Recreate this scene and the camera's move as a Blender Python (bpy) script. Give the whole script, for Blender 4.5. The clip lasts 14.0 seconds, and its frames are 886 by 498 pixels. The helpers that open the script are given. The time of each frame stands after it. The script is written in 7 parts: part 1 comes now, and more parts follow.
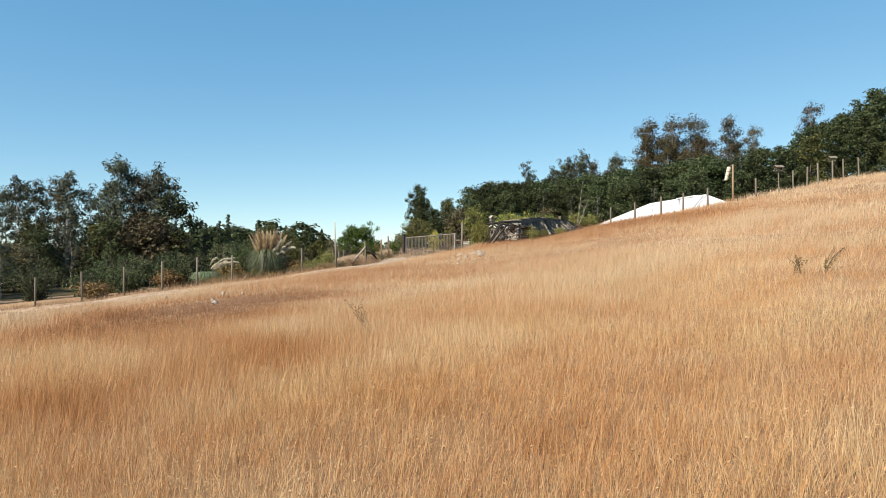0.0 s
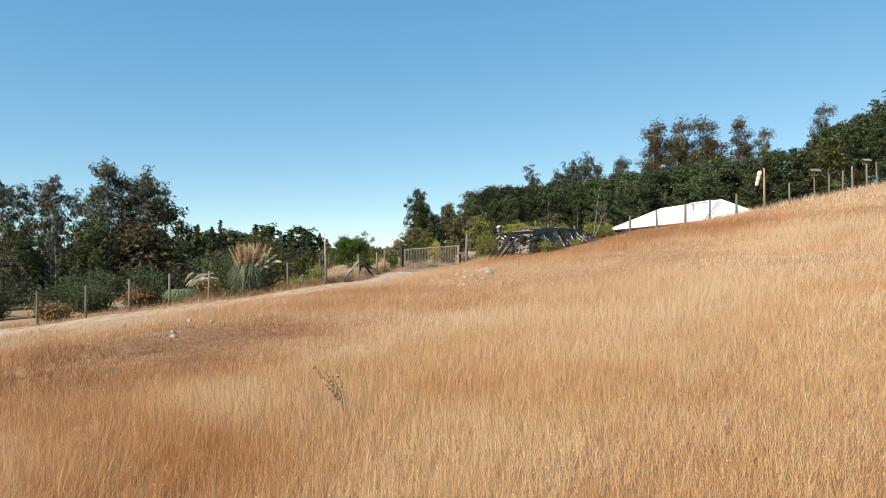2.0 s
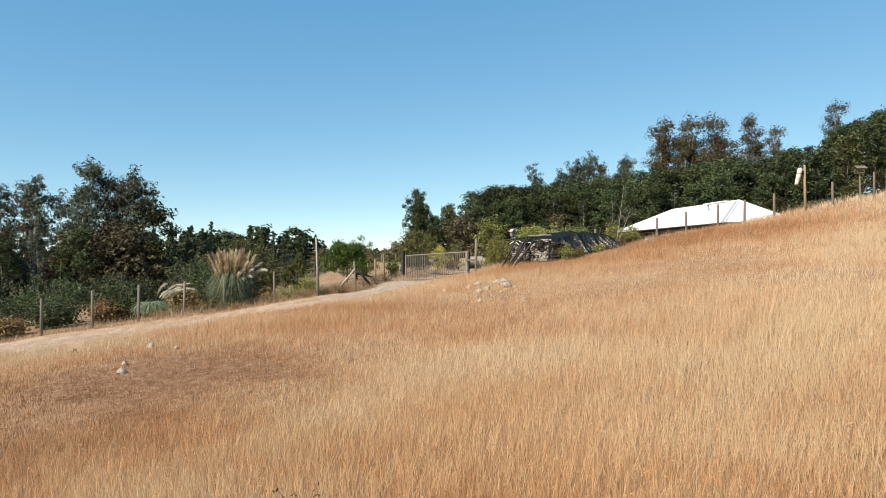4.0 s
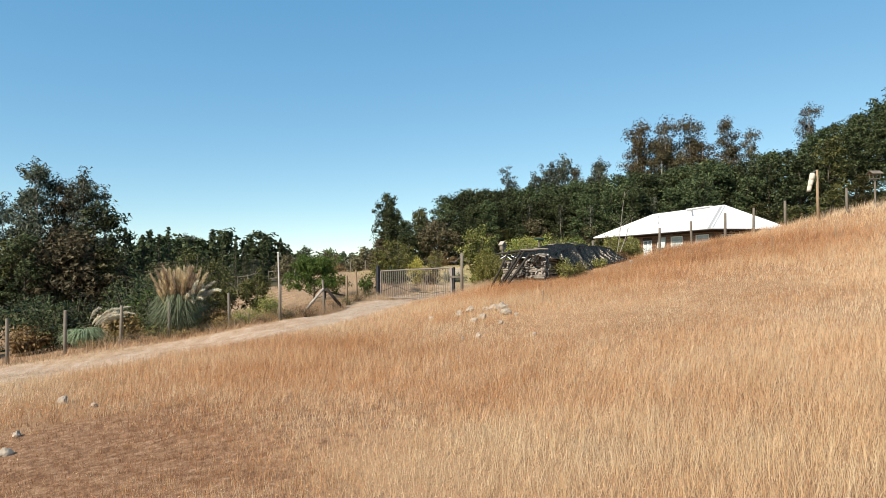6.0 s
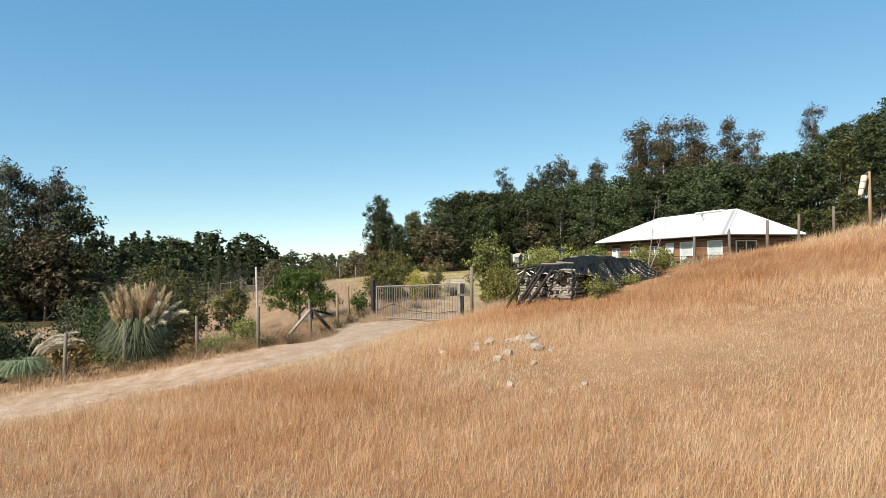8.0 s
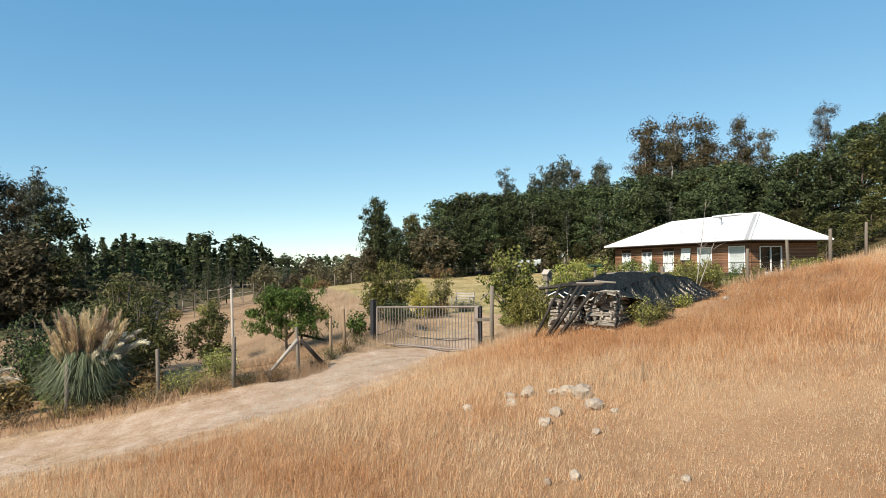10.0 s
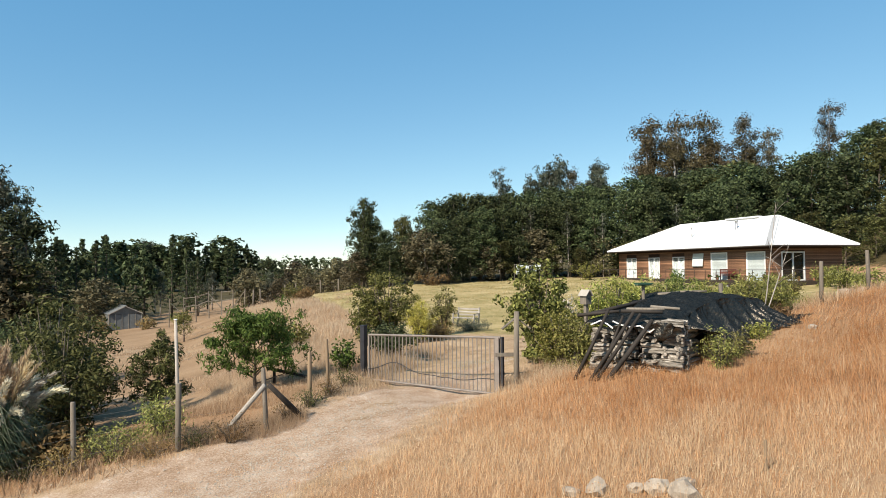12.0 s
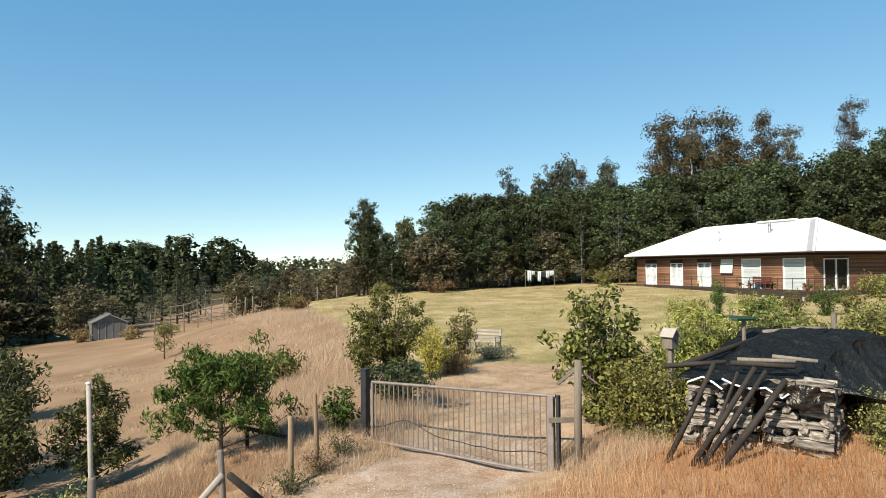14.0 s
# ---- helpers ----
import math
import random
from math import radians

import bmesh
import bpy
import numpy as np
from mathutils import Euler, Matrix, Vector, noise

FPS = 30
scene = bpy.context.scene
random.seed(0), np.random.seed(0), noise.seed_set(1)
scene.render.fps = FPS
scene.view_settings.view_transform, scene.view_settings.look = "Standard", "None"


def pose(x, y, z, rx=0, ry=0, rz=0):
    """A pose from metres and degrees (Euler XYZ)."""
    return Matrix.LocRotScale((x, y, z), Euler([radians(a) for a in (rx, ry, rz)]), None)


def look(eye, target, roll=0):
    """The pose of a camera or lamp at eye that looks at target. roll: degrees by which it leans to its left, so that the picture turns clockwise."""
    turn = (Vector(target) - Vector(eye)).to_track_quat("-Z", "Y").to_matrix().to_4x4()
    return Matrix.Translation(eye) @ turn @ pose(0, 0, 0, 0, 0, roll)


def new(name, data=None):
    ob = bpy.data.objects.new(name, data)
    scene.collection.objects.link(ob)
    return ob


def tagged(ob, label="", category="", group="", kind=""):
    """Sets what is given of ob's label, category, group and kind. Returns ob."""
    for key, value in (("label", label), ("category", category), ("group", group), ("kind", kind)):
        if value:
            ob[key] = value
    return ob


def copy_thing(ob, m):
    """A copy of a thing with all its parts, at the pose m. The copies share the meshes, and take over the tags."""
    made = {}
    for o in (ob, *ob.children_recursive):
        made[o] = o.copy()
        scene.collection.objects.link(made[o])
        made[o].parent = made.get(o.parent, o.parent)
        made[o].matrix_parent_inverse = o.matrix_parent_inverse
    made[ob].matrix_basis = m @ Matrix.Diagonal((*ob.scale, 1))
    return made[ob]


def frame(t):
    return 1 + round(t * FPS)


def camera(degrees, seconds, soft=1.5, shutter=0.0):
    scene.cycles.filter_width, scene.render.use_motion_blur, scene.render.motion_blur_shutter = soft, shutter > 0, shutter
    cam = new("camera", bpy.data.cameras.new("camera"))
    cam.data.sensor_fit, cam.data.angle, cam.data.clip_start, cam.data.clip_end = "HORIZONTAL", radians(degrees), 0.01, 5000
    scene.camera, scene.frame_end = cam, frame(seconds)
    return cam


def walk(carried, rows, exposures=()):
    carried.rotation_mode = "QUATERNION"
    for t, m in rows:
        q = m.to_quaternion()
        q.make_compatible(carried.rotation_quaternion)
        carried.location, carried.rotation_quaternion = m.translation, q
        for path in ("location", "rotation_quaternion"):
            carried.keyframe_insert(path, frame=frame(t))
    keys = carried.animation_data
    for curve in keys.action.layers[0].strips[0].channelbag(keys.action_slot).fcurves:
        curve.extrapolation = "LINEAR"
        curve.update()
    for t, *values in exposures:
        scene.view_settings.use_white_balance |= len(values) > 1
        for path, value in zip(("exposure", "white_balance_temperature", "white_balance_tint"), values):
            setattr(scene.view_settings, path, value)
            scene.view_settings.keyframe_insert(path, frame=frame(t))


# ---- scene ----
cam = camera(66.5, 14.0, 0.8)
PATH = [
    (0, (0.441, -0.085, 0.459), (0.443, 1.915, 0.486), -0.2),
    (0.5, (0.443, 1.096, 0.56), (0.445, 3.095, 0.59), -0.3),
    (1, (0.405, 2.23, 0.91), (0.408, 4.23, 0.943), -0.3),
    (1.5, (0.361, 3.314, 1.157), (0.363, 5.314, 1.191), -0.3),
    (2, (0.271, 4.383, 1.18), (0.275, 6.382, 1.215), -0.3),
    (2.5, (0.172, 5.456, 1.208), (0.177, 7.456, 1.243), -0.3),
    (4.8, (-0.543, 10.557, 1.832), (-0.506, 12.556, 1.872), -0.5),
    (5, (-0.621, 10.985, 1.897), (-0.571, 12.984, 1.938), -0.5),
    (5.5, (-0.747, 12.052, 2.083), (-0.667, 14.05, 2.125), -0.5),
    (6, (-0.879, 13.127, 2.263), (-0.767, 15.123, 2.306), -0.6),
    (6.5, (-0.992, 14.249, 2.414), (-0.858, 16.244, 2.458), -0.6),
    (7, (-1.139, 15.38, 2.611), (-0.993, 17.374, 2.656), -0.5),
    (7.5, (-1.239, 16.482, 2.764), (-1.094, 18.477, 2.809), -0.6),
    (8, (-1.339, 17.621, 2.848), (-1.194, 19.615, 2.895), -0.6),
    (10.5, (-1.731, 23.292, 3.615), (-1.558, 25.284, 3.664), -0.6),
    (11, (-1.808, 24.547, 3.724), (-1.617, 26.537, 3.774), -0.6),
    (11.5, (-1.852, 25.809, 3.824), (-1.657, 27.798, 3.875), -0.6),
    (12, (-1.858, 27.101, 3.955), (-1.663, 29.091, 4.007), -0.6),
    (12.5, (-1.865, 28.385, 4.117), (-1.67, 30.374, 4.169), -0.6),
    (13, (-1.898, 29.598, 4.258), (-1.703, 31.588, 4.311), -0.6),
    (13.5, (-1.933, 30.844, 4.4), (-1.739, 32.834, 4.451), -0.6),
    (14, (-1.996, 32.076, 4.547), (-1.8, 34.066, 4.599), -0.6),
]
walk(cam, [(t, look(eye, target, roll)) for t, eye, target, roll in PATH])

# ---- world, sun ----
SUN_FROM = Vector((-0.74, -0.67, 0.86)).normalized()
world = bpy.data.worlds.new("world")
scene.world = world
world.use_nodes = True
wn = world.node_tree.nodes
sky = wn.new("ShaderNodeTexSky")
sky.sky_type = "NISHITA"
sky.sun_disc = False
sky.sun_elevation = math.asin(SUN_FROM.z)
sky.sun_rotation = math.atan2(SUN_FROM.x, SUN_FROM.y)
sky.altitude = 0
sky.air_density, sky.dust_density, sky.ozone_density = 0.7, 0.0, 3.0
wn["Background"].inputs["Strength"].default_value = 0.069
# a clear dry sky: even blue over the whole dome, paler towards the horizon
balance = wn.new("ShaderNodeMix")
balance.data_type, balance.blend_type = "RGBA", "MULTIPLY"
balance.inputs["Factor"].default_value = 1.0
balance.inputs[7].default_value = (1.28, 1.07, 0.66, 1)
even = wn.new("ShaderNodeMix")
even.data_type, even.blend_type = "RGBA", "ADD"
even.inputs["Factor"].default_value = 1.0
even.inputs[7].default_value = (0.05, 1.5, 3.6, 1)
world.node_tree.links.new(sky.outputs[0], balance.inputs[6])
world.node_tree.links.new(balance.outputs[2], even.inputs[6])
world.node_tree.links.new(even.outputs[2], wn["Background"].inputs["Color"])
sun = new("sun", bpy.data.lights.new("sun", "SUN"))
sun.data.energy, sun.data.angle, sun.data.color = 5.0, radians(0.55), (1.0, 0.90, 0.76)
sun.matrix_world = look(SUN_FROM * 80, (0, 0, 0))
scene.view_settings.exposure = 0.75


# ---- materials ----
def material(name, rough=0.8, metal=0.0, spec=0.3):
    m = bpy.data.materials.new(name)
    m.use_nodes = True
    b = m.node_tree.nodes["Principled BSDF"]
    b.inputs["Roughness"].default_value = rough
    b.inputs["Metallic"].default_value = metal
    b.inputs["Specular IOR Level"].default_value = spec
    return m, m.node_tree.nodes, m.node_tree.links, b


def noise_node(n, l, scale, detail=4.0, rough=0.6, vec=None, stretch=None):
    t = n.new("ShaderNodeTexNoise")
    t.inputs["Scale"].default_value, t.inputs["Detail"].default_value, t.inputs["Roughness"].default_value = scale, detail, rough
    if vec is None:
        vec = n.new("ShaderNodeTexCoord").outputs["Object"]
    if stretch:
        mp = n.new("ShaderNodeMapping")
        mp.inputs["Scale"].default_value = stretch
        l.new(vec, mp.inputs["Vector"])
        vec = mp.outputs[0]
    l.new(vec, t.inputs["Vector"])
    return t.outputs["Fac"]


def ramp(n, l, fac, stops):
    r = n.new("ShaderNodeValToRGB")
    while len(r.color_ramp.elements) < len(stops):
        r.color_ramp.elements.new(0.5)
    for e, (p, c) in zip(r.color_ramp.elements, stops):
        e.position, e.color = p, (*c, 1)
    l.new(fac, r.inputs["Fac"])
    return r.outputs["Color"]


def mix(n, l, fac, a, b, mode="MIX"):
    m = n.new("ShaderNodeMix")
    m.data_type, m.blend_type = "RGBA", mode
    for s, v in ((m.inputs["Factor"], fac), (m.inputs[6], a), (m.inputs[7], b)):
        if isinstance(v, (int, float)):
            s.default_value = v
        elif isinstance(v, tuple):
            s.default_value = (*v, 1)
        else:
            l.new(v, s)
    return m.outputs[2]


def calc(n, l, op, a, b=0.0):
    m = n.new("ShaderNodeMath")
    m.operation = op
    for s, v in zip(m.inputs, (a, b)):
        if isinstance(v, (int, float)):
            s.default_value = v
        else:
            l.new(v, s)
    return m.outputs[0]


def bump(n, l, b, height, strength, distance):
    k = n.new("ShaderNodeBump")
    k.inputs["Strength"].default_value, k.inputs["Distance"].default_value = strength, distance
    l.new(height, k.inputs["Height"])
    l.new(k.outputs[0], b.inputs["Normal"])


def mottled(name, dark, light, scale, rough=0.8, grain=40.0, relief=0.3, depth=0.01, metal=0.0, spec=0.3, stretch=None, per_object=0.12):
    """Two scales of variation, fine relief and a slight change from object to object."""
    m, n, l, b = material(name, rough, metal, spec)
    big = noise_node(n, l, scale, 3.0, stretch=stretch)
    fine = noise_node(n, l, grain, 5.0, 0.7, stretch=stretch)
    both = calc(n, l, "MULTIPLY_ADD", fine, 0.45)
    n_add = both.node
    n_add.inputs[2].default_value = 0.0
    both = calc(n, l, "ADD", both, calc(n, l, "MULTIPLY", big, 0.55))
    col = ramp(n, l, both, [(0.3, dark), (0.7, light)])
    rnd = n.new("ShaderNodeObjectInfo").outputs["Random"]
    val = calc(n, l, "ADD", calc(n, l, "MULTIPLY", rnd, 2 * per_object), 1 - per_object)
    hsv = n.new("ShaderNodeHueSaturation")
    l.new(val, hsv.inputs["Value"])
    l.new(col, hsv.inputs["Color"])
    l.new(hsv.outputs[0], b.inputs["Base Color"])
    bump(n, l, b, fine, relief, depth)
    return m


def leafy(name, dark, light, shine=0.08, through_leaf=0.25, rough=0.55):
    """Leaves: each leaf its own tone, part of the light passing through."""
    m, n, l, b = material(name, rough, 0.0, shine)
    g = n.new("ShaderNodeNewGeometry")
    rnd = g.outputs["Random Per Island"]
    col = ramp(n, l, rnd, [(0.0, dark), (0.6, tuple((p + q) / 2 for p, q in zip(dark, light))), (1.0, light)])
    obj = n.new("ShaderNodeObjectInfo").outputs["Random"]
    hsv = n.new("ShaderNodeHueSaturation")
    l.new(calc(n, l, "ADD", calc(n, l, "MULTIPLY", obj, 0.034), 0.483), hsv.inputs["Hue"])
    l.new(calc(n, l, "ADD", calc(n, l, "MULTIPLY", obj, 0.75), 0.68), hsv.inputs["Value"])
    l.new(col, hsv.inputs["Color"])
    l.new(hsv.outputs[0], b.inputs["Base Color"])
    tr = n.new("ShaderNodeBsdfTranslucent")
    l.new(hsv.outputs[0], tr.inputs["Color"])
    mx = n.new("ShaderNodeMixShader")
    mx.inputs[0].default_value = through_leaf
    l.new(b.outputs[0], mx.inputs[1])
    l.new(tr.outputs[0], mx.inputs[2])
    l.new(mx.outputs[0], n["Material Output"].inputs["Surface"])
    return m


def grass_material(name, pale, tan, rust, dull, golden=None):
    """Dry stalks: tone runs from dull and rusty to pale, stalk by stalk."""
    m, n, l, b = material(name, 0.6, 0.0, 0.25)
    a = n.new("ShaderNodeAttribute")
    a.attribute_name = "tone"
    col = ramp(n, l, a.outputs["Fac"], [(0.0, dull), (0.3, rust), (0.6, tan), (1.0, pale)])
    if golden:
        # ripe golden grass in drifts, mostly low on the slope
        pos = n.new("ShaderNodeNewGeometry").outputs["Position"]
        axes = n.new("ShaderNodeSeparateXYZ")
        l.new(pos, axes.inputs[0])
        k = n.new("ShaderNodeMapRange")
        k.inputs["From Min"].default_value, k.inputs["From Max"].default_value = 27.0, 9.0
        l.new(axes.outputs["Y"], k.inputs["Value"])
        drift = calc(n, l, "MULTIPLY", calc(n, l, "ADD", calc(n, l, "MULTIPLY", k.outputs[0], 0.75), 0.15), calc(n, l, "MULTIPLY", noise_node(n, l, 0.2, 3.0, vec=pos), 1.7))
        col = mix(n, l, drift, col, golden, "MULTIPLY")
    l.new(col, b.inputs["Base Color"])
    tr = n.new("ShaderNodeBsdfTranslucent")
    l.new(col, tr.inputs["Color"])
    mx = n.new("ShaderNodeMixShader")
    mx.inputs[0].default_value = 0.35
    l.new(b.outputs[0], mx.inputs[1])
    l.new(tr.outputs[0], mx.inputs[2])
    l.new(mx.outputs[0], n["Material Output"].inputs["Surface"])
    return m


def ground_material():
    m, n, l, b = material("ground", 0.95, 0.0, 0.1)
    pos = n.new("ShaderNodeNewGeometry").outputs["Position"]
    big = noise_node(n, l, 0.16, 4.0, 0.6, vec=pos)
    mid = noise_node(n, l, 1.6, 5.0, 0.65, vec=pos)
    fine = noise_node(n, l, 22.0, 5.0, 0.75, vec=pos)
    s = calc(n, l, "ADD", calc(n, l, "MULTIPLY", big, 0.5), calc(n, l, "MULTIPLY", fine, 0.5))
    thatch = ramp(n, l, s, [(0.32, (0.143, 0.079, 0.042)), (0.5, (0.285, 0.173, 0.096)), (0.68, (0.413, 0.277, 0.161))])
    grey = calc(n, l, "ADD", calc(n, l, "MULTIPLY", mid, 0.4), calc(n, l, "MULTIPLY", fine, 0.6))
    gravel = ramp(n, l, grey, [(0.34, (0.188, 0.12, 0.075)), (0.46, (0.307, 0.206, 0.135)), (0.55, (0.405, 0.305, 0.225)), (0.66, (0.53, 0.455, 0.375))])
    patch = noise_node(n, l, 0.45, 5.0, 0.7, vec=pos)
    lawn = ramp(n, l, calc(n, l, "ADD", calc(n, l, "MULTIPLY", patch, 0.65), calc(n, l, "MULTIPLY", fine, 0.35)),
                [(0.36, (0.173, 0.15, 0.058)), (0.47, (0.277, 0.225, 0.099)), (0.56, (0.39, 0.307, 0.158)), (0.68, (0.495, 0.39, 0.24))])
    soil = ramp(n, l, s, [(0.34, (0.143, 0.09, 0.049)), (0.5, (0.247, 0.161, 0.094)), (0.66, (0.345, 0.24, 0.146))])
    weedy = ramp(n, l, calc(n, l, "ADD", calc(n, l, "MULTIPLY", noise_node(n, l, 5.0, 4.0, 0.7, vec=pos), 0.6), calc(n, l, "MULTIPLY", fine, 0.4)), [(0.40, (0.115, 0.060, 0.033)), (0.52, (0.225, 0.128, 0.072)), (0.64, (0.37, 0.24, 0.15))])
    straw = ramp(n, l, calc(n, l, "ADD", calc(n, l, "MULTIPLY", mid, 0.55), calc(n, l, "MULTIPLY", fine, 0.45)), [(0.36, (0.188, 0.124, 0.071)), (0.5, (0.345, 0.24, 0.15)), (0.64, (0.458, 0.341, 0.232))])
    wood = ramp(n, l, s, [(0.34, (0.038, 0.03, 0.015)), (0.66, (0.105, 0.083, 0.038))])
    col = thatch
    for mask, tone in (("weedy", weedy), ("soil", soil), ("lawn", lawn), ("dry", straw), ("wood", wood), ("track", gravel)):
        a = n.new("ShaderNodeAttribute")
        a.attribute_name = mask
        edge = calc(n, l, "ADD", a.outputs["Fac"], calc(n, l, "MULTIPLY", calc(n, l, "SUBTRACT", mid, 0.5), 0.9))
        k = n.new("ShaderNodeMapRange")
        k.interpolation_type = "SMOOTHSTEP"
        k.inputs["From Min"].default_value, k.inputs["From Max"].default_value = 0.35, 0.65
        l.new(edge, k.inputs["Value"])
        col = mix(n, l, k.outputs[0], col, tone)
    l.new(col, b.inputs["Base Color"])
    bump(n, l, b, calc(n, l, "ADD", fine, mid), 0.6, 0.06)
    return m


M_GROUND = ground_material()
M_ROUGH = grass_material("bank_grass", (0.6, 0.491, 0.352), (0.51, 0.375, 0.247), (0.39, 0.255, 0.15), (0.24, 0.158, 0.094))
M_GRASS = grass_material("dry_grass", (0.622, 0.484, 0.33), (0.562, 0.356, 0.199), (0.45, 0.214, 0.086), (0.232, 0.112, 0.056), (1.0, 0.95, 0.75))
M_POST = mottled("weathered_wood", (0.083, 0.069, 0.054), (0.24, 0.206, 0.165), 3.0, 0.85, 30.0, 0.5, 0.01, stretch=(1, 1, 0.12))
M_TAN_POST = mottled("tan_wood", (0.15, 0.101, 0.06), (0.338, 0.247, 0.158), 3.0, 0.85, 30.0, 0.5, 0.01, stretch=(1, 1, 0.12))
# dark poles and logs; also the near-black fill painting shade inside the wood pile
M_DARK_WOOD = mottled("dark_wood_and_pile_shade", (0.011, 0.009, 0.007), (0.045, 0.037, 0.031), 3.0, 0.8, 30.0, 0.5, 0.01)
M_STEEL = mottled("grey_painted_steel", (0.15, 0.128, 0.112), (0.27, 0.232, 0.203), 4.0, 0.6, 60.0, 0.15, 0.003, 0.3)
M_BLACK_STEEL = mottled("black_steel", (0.015, 0.015, 0.019), (0.053, 0.053, 0.06), 4.0, 0.5, 60.0, 0.15, 0.003, 0.2)
M_WIRE = mottled("fence_wire", (0.188, 0.18, 0.165), (0.3, 0.285, 0.27), 4.0, 0.5, 60.0, 0.1, 0.001, 0.7)
M_STONE = mottled("pale_stone", (0.203, 0.161, 0.12), (0.413, 0.352, 0.281), 4.0, 0.9, 26.0, 0.6, 0.02)
M_PEBBLE = mottled("gravel_stone", (0.225, 0.18, 0.135), (0.495, 0.435, 0.36), 6.0, 0.9, 50.0, 0.3, 0.004)
M_BARK = mottled("bark", (0.053, 0.041, 0.03), (0.165, 0.135, 0.105), 1.5, 0.9, 14.0, 0.7, 0.03)
M_PALE_BARK = mottled("pale_bark", (0.18, 0.15, 0.128), (0.413, 0.375, 0.33), 1.5, 0.85, 10.0, 0.4, 0.02)
M_LEAF_DARK = leafy("dark_green_leaves", (0.017, 0.024, 0.012), (0.098, 0.116, 0.051))
M_LEAF_FOREST = leafy("forest_leaves", (0.013, 0.02, 0.01), (0.109, 0.131, 0.056))
M_LEAF_EUC = leafy("eucalyptus_leaves", (0.022, 0.028, 0.019), (0.143, 0.154, 0.105))
M_LEAF_HOLM = leafy("dark_olive_leaves", (0.022, 0.025, 0.009), (0.128, 0.124, 0.045))
M_LEAF_BROWN = leafy("browned_leaves", (0.026, 0.022, 0.013), (0.143, 0.112, 0.061))
M_LEAF_THICKET = leafy("thicket_leaves", (0.038, 0.034, 0.018), (0.195, 0.165, 0.094))
M_LEAF_BRIGHT = leafy("bright_green_leaves", (0.098, 0.116, 0.021), (0.435, 0.416, 0.124), through_leaf=0.35)
M_LEAF_PEACH = leafy("peach_leaves", (0.017, 0.034, 0.007), (0.143, 0.203, 0.049), through_leaf=0.3)
M_LEAF_YELLOW = leafy("yellow_leaves", (0.255, 0.232, 0.038), (0.57, 0.503, 0.135), through_leaf=0.3)
M_LEAF_OLIVE = leafy("olive_leaves", (0.083, 0.086, 0.025), (0.315, 0.296, 0.098), through_leaf=0.3)
M_LEAF_SHRUB = leafy("shrub_leaves", (0.038, 0.049, 0.011), (0.315, 0.315, 0.098), through_leaf=0.3)
M_LEAF_DRY = leafy("dry_weeds", (0.12, 0.075, 0.03), (0.315, 0.217, 0.098), through_leaf=0.3)
M_LEAF_GREY = leafy("grey_green_leaves", (0.09, 0.105, 0.068), (0.255, 0.27, 0.188), through_leaf=0.25)
M_PAMPAS = leafy("pampas_plume", (0.413, 0.3, 0.18), (0.6, 0.495, 0.345), through_leaf=0.45, rough=0.9)
M_PLUME_PALE = leafy("pale_plume", (0.555, 0.495, 0.375), (0.69, 0.645, 0.54), through_leaf=0.4, rough=0.9)
M_PAMPAS_LEAF = leafy("pampas_blade", (0.075, 0.105, 0.053), (0.255, 0.285, 0.18), through_leaf=0.25)


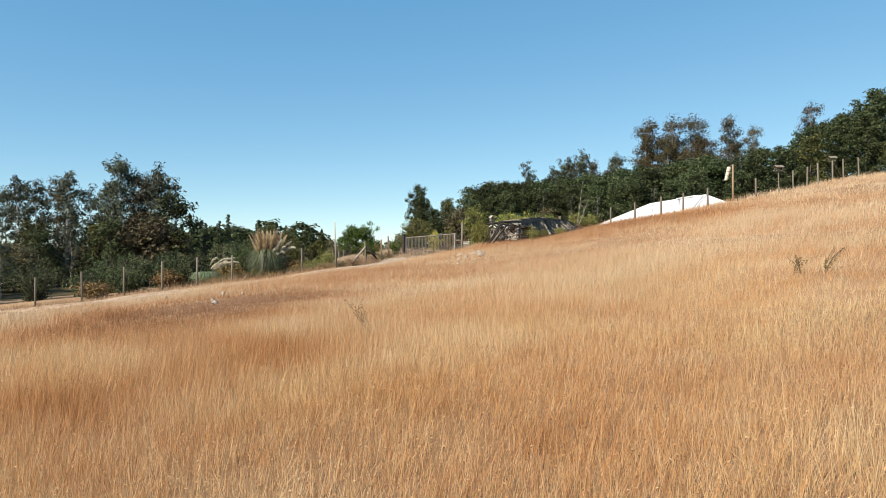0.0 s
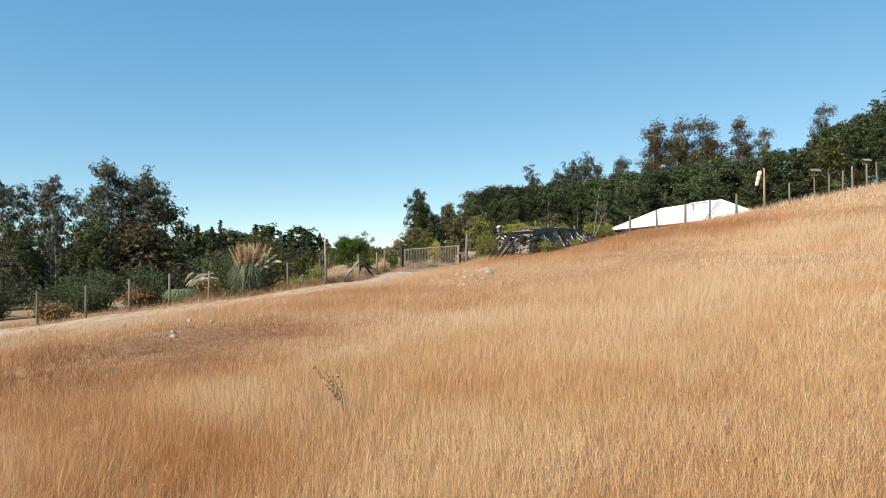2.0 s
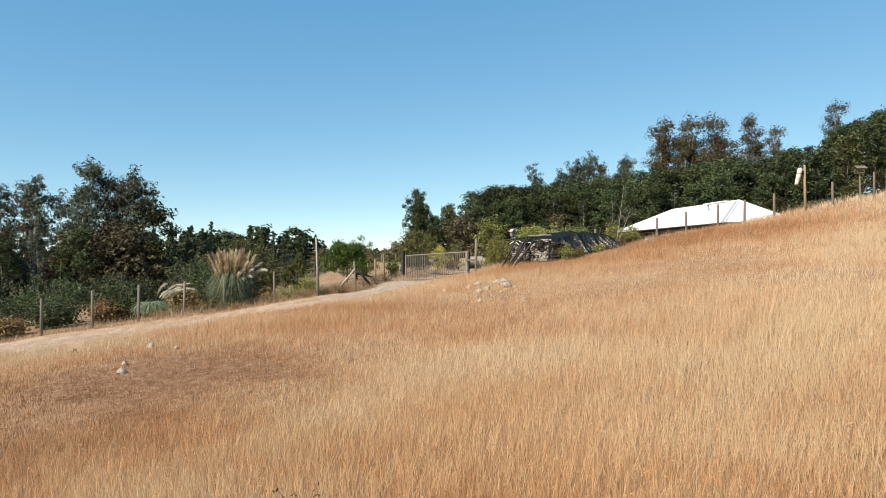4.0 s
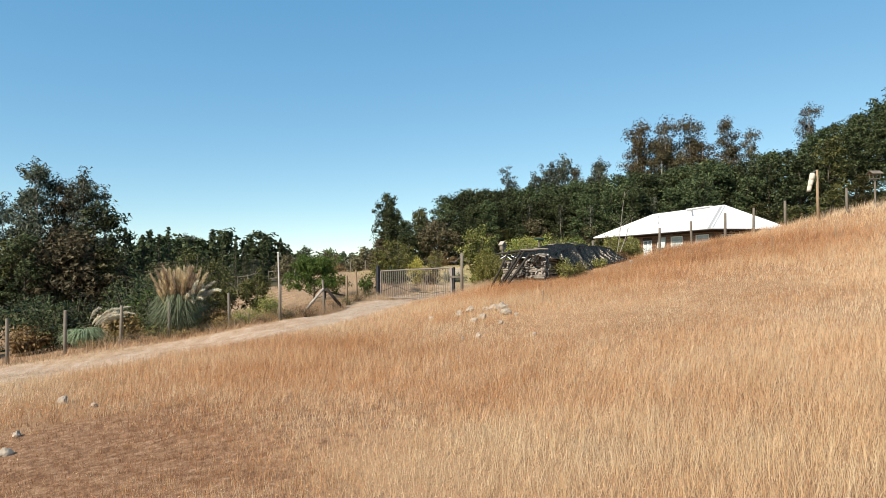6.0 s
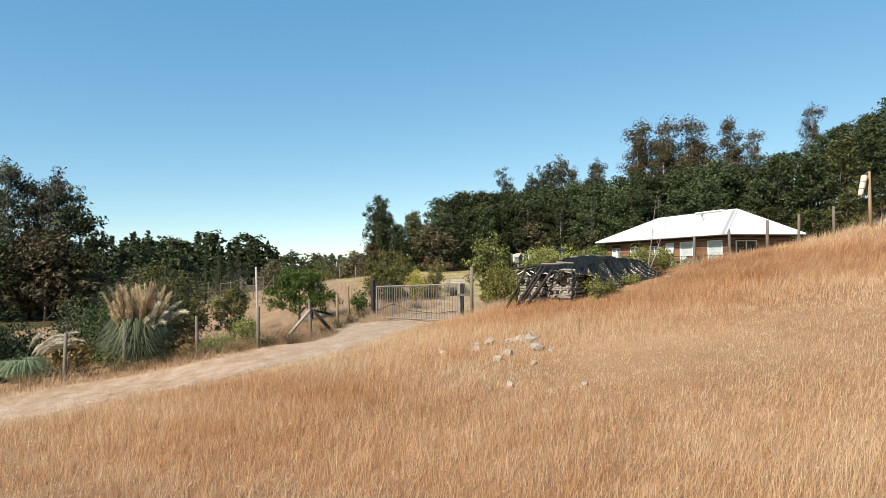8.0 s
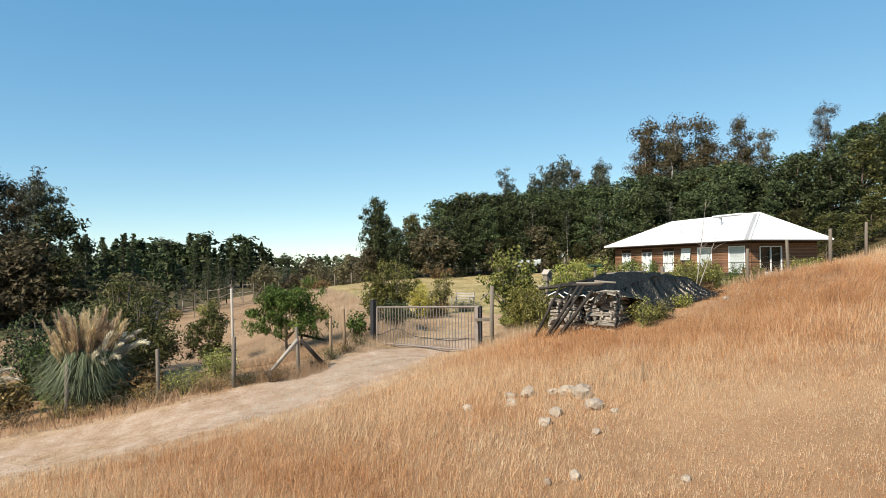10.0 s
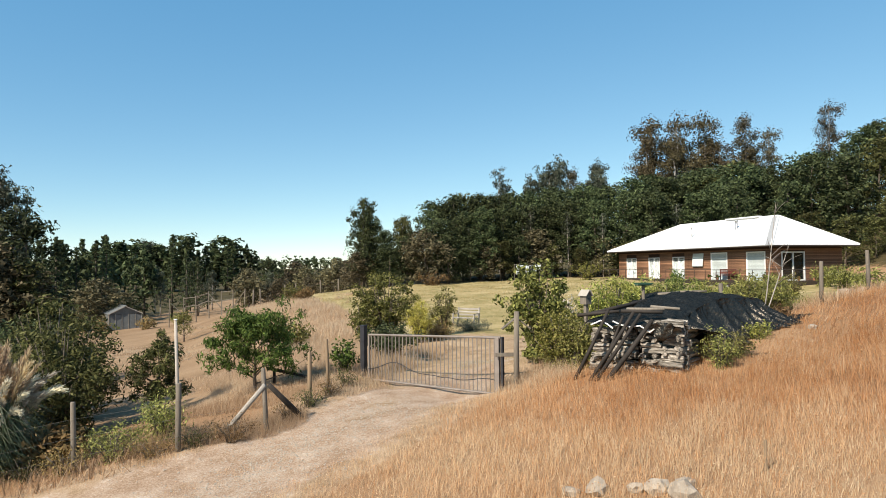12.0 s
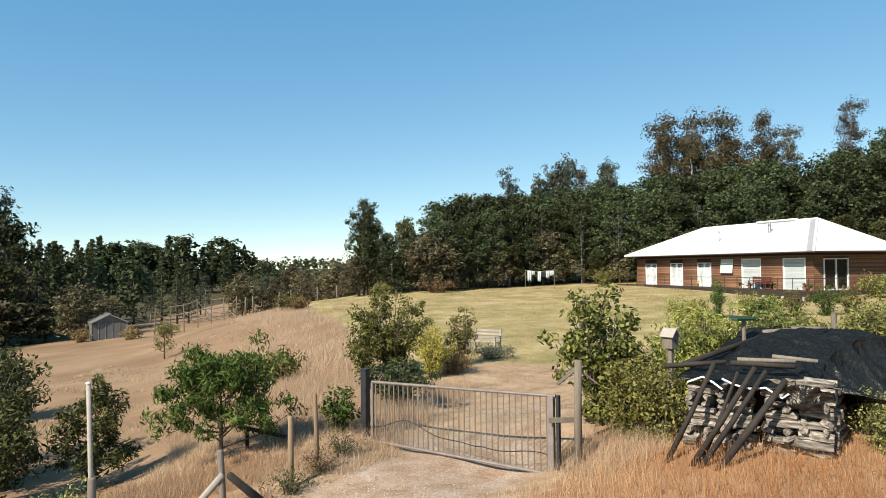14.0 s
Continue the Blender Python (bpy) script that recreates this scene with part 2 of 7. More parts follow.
# ---- mesh building ----
class Shape:
    """Gathers vertices and faces of one mesh."""

    def __init__(self):
        self.v, self.f = [], []

    def add(self, verts, faces):
        o = len(self.v)
        self.v.extend(tuple(p) for p in verts)
        self.f.extend(tuple(i + o for i in q) for q in faces)
        return self

    def box(self, c, s, m=None, bevel=0.0):
        bm = bmesh.new()
        bmesh.ops.create_cube(bm, size=1.0, matrix=Matrix.Diagonal((*s, 1)))
        if bevel:
            bmesh.ops.bevel(bm, geom=bm.edges[:], offset=bevel, segments=1, affect="EDGES")
        t = Matrix.Translation(c) @ (m.to_4x4() if m else Matrix())
        bm.verts.index_update()
        self.add([t @ p.co for p in bm.verts], [[p.index for p in q.verts] for q in bm.faces])
        bm.free()
        return self

    def rod(self, points, radii, sides=8, wobble=0.0, rng=random):
        """A tapering tube through points, closed at both ends."""
        points = [Vector(p) for p in points]
        if isinstance(radii, (int, float)):
            radii = [radii] * len(points)
        rings = []
        for i, p in enumerate(points):
            d = (points[min(i + 1, len(points) - 1)] - points[max(i - 1, 0)]).normalized()
            a = d.orthogonal().normalized()
            if i and rings:
                a = (pa - d * pa.dot(d)).normalized()
            pa = a
            b = d.cross(a)
            rings.append([p + (a * math.cos(k * math.tau / sides) + b * math.sin(k * math.tau / sides)) * radii[i] * (1 + rng.uniform(-wobble, wobble)) for k in range(sides)])
        verts = [p for r in rings for p in r]
        faces = [[i * sides + k, i * sides + (k + 1) % sides, (i + 1) * sides + (k + 1) % sides, (i + 1) * sides + k] for i in range(len(rings) - 1) for k in range(sides)]
        faces += [list(range(sides))[::-1], [(len(rings) - 1) * sides + k for k in range(sides)]]
        return self.add(verts, faces)

    def stone(self, c, s, rng, sub=2, rough=0.22):
        bm = bmesh.new()
        bmesh.ops.create_icosphere(bm, subdivisions=sub, radius=0.5)
        off = Vector((rng.uniform(0, 50), rng.uniform(0, 50), rng.uniform(0, 50)))
        for p in bm.verts:
            q = p.co.copy()
            k = 1 + rough * 2 * noise.noise(q * 2.4 + off) + rough * noise.noise(q * 6 + off)
            p.co = Vector((q.x * s[0], q.y * s[1], q.z * s[2])) * k
        turn = Euler((rng.uniform(-0.3, 0.3), rng.uniform(-0.3, 0.3), rng.uniform(0, 6.3))).to_matrix()
        self.add([Vector(c) + turn @ p.co for p in bm.verts], [[p.index for p in q.verts] for q in bm.faces])
        bm.free()
        return self


def mesh_of(name, shape, mat, smooth=False):
    me = bpy.data.meshes.new(name)
    me.from_pydata(shape.v, [], shape.f)
    me.materials.append(mat)
    if smooth:
        me.shade_smooth()
    return me


def part(name, shape, mat, parent=None, label="", smooth=False):
    ob = new(name, mesh_of(name, shape, mat, smooth))
    if parent is not None:
        ob.parent = parent
    return tagged(ob, label)


def share(name, mesh, m, parent):
    ob = new(name, mesh)
    ob.parent = parent
    ob.matrix_basis = m
    return ob


def thing(name, place, label, category, group="", turn=0.0):
    e = new(name)
    e.empty_display_size = 0.2
    e.matrix_world = pose(*place, 0, 0, turn)
    return tagged(e, label, category, group)


def quads_mesh(name, corners, mat, per=4, tone=None):
    """A mesh of loose faces from an array of shape (faces, per, 3)."""
    corners = np.asarray(corners, dtype=np.float32)
    k = len(corners)
    me = bpy.data.meshes.new(name)
    me.vertices.add(k * per)
    me.vertices.foreach_set("co", corners.ravel())
    me.loops.add(k * per)
    me.loops.foreach_set("vertex_index", np.arange(k * per, dtype=np.int32))
    me.polygons.add(k)
    me.polygons.foreach_set("loop_start", np.arange(0, k * per, per, dtype=np.int32))
    me.update(calc_edges=True)
    if tone is not None:
        me.attributes.new("tone", "FLOAT", "POINT").data.foreach_set("value", np.repeat(np.asarray(tone, np.float32), per))
    me.materials.append(mat)
    return me


# ---- the lie of the land ----
def ease(a, b, x):
    t = np.clip((np.asarray(x, float) - a) / (b - a), 0, 1)
    return t * t * (3 - 2 * t)


TRACK = [(-60, 24), (-34, 32), (-22, 35.6), (-13, 37.9), (-8, 39.3), (-4.8, 41.0), (-2.6, 43.0), (-0.6, 46.2), (0.6, 49.0), (3.0, 54.0), (8.0, 60.0)]


def track_distance(x, y):
    best = np.full(np.shape(x), 1e9)
    for (ax, ay), (bx, by) in zip(TRACK, TRACK[1:]):
        dx, dy = bx - ax, by - ay
        t = np.clip(((x - ax) * dx + (y - ay) * dy) / (dx * dx + dy * dy), 0, 1)
        best = np.minimum(best, np.hypot(x - ax - t * dx, y - ay - t * dy))
    return best


def fence_line(x):
    return 44.6 + np.minimum(0, 0.29 * (x + 4)) + np.maximum(0, 0.24 * (x - 3))


def lawn_edge(y):
    return -2.0 - 0.0040 * np.clip(y - 48, 0, 42) ** 2


def land(x, y):
    x, y = np.asarray(x, float), np.asarray(y, float)
    cx, cy = np.clip(x, -32, 30), np.clip(y, -12, 60)
    field = -1.85 + 0.0788 * cx + 0.0462 * cy + 0.00064 * cx * cx + 0.00132 * cx * cy + 0.00032 * cy * cy
    field = field + 0.12 * (x - cx) + 0.02 * (y - cy) * (y < 0)
    edge = lawn_edge(y)
    lawn = 0.72 + 0.022 * (np.minimum(y, 130) - 46) * ease(-16, 2, x) + 0.025 * np.clip(x, 0, 60) - 3.0 * ease(104, 122, y) * (1 - ease(-7, -3, x))
    low = -0.55 + 0.083 * (np.clip(x, -45, 10) + 6) - 0.005 * (np.minimum(y, 150) - 50)
    yard = low + (lawn - low) * ease(-9.0 - 0.15 * np.clip(y - 55, 0, 60), 0.8, x - edge)
    s = ease(-1.0, 6.5, y - fence_line(x)) * (1 - ease(40, 62, x))
    z = field + (yard - field) * s
    z = z - 0.12 * (1 - ease(0.8, 2.2, track_distance(x, y))) * ease(-40, -20, x)
    z = z - 0.45 * np.exp(-((x - 0.7) ** 2 + (y - 45.1) ** 2) / 2.6) - 0.22 * np.exp(-((x + 1.6) ** 2 + (y - 47.3) ** 2) / 1.2)
    z = z - 0.30 * np.exp(-((x - 26.6) / 3.0) ** 2 - ((y - 75.5) / 6.0) ** 2)
    r = np.hypot(x, y - 60)
    z = z + (-5.0 - z) * ease(130, 330, r)
    return z + 0.05 * np.sin(x * 0.9 + 1.3 * np.sin(y * 0.5)) * np.sin(y * 0.7 + x * 0.2) * (r < 60)


def z_at(x, y):
    return float(land(x, y))


def spaced(lo, hi, step, far, grow=1.22):
    mid = list(np.arange(lo, hi + step / 2, step))
    out, d, v = [], step, hi
    while v < far:
        d *= grow
        v += d
        out.append(v)
    left, d, v = [], step, lo
    while v > -far:
        d *= grow
        v -= d
        left.append(v)
    return np.array(left[::-1] + mid + out)


def scatter_noise(x, y, f):
    return (np.sin(x * f + 2.1 * np.sin(y * f * 0.7)) + np.sin(y * f * 1.3 + 1.7 * np.sin(x * f * 0.9 + 1)) + np.sin((x + y) * f * 0.45)) / 6 + 0.5


def spot(x, y, cx, cy, rx, ry):
    return np.exp(-(((x - cx) / rx) ** 2 + ((y - cy) / ry) ** 2))


def build_ground():
    xs, ys = spaced(-26, 30, 0.4, 4500), spaced(2, 66, 0.4, 4500)
    gx, gy = np.meshgrid(xs, ys)
    gz = land(gx, gy)
    nx, ny = len(xs), len(ys)
    me = bpy.data.meshes.new("ground")
    me.vertices.add(nx * ny)
    me.vertices.foreach_set("co", np.stack([gx, gy, gz], -1).astype(np.float32).ravel())
    i = (np.arange(ny - 1)[:, None] * nx + np.arange(nx - 1)[None]).ravel()
    quads = np.stack([i, i + 1, i + nx + 1, i + nx], -1).astype(np.int32)
    me.loops.add(quads.size)
    me.loops.foreach_set("vertex_index", quads.ravel())
    me.polygons.add(len(quads))
    me.polygons.foreach_set("loop_start", np.arange(0, quads.size, 4, dtype=np.int32))
    me.update(calc_edges=True)
    edge = lawn_edge(gy)
    inside = ease(2.0, 7.0, gy - fence_line(gx))
    forest = forest_side(gx, gy)
    masks = {
        "track": (0.60 + 0.75 * (scatter_noise(gx, gy, 0.85) - 0.5) + 0.25 * np.exp(-((track_distance(gx, gy) - 0.9) / 0.45) ** 2)) * (1 - ease(1.5, 2.9, track_distance(gx, gy))),
        "dry": (1 - ease(1.8, 4.4, track_distance(gx, gy) + 1.2 * (scatter_noise(gx, gy, 0.6) - 0.5))) * ease(44.5, 46.5, gy) * (1 - ease(53, 60, gy)) + (1 - ease(2.0, 3.4, track_distance(gx, gy))) * (gy <= 46.5),
        "lawn": ease(0.3, 3.5, gy - fence_line(gx)) * ease(-1.5, 2.0, gx - edge) * (1 - ease(33, 46, gx)) * (1 - forest),
        "soil": inside * (1 - ease(-6.5, -3.5, gx - edge)) * (1 - forest),
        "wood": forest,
        "weedy": np.clip((0.9 * spot(gx, gy, -7.5, 24.5, 5.5, 6.0) + 0.35 * spot(gx, gy, -3.0, 25, 3.5, 3.5)) * (0.35 + 0.95 * scatter_noise(gx, gy, 0.75)), 0, 1),
    }
    masks["track"] = np.where(gy > 47.6, masks["track"] * (0.3 + 0.65 * ease(0.2, 0.9, gx - 0.25 - 0.35 * (gy - 46.5))) * (1 - ease(49.5, 52.5, gy)), masks["track"])
    for key, val in masks.items():
        a = me.attributes.new(key, "FLOAT", "POINT")
        a.data.foreach_set("value", np.broadcast_to(val, gx.shape).astype(np.float32).ravel())
    me.materials.append(M_GROUND)
    me.shade_smooth()
    tagged(new("ground", me), "sloping dry grassland with a gravel track and mown lawn", "ground", kind="structure")


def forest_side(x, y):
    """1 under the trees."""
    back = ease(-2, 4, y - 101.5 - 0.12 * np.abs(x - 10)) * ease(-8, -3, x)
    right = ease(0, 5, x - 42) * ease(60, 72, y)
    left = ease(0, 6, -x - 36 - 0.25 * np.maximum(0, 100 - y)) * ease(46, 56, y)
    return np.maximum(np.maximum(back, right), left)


build_ground()


# ---- plants: builders ----
def leaf_cards(rng, centres, spread, per, size, slim=0.5, droop=0.0, squash=0.8, three=False, outward=0.6):
    """Rhombic leaves scattered round clump centres, mostly facing out of the clump; an array of faces."""
    k = len(centres) * per
    c = np.repeat(np.asarray(centres, float), per, axis=0)
    d = rng.normal(size=(k, 3))
    d /= np.linalg.norm(d, axis=1, keepdims=True)
    r = np.repeat(np.asarray(spread, float), per)[:, None] * rng.random((k, 1)) ** 0.45
    c = c + d * r * np.array([1, 1, squash])
    face = d * outward + np.array([0, 0, 0.35 * outward]) + rng.normal(size=(k, 3)) * (1 - outward)
    face /= np.linalg.norm(face, axis=1, keepdims=True) + 1e-6
    a = rng.normal(size=(k, 3))
    a[:, 2] -= droop
    a -= face * (a * face).sum(1, keepdims=True)
    a /= np.linalg.norm(a, axis=1, keepdims=True) + 1e-6
    b = np.cross(face, a)
    s = size * rng.uniform(0.6, 1.35, (k, 1))
    a, b = a * s * 0.5, b * s * 0.5 * slim
    if three:
        return np.stack([c - a + b, c - a - b, c + a], 1)
    return np.stack([c - a, c + b - a * 0.1, c + a, c - b - a * 0.1], 1)


def limbs(rng, height, trunk, start, reach, count, top_lean=0.0, forks=2, base_r=None):
    """A tapering trunk with limbs; returns the shape and the limbs' ends."""
    sh, ends = Shape(), []
    r0 = base_r or trunk
    pts = []
    for i in range(6):
        k = i / 5
        pts.append((top_lean * k * height + rng.normal() * 0.015 * height * k, rng.normal() * 0.015 * height * k, k * height * 0.92))
    pts[0] = (0, 0, -0.25)
    sh.rod(pts, [r0 * (1.25 if i == 0 else 1) * (1 - 0.86 * i / 5) for i in range(6)], 6)
    for i in range(count):
        k = start + (0.95 - start) * (i + rng.random()) / count
        j = min(int(k * 5), 4)
        base = Vector(pts[j]).lerp(Vector(pts[j + 1]), k * 5 - j)
        ang = i * 2.4 + rng.normal() * 0.4
        out = reach * (1 - 0.55 * max(0, (k - start) / (1 - start))) * rng.uniform(0.7, 1.1)
        tip = base + Vector((math.cos(ang) * out, math.sin(ang) * out, out * rng.uniform(0.35, 0.9)))
        mid = base.lerp(tip, 0.5) + Vector((0, 0, -0.08 * out))
        r = r0 * (1 - 0.8 * k) * 0.5
        sh.rod([base, mid, tip], [r, r * 0.6, r * 0.15], 4)
        ends.append(tip)
        ends.append(base.lerp(tip, 0.62))
        for _ in range(forks):
            t2 = mid + Vector((rng.normal() * 0.35 * out, rng.normal() * 0.35 * out, abs(rng.normal()) * 0.4 * out))
            sh.rod([mid, t2], [r * 0.45, r * 0.1], 3)
            ends.append(t2)
    ends.append(Vector(pts[-1]))
    return sh, ends


def tree(name, label, seed, height, reach, start, leaves, clump, size, leaf_mat, bark, trunk=0.16, count=14, slim=0.5, droop=0.0, extra=24, group="", squash=0.85, category="tree", three=True):
    rng = np.random.default_rng(seed)
    root = thing(name, (0, 0, 0), label, category, group)
    sh, ends = limbs(rng, height, trunk, start, reach, count)
    part("trunk", sh, bark, root, smooth=True)
    centres = [tuple(e) for e in ends]
    for _ in range(extra):
        a, k = rng.random() * math.tau, 0.12 + 0.88 * rng.random()
        zz = start * height + (height * 0.97 - start * height) * k
        w = reach * math.sqrt(max(0.05, 1 - (2 * k - 0.75) ** 2 / 1.6)) * math.sqrt(rng.random())
        centres.append((math.cos(a) * w, math.sin(a) * w, zz))
    spread = [clump * rng.uniform(0.6, 1.3) for _ in centres]
    per = max(4, leaves // len(centres))
    cards = leaf_cards(rng, centres, spread, per, size, slim, droop, squash, three)
    ob = new("crown", quads_mesh("crown", cards, leaf_mat, 3 if three else 4))
    ob.parent = root
    return root


def pine(name, label, seed, height, reach, leaf_mat, bark, leaves=2600, size=0.34):
    rng = np.random.default_rng(seed)
    root = thing(name, (0, 0, 0), label, "tree")
    sh, cen, spr = Shape(), [], []
    sh.rod([(0, 0, -0.3), (0, 0, height)], [0.2, 0.03], 6)
    for i in range(46):
        k = 0.12 + 0.88 * i / 46
        a, w = i * 2.4 + rng.normal() * 0.3, reach * (1.04 - k) * rng.uniform(0.6, 1.1)
        b = Vector((0, 0, k * height))
        tip = b + Vector((math.cos(a) * w, math.sin(a) * w, 0.12 * w))
        sh.rod([b, tip], [0.04, 0.01], 4)
        for q in (0.35, 0.65, 0.95):
            cen.append(tuple(b.lerp(tip, q)))
            spr.append(0.28 + 0.22 * w * 0.4)
    part("trunk", sh, bark, root, smooth=True)
    cards = leaf_cards(rng, cen, spr, leaves // len(cen), size, 0.34, -0.2, 0.5)
    ob = new("crown", quads_mesh("crown", cards, leaf_mat))
    ob.parent = root
    return root


def shrub(name, label, seed, place, height, width, leaves, size, leaf_mat, stems=9, clump=0.3, slim=0.45, droop=0.2, low=0.15, category="shrub", lean=0.0):
    """A bush of several stems from the ground, with leaf clumps along them."""
    rng = np.random.default_rng(seed)
    root = thing(name, (place[0], place[1], z_at(*place) - 0.03), label, category)
    sh, cen = Shape(), []
    for i in range(stems):
        a = i * 2.4 + rng.normal() * 0.3
        w = width * 0.5 * math.sqrt((i + 0.6) / stems) * rng.uniform(0.75, 1.0)
        top = height * (1 - 0.45 * (w / (width * 0.5)) ** 2) * rng.uniform(0.8, 1.0)
        tip = Vector((math.cos(a) * w + lean * top, math.sin(a) * w, top))
        mid = Vector((tip.x * 0.45, tip.y * 0.45, top * 0.5))
        r = 0.012 + 0.008 * height
        sh.rod([(math.cos(a) * 0.06, math.sin(a) * 0.06, -0.1), mid, tip], [r, r * 0.7, r * 0.2], 5)
        for q in np.linspace(low, 1, 5):
            p = Vector((0, 0, 0)).lerp(mid, q * 2) if q < 0.5 else mid.lerp(tip, q * 2 - 1)
            cen.append((p.x + rng.normal() * 0.08 * width, p.y + rng.normal() * 0.08 * width, max(0.08, p.z)))
        side = mid + Vector((math.cos(a + 0.8) * 0.22 * width, math.sin(a + 0.8) * 0.22 * width, 0.12 * height))
        sh.rod([mid, side], [r * 0.5, r * 0.15], 4)
        cen.append(tuple(side))
    part("branching", sh, M_BARK, root, smooth=True)
    spread = [clump * rng.uniform(0.6, 1.35) for _ in cen]
    cards = leaf_cards(rng, cen, spread, max(3, leaves // len(cen)), size, slim, droop, 0.85)
    cards[:, :, 2] = np.maximum(cards[:, :, 2], 0.02)
    ob = new("foliage", quads_mesh("foliage", cards, leaf_mat))
    ob.parent = root
    return root


def blades(rng, x, y, length, width, lean, lx=0.05, ly=0.05):
    k = len(x)
    z = land(x, y) - 0.02
    a = rng.random(k) * math.tau
    side = np.stack([np.cos(a), np.sin(a), np.zeros(k)], 1) * width[:, None] * 0.5
    tilt = np.stack([rng.normal(0, lean, k) + lx, rng.normal(0, lean, k) + ly, np.ones(k)], 1)
    tilt /= np.linalg.norm(tilt, axis=1, keepdims=True)
    base = np.stack([x, y, z], 1)
    top = base + tilt * length[:, None]
    return np.stack([base - side, base + side, top], 1)


def sward(x, y):
    """How tall the grass stands, and its tone, from place to place."""
    stubble = spot(x, y, -8.0, 25.0, 3.8, 5.0) + 0.3 * spot(x, y, -3.0, 26.5, 3, 2.5)
    bleached = 0.9 * spot(x, y, 3.5, 33.0, 4.0, 3.0) + 0.9 * spot(x, y, 10.5, 34.5, 5.0, 3.5)
    pile = spot((x - 7.4) * 0.73 + (y - 43.6) * 0.683, (y - 43.6) * 0.73 - (x - 7.4) * 0.683, 0, 0, 3.6, 1.5)
    short = np.clip((stubble + bleached) * (0.6 + 0.8 * scatter_noise(x, y, 0.7)) + pile, 0, 1)
    tall = (0.17 + 0.34 * scatter_noise(x + 7, y + 3, 0.28)) * (1 - 0.68 * short)
    rust = 1.0 * spot(x, y, -5.5, 9, 4.5, 5.5) + 0.5 * spot(x, y, -3.2, 6.5, 2.8, 3.5) + 0.6 * spot(x, y, 1.8, 5.8, 2.4, 1.5) + 1.0 * spot(x, y, 7.0, 41.2, 7.5, 2.6) + 1.2 * spot(x, y, 11, 44.5, 6, 3.4) + 0.45 * spot(x, y, 9, 38.5, 4.5, 3.0) + 0.9 * spot(x, y, 4.0, 41.6, 4.0, 1.7) + 0.55 * spot(x, y, -8, 32.5, 6, 3.0) + 0.6 * spot(x, y, 2.6, 7.6, 2.6, 1.6) + 1.1 * spot(x, y, -11, 26, 4, 7)
    rust = np.clip(rust * (0.5 + scatter_noise(x, y, 0.55)) + 0.9 * np.clip(scatter_noise(x - 11, y + 4, 0.33) - 0.66, 0, 1) * 3, 0, 1.2)
    gold = spot(x, y, 3.0, 23, 3.5, 4.5) + 0.8 * spot(x, y, -1, 14, 2.5, 3)
    tone = 0.74 + 0.50 * (scatter_noise(x, y, 0.23) - 0.5) + 0.44 * (scatter_noise(x + 3, y - 5, 0.9) - 0.5) + 0.24 * (scatter_noise(x - 3, y + 8, 2.6) - 0.5)
    tone = tone - 0.36 * rust - (0.68 + 0.5 * (scatter_noise(x, y, 3.7) - 0.5)) * np.clip(stubble, 0, 1) + 0.14 * bleached + 0.08 * gold + 0.07 * ease(20, 30, y)
    return tall, tone


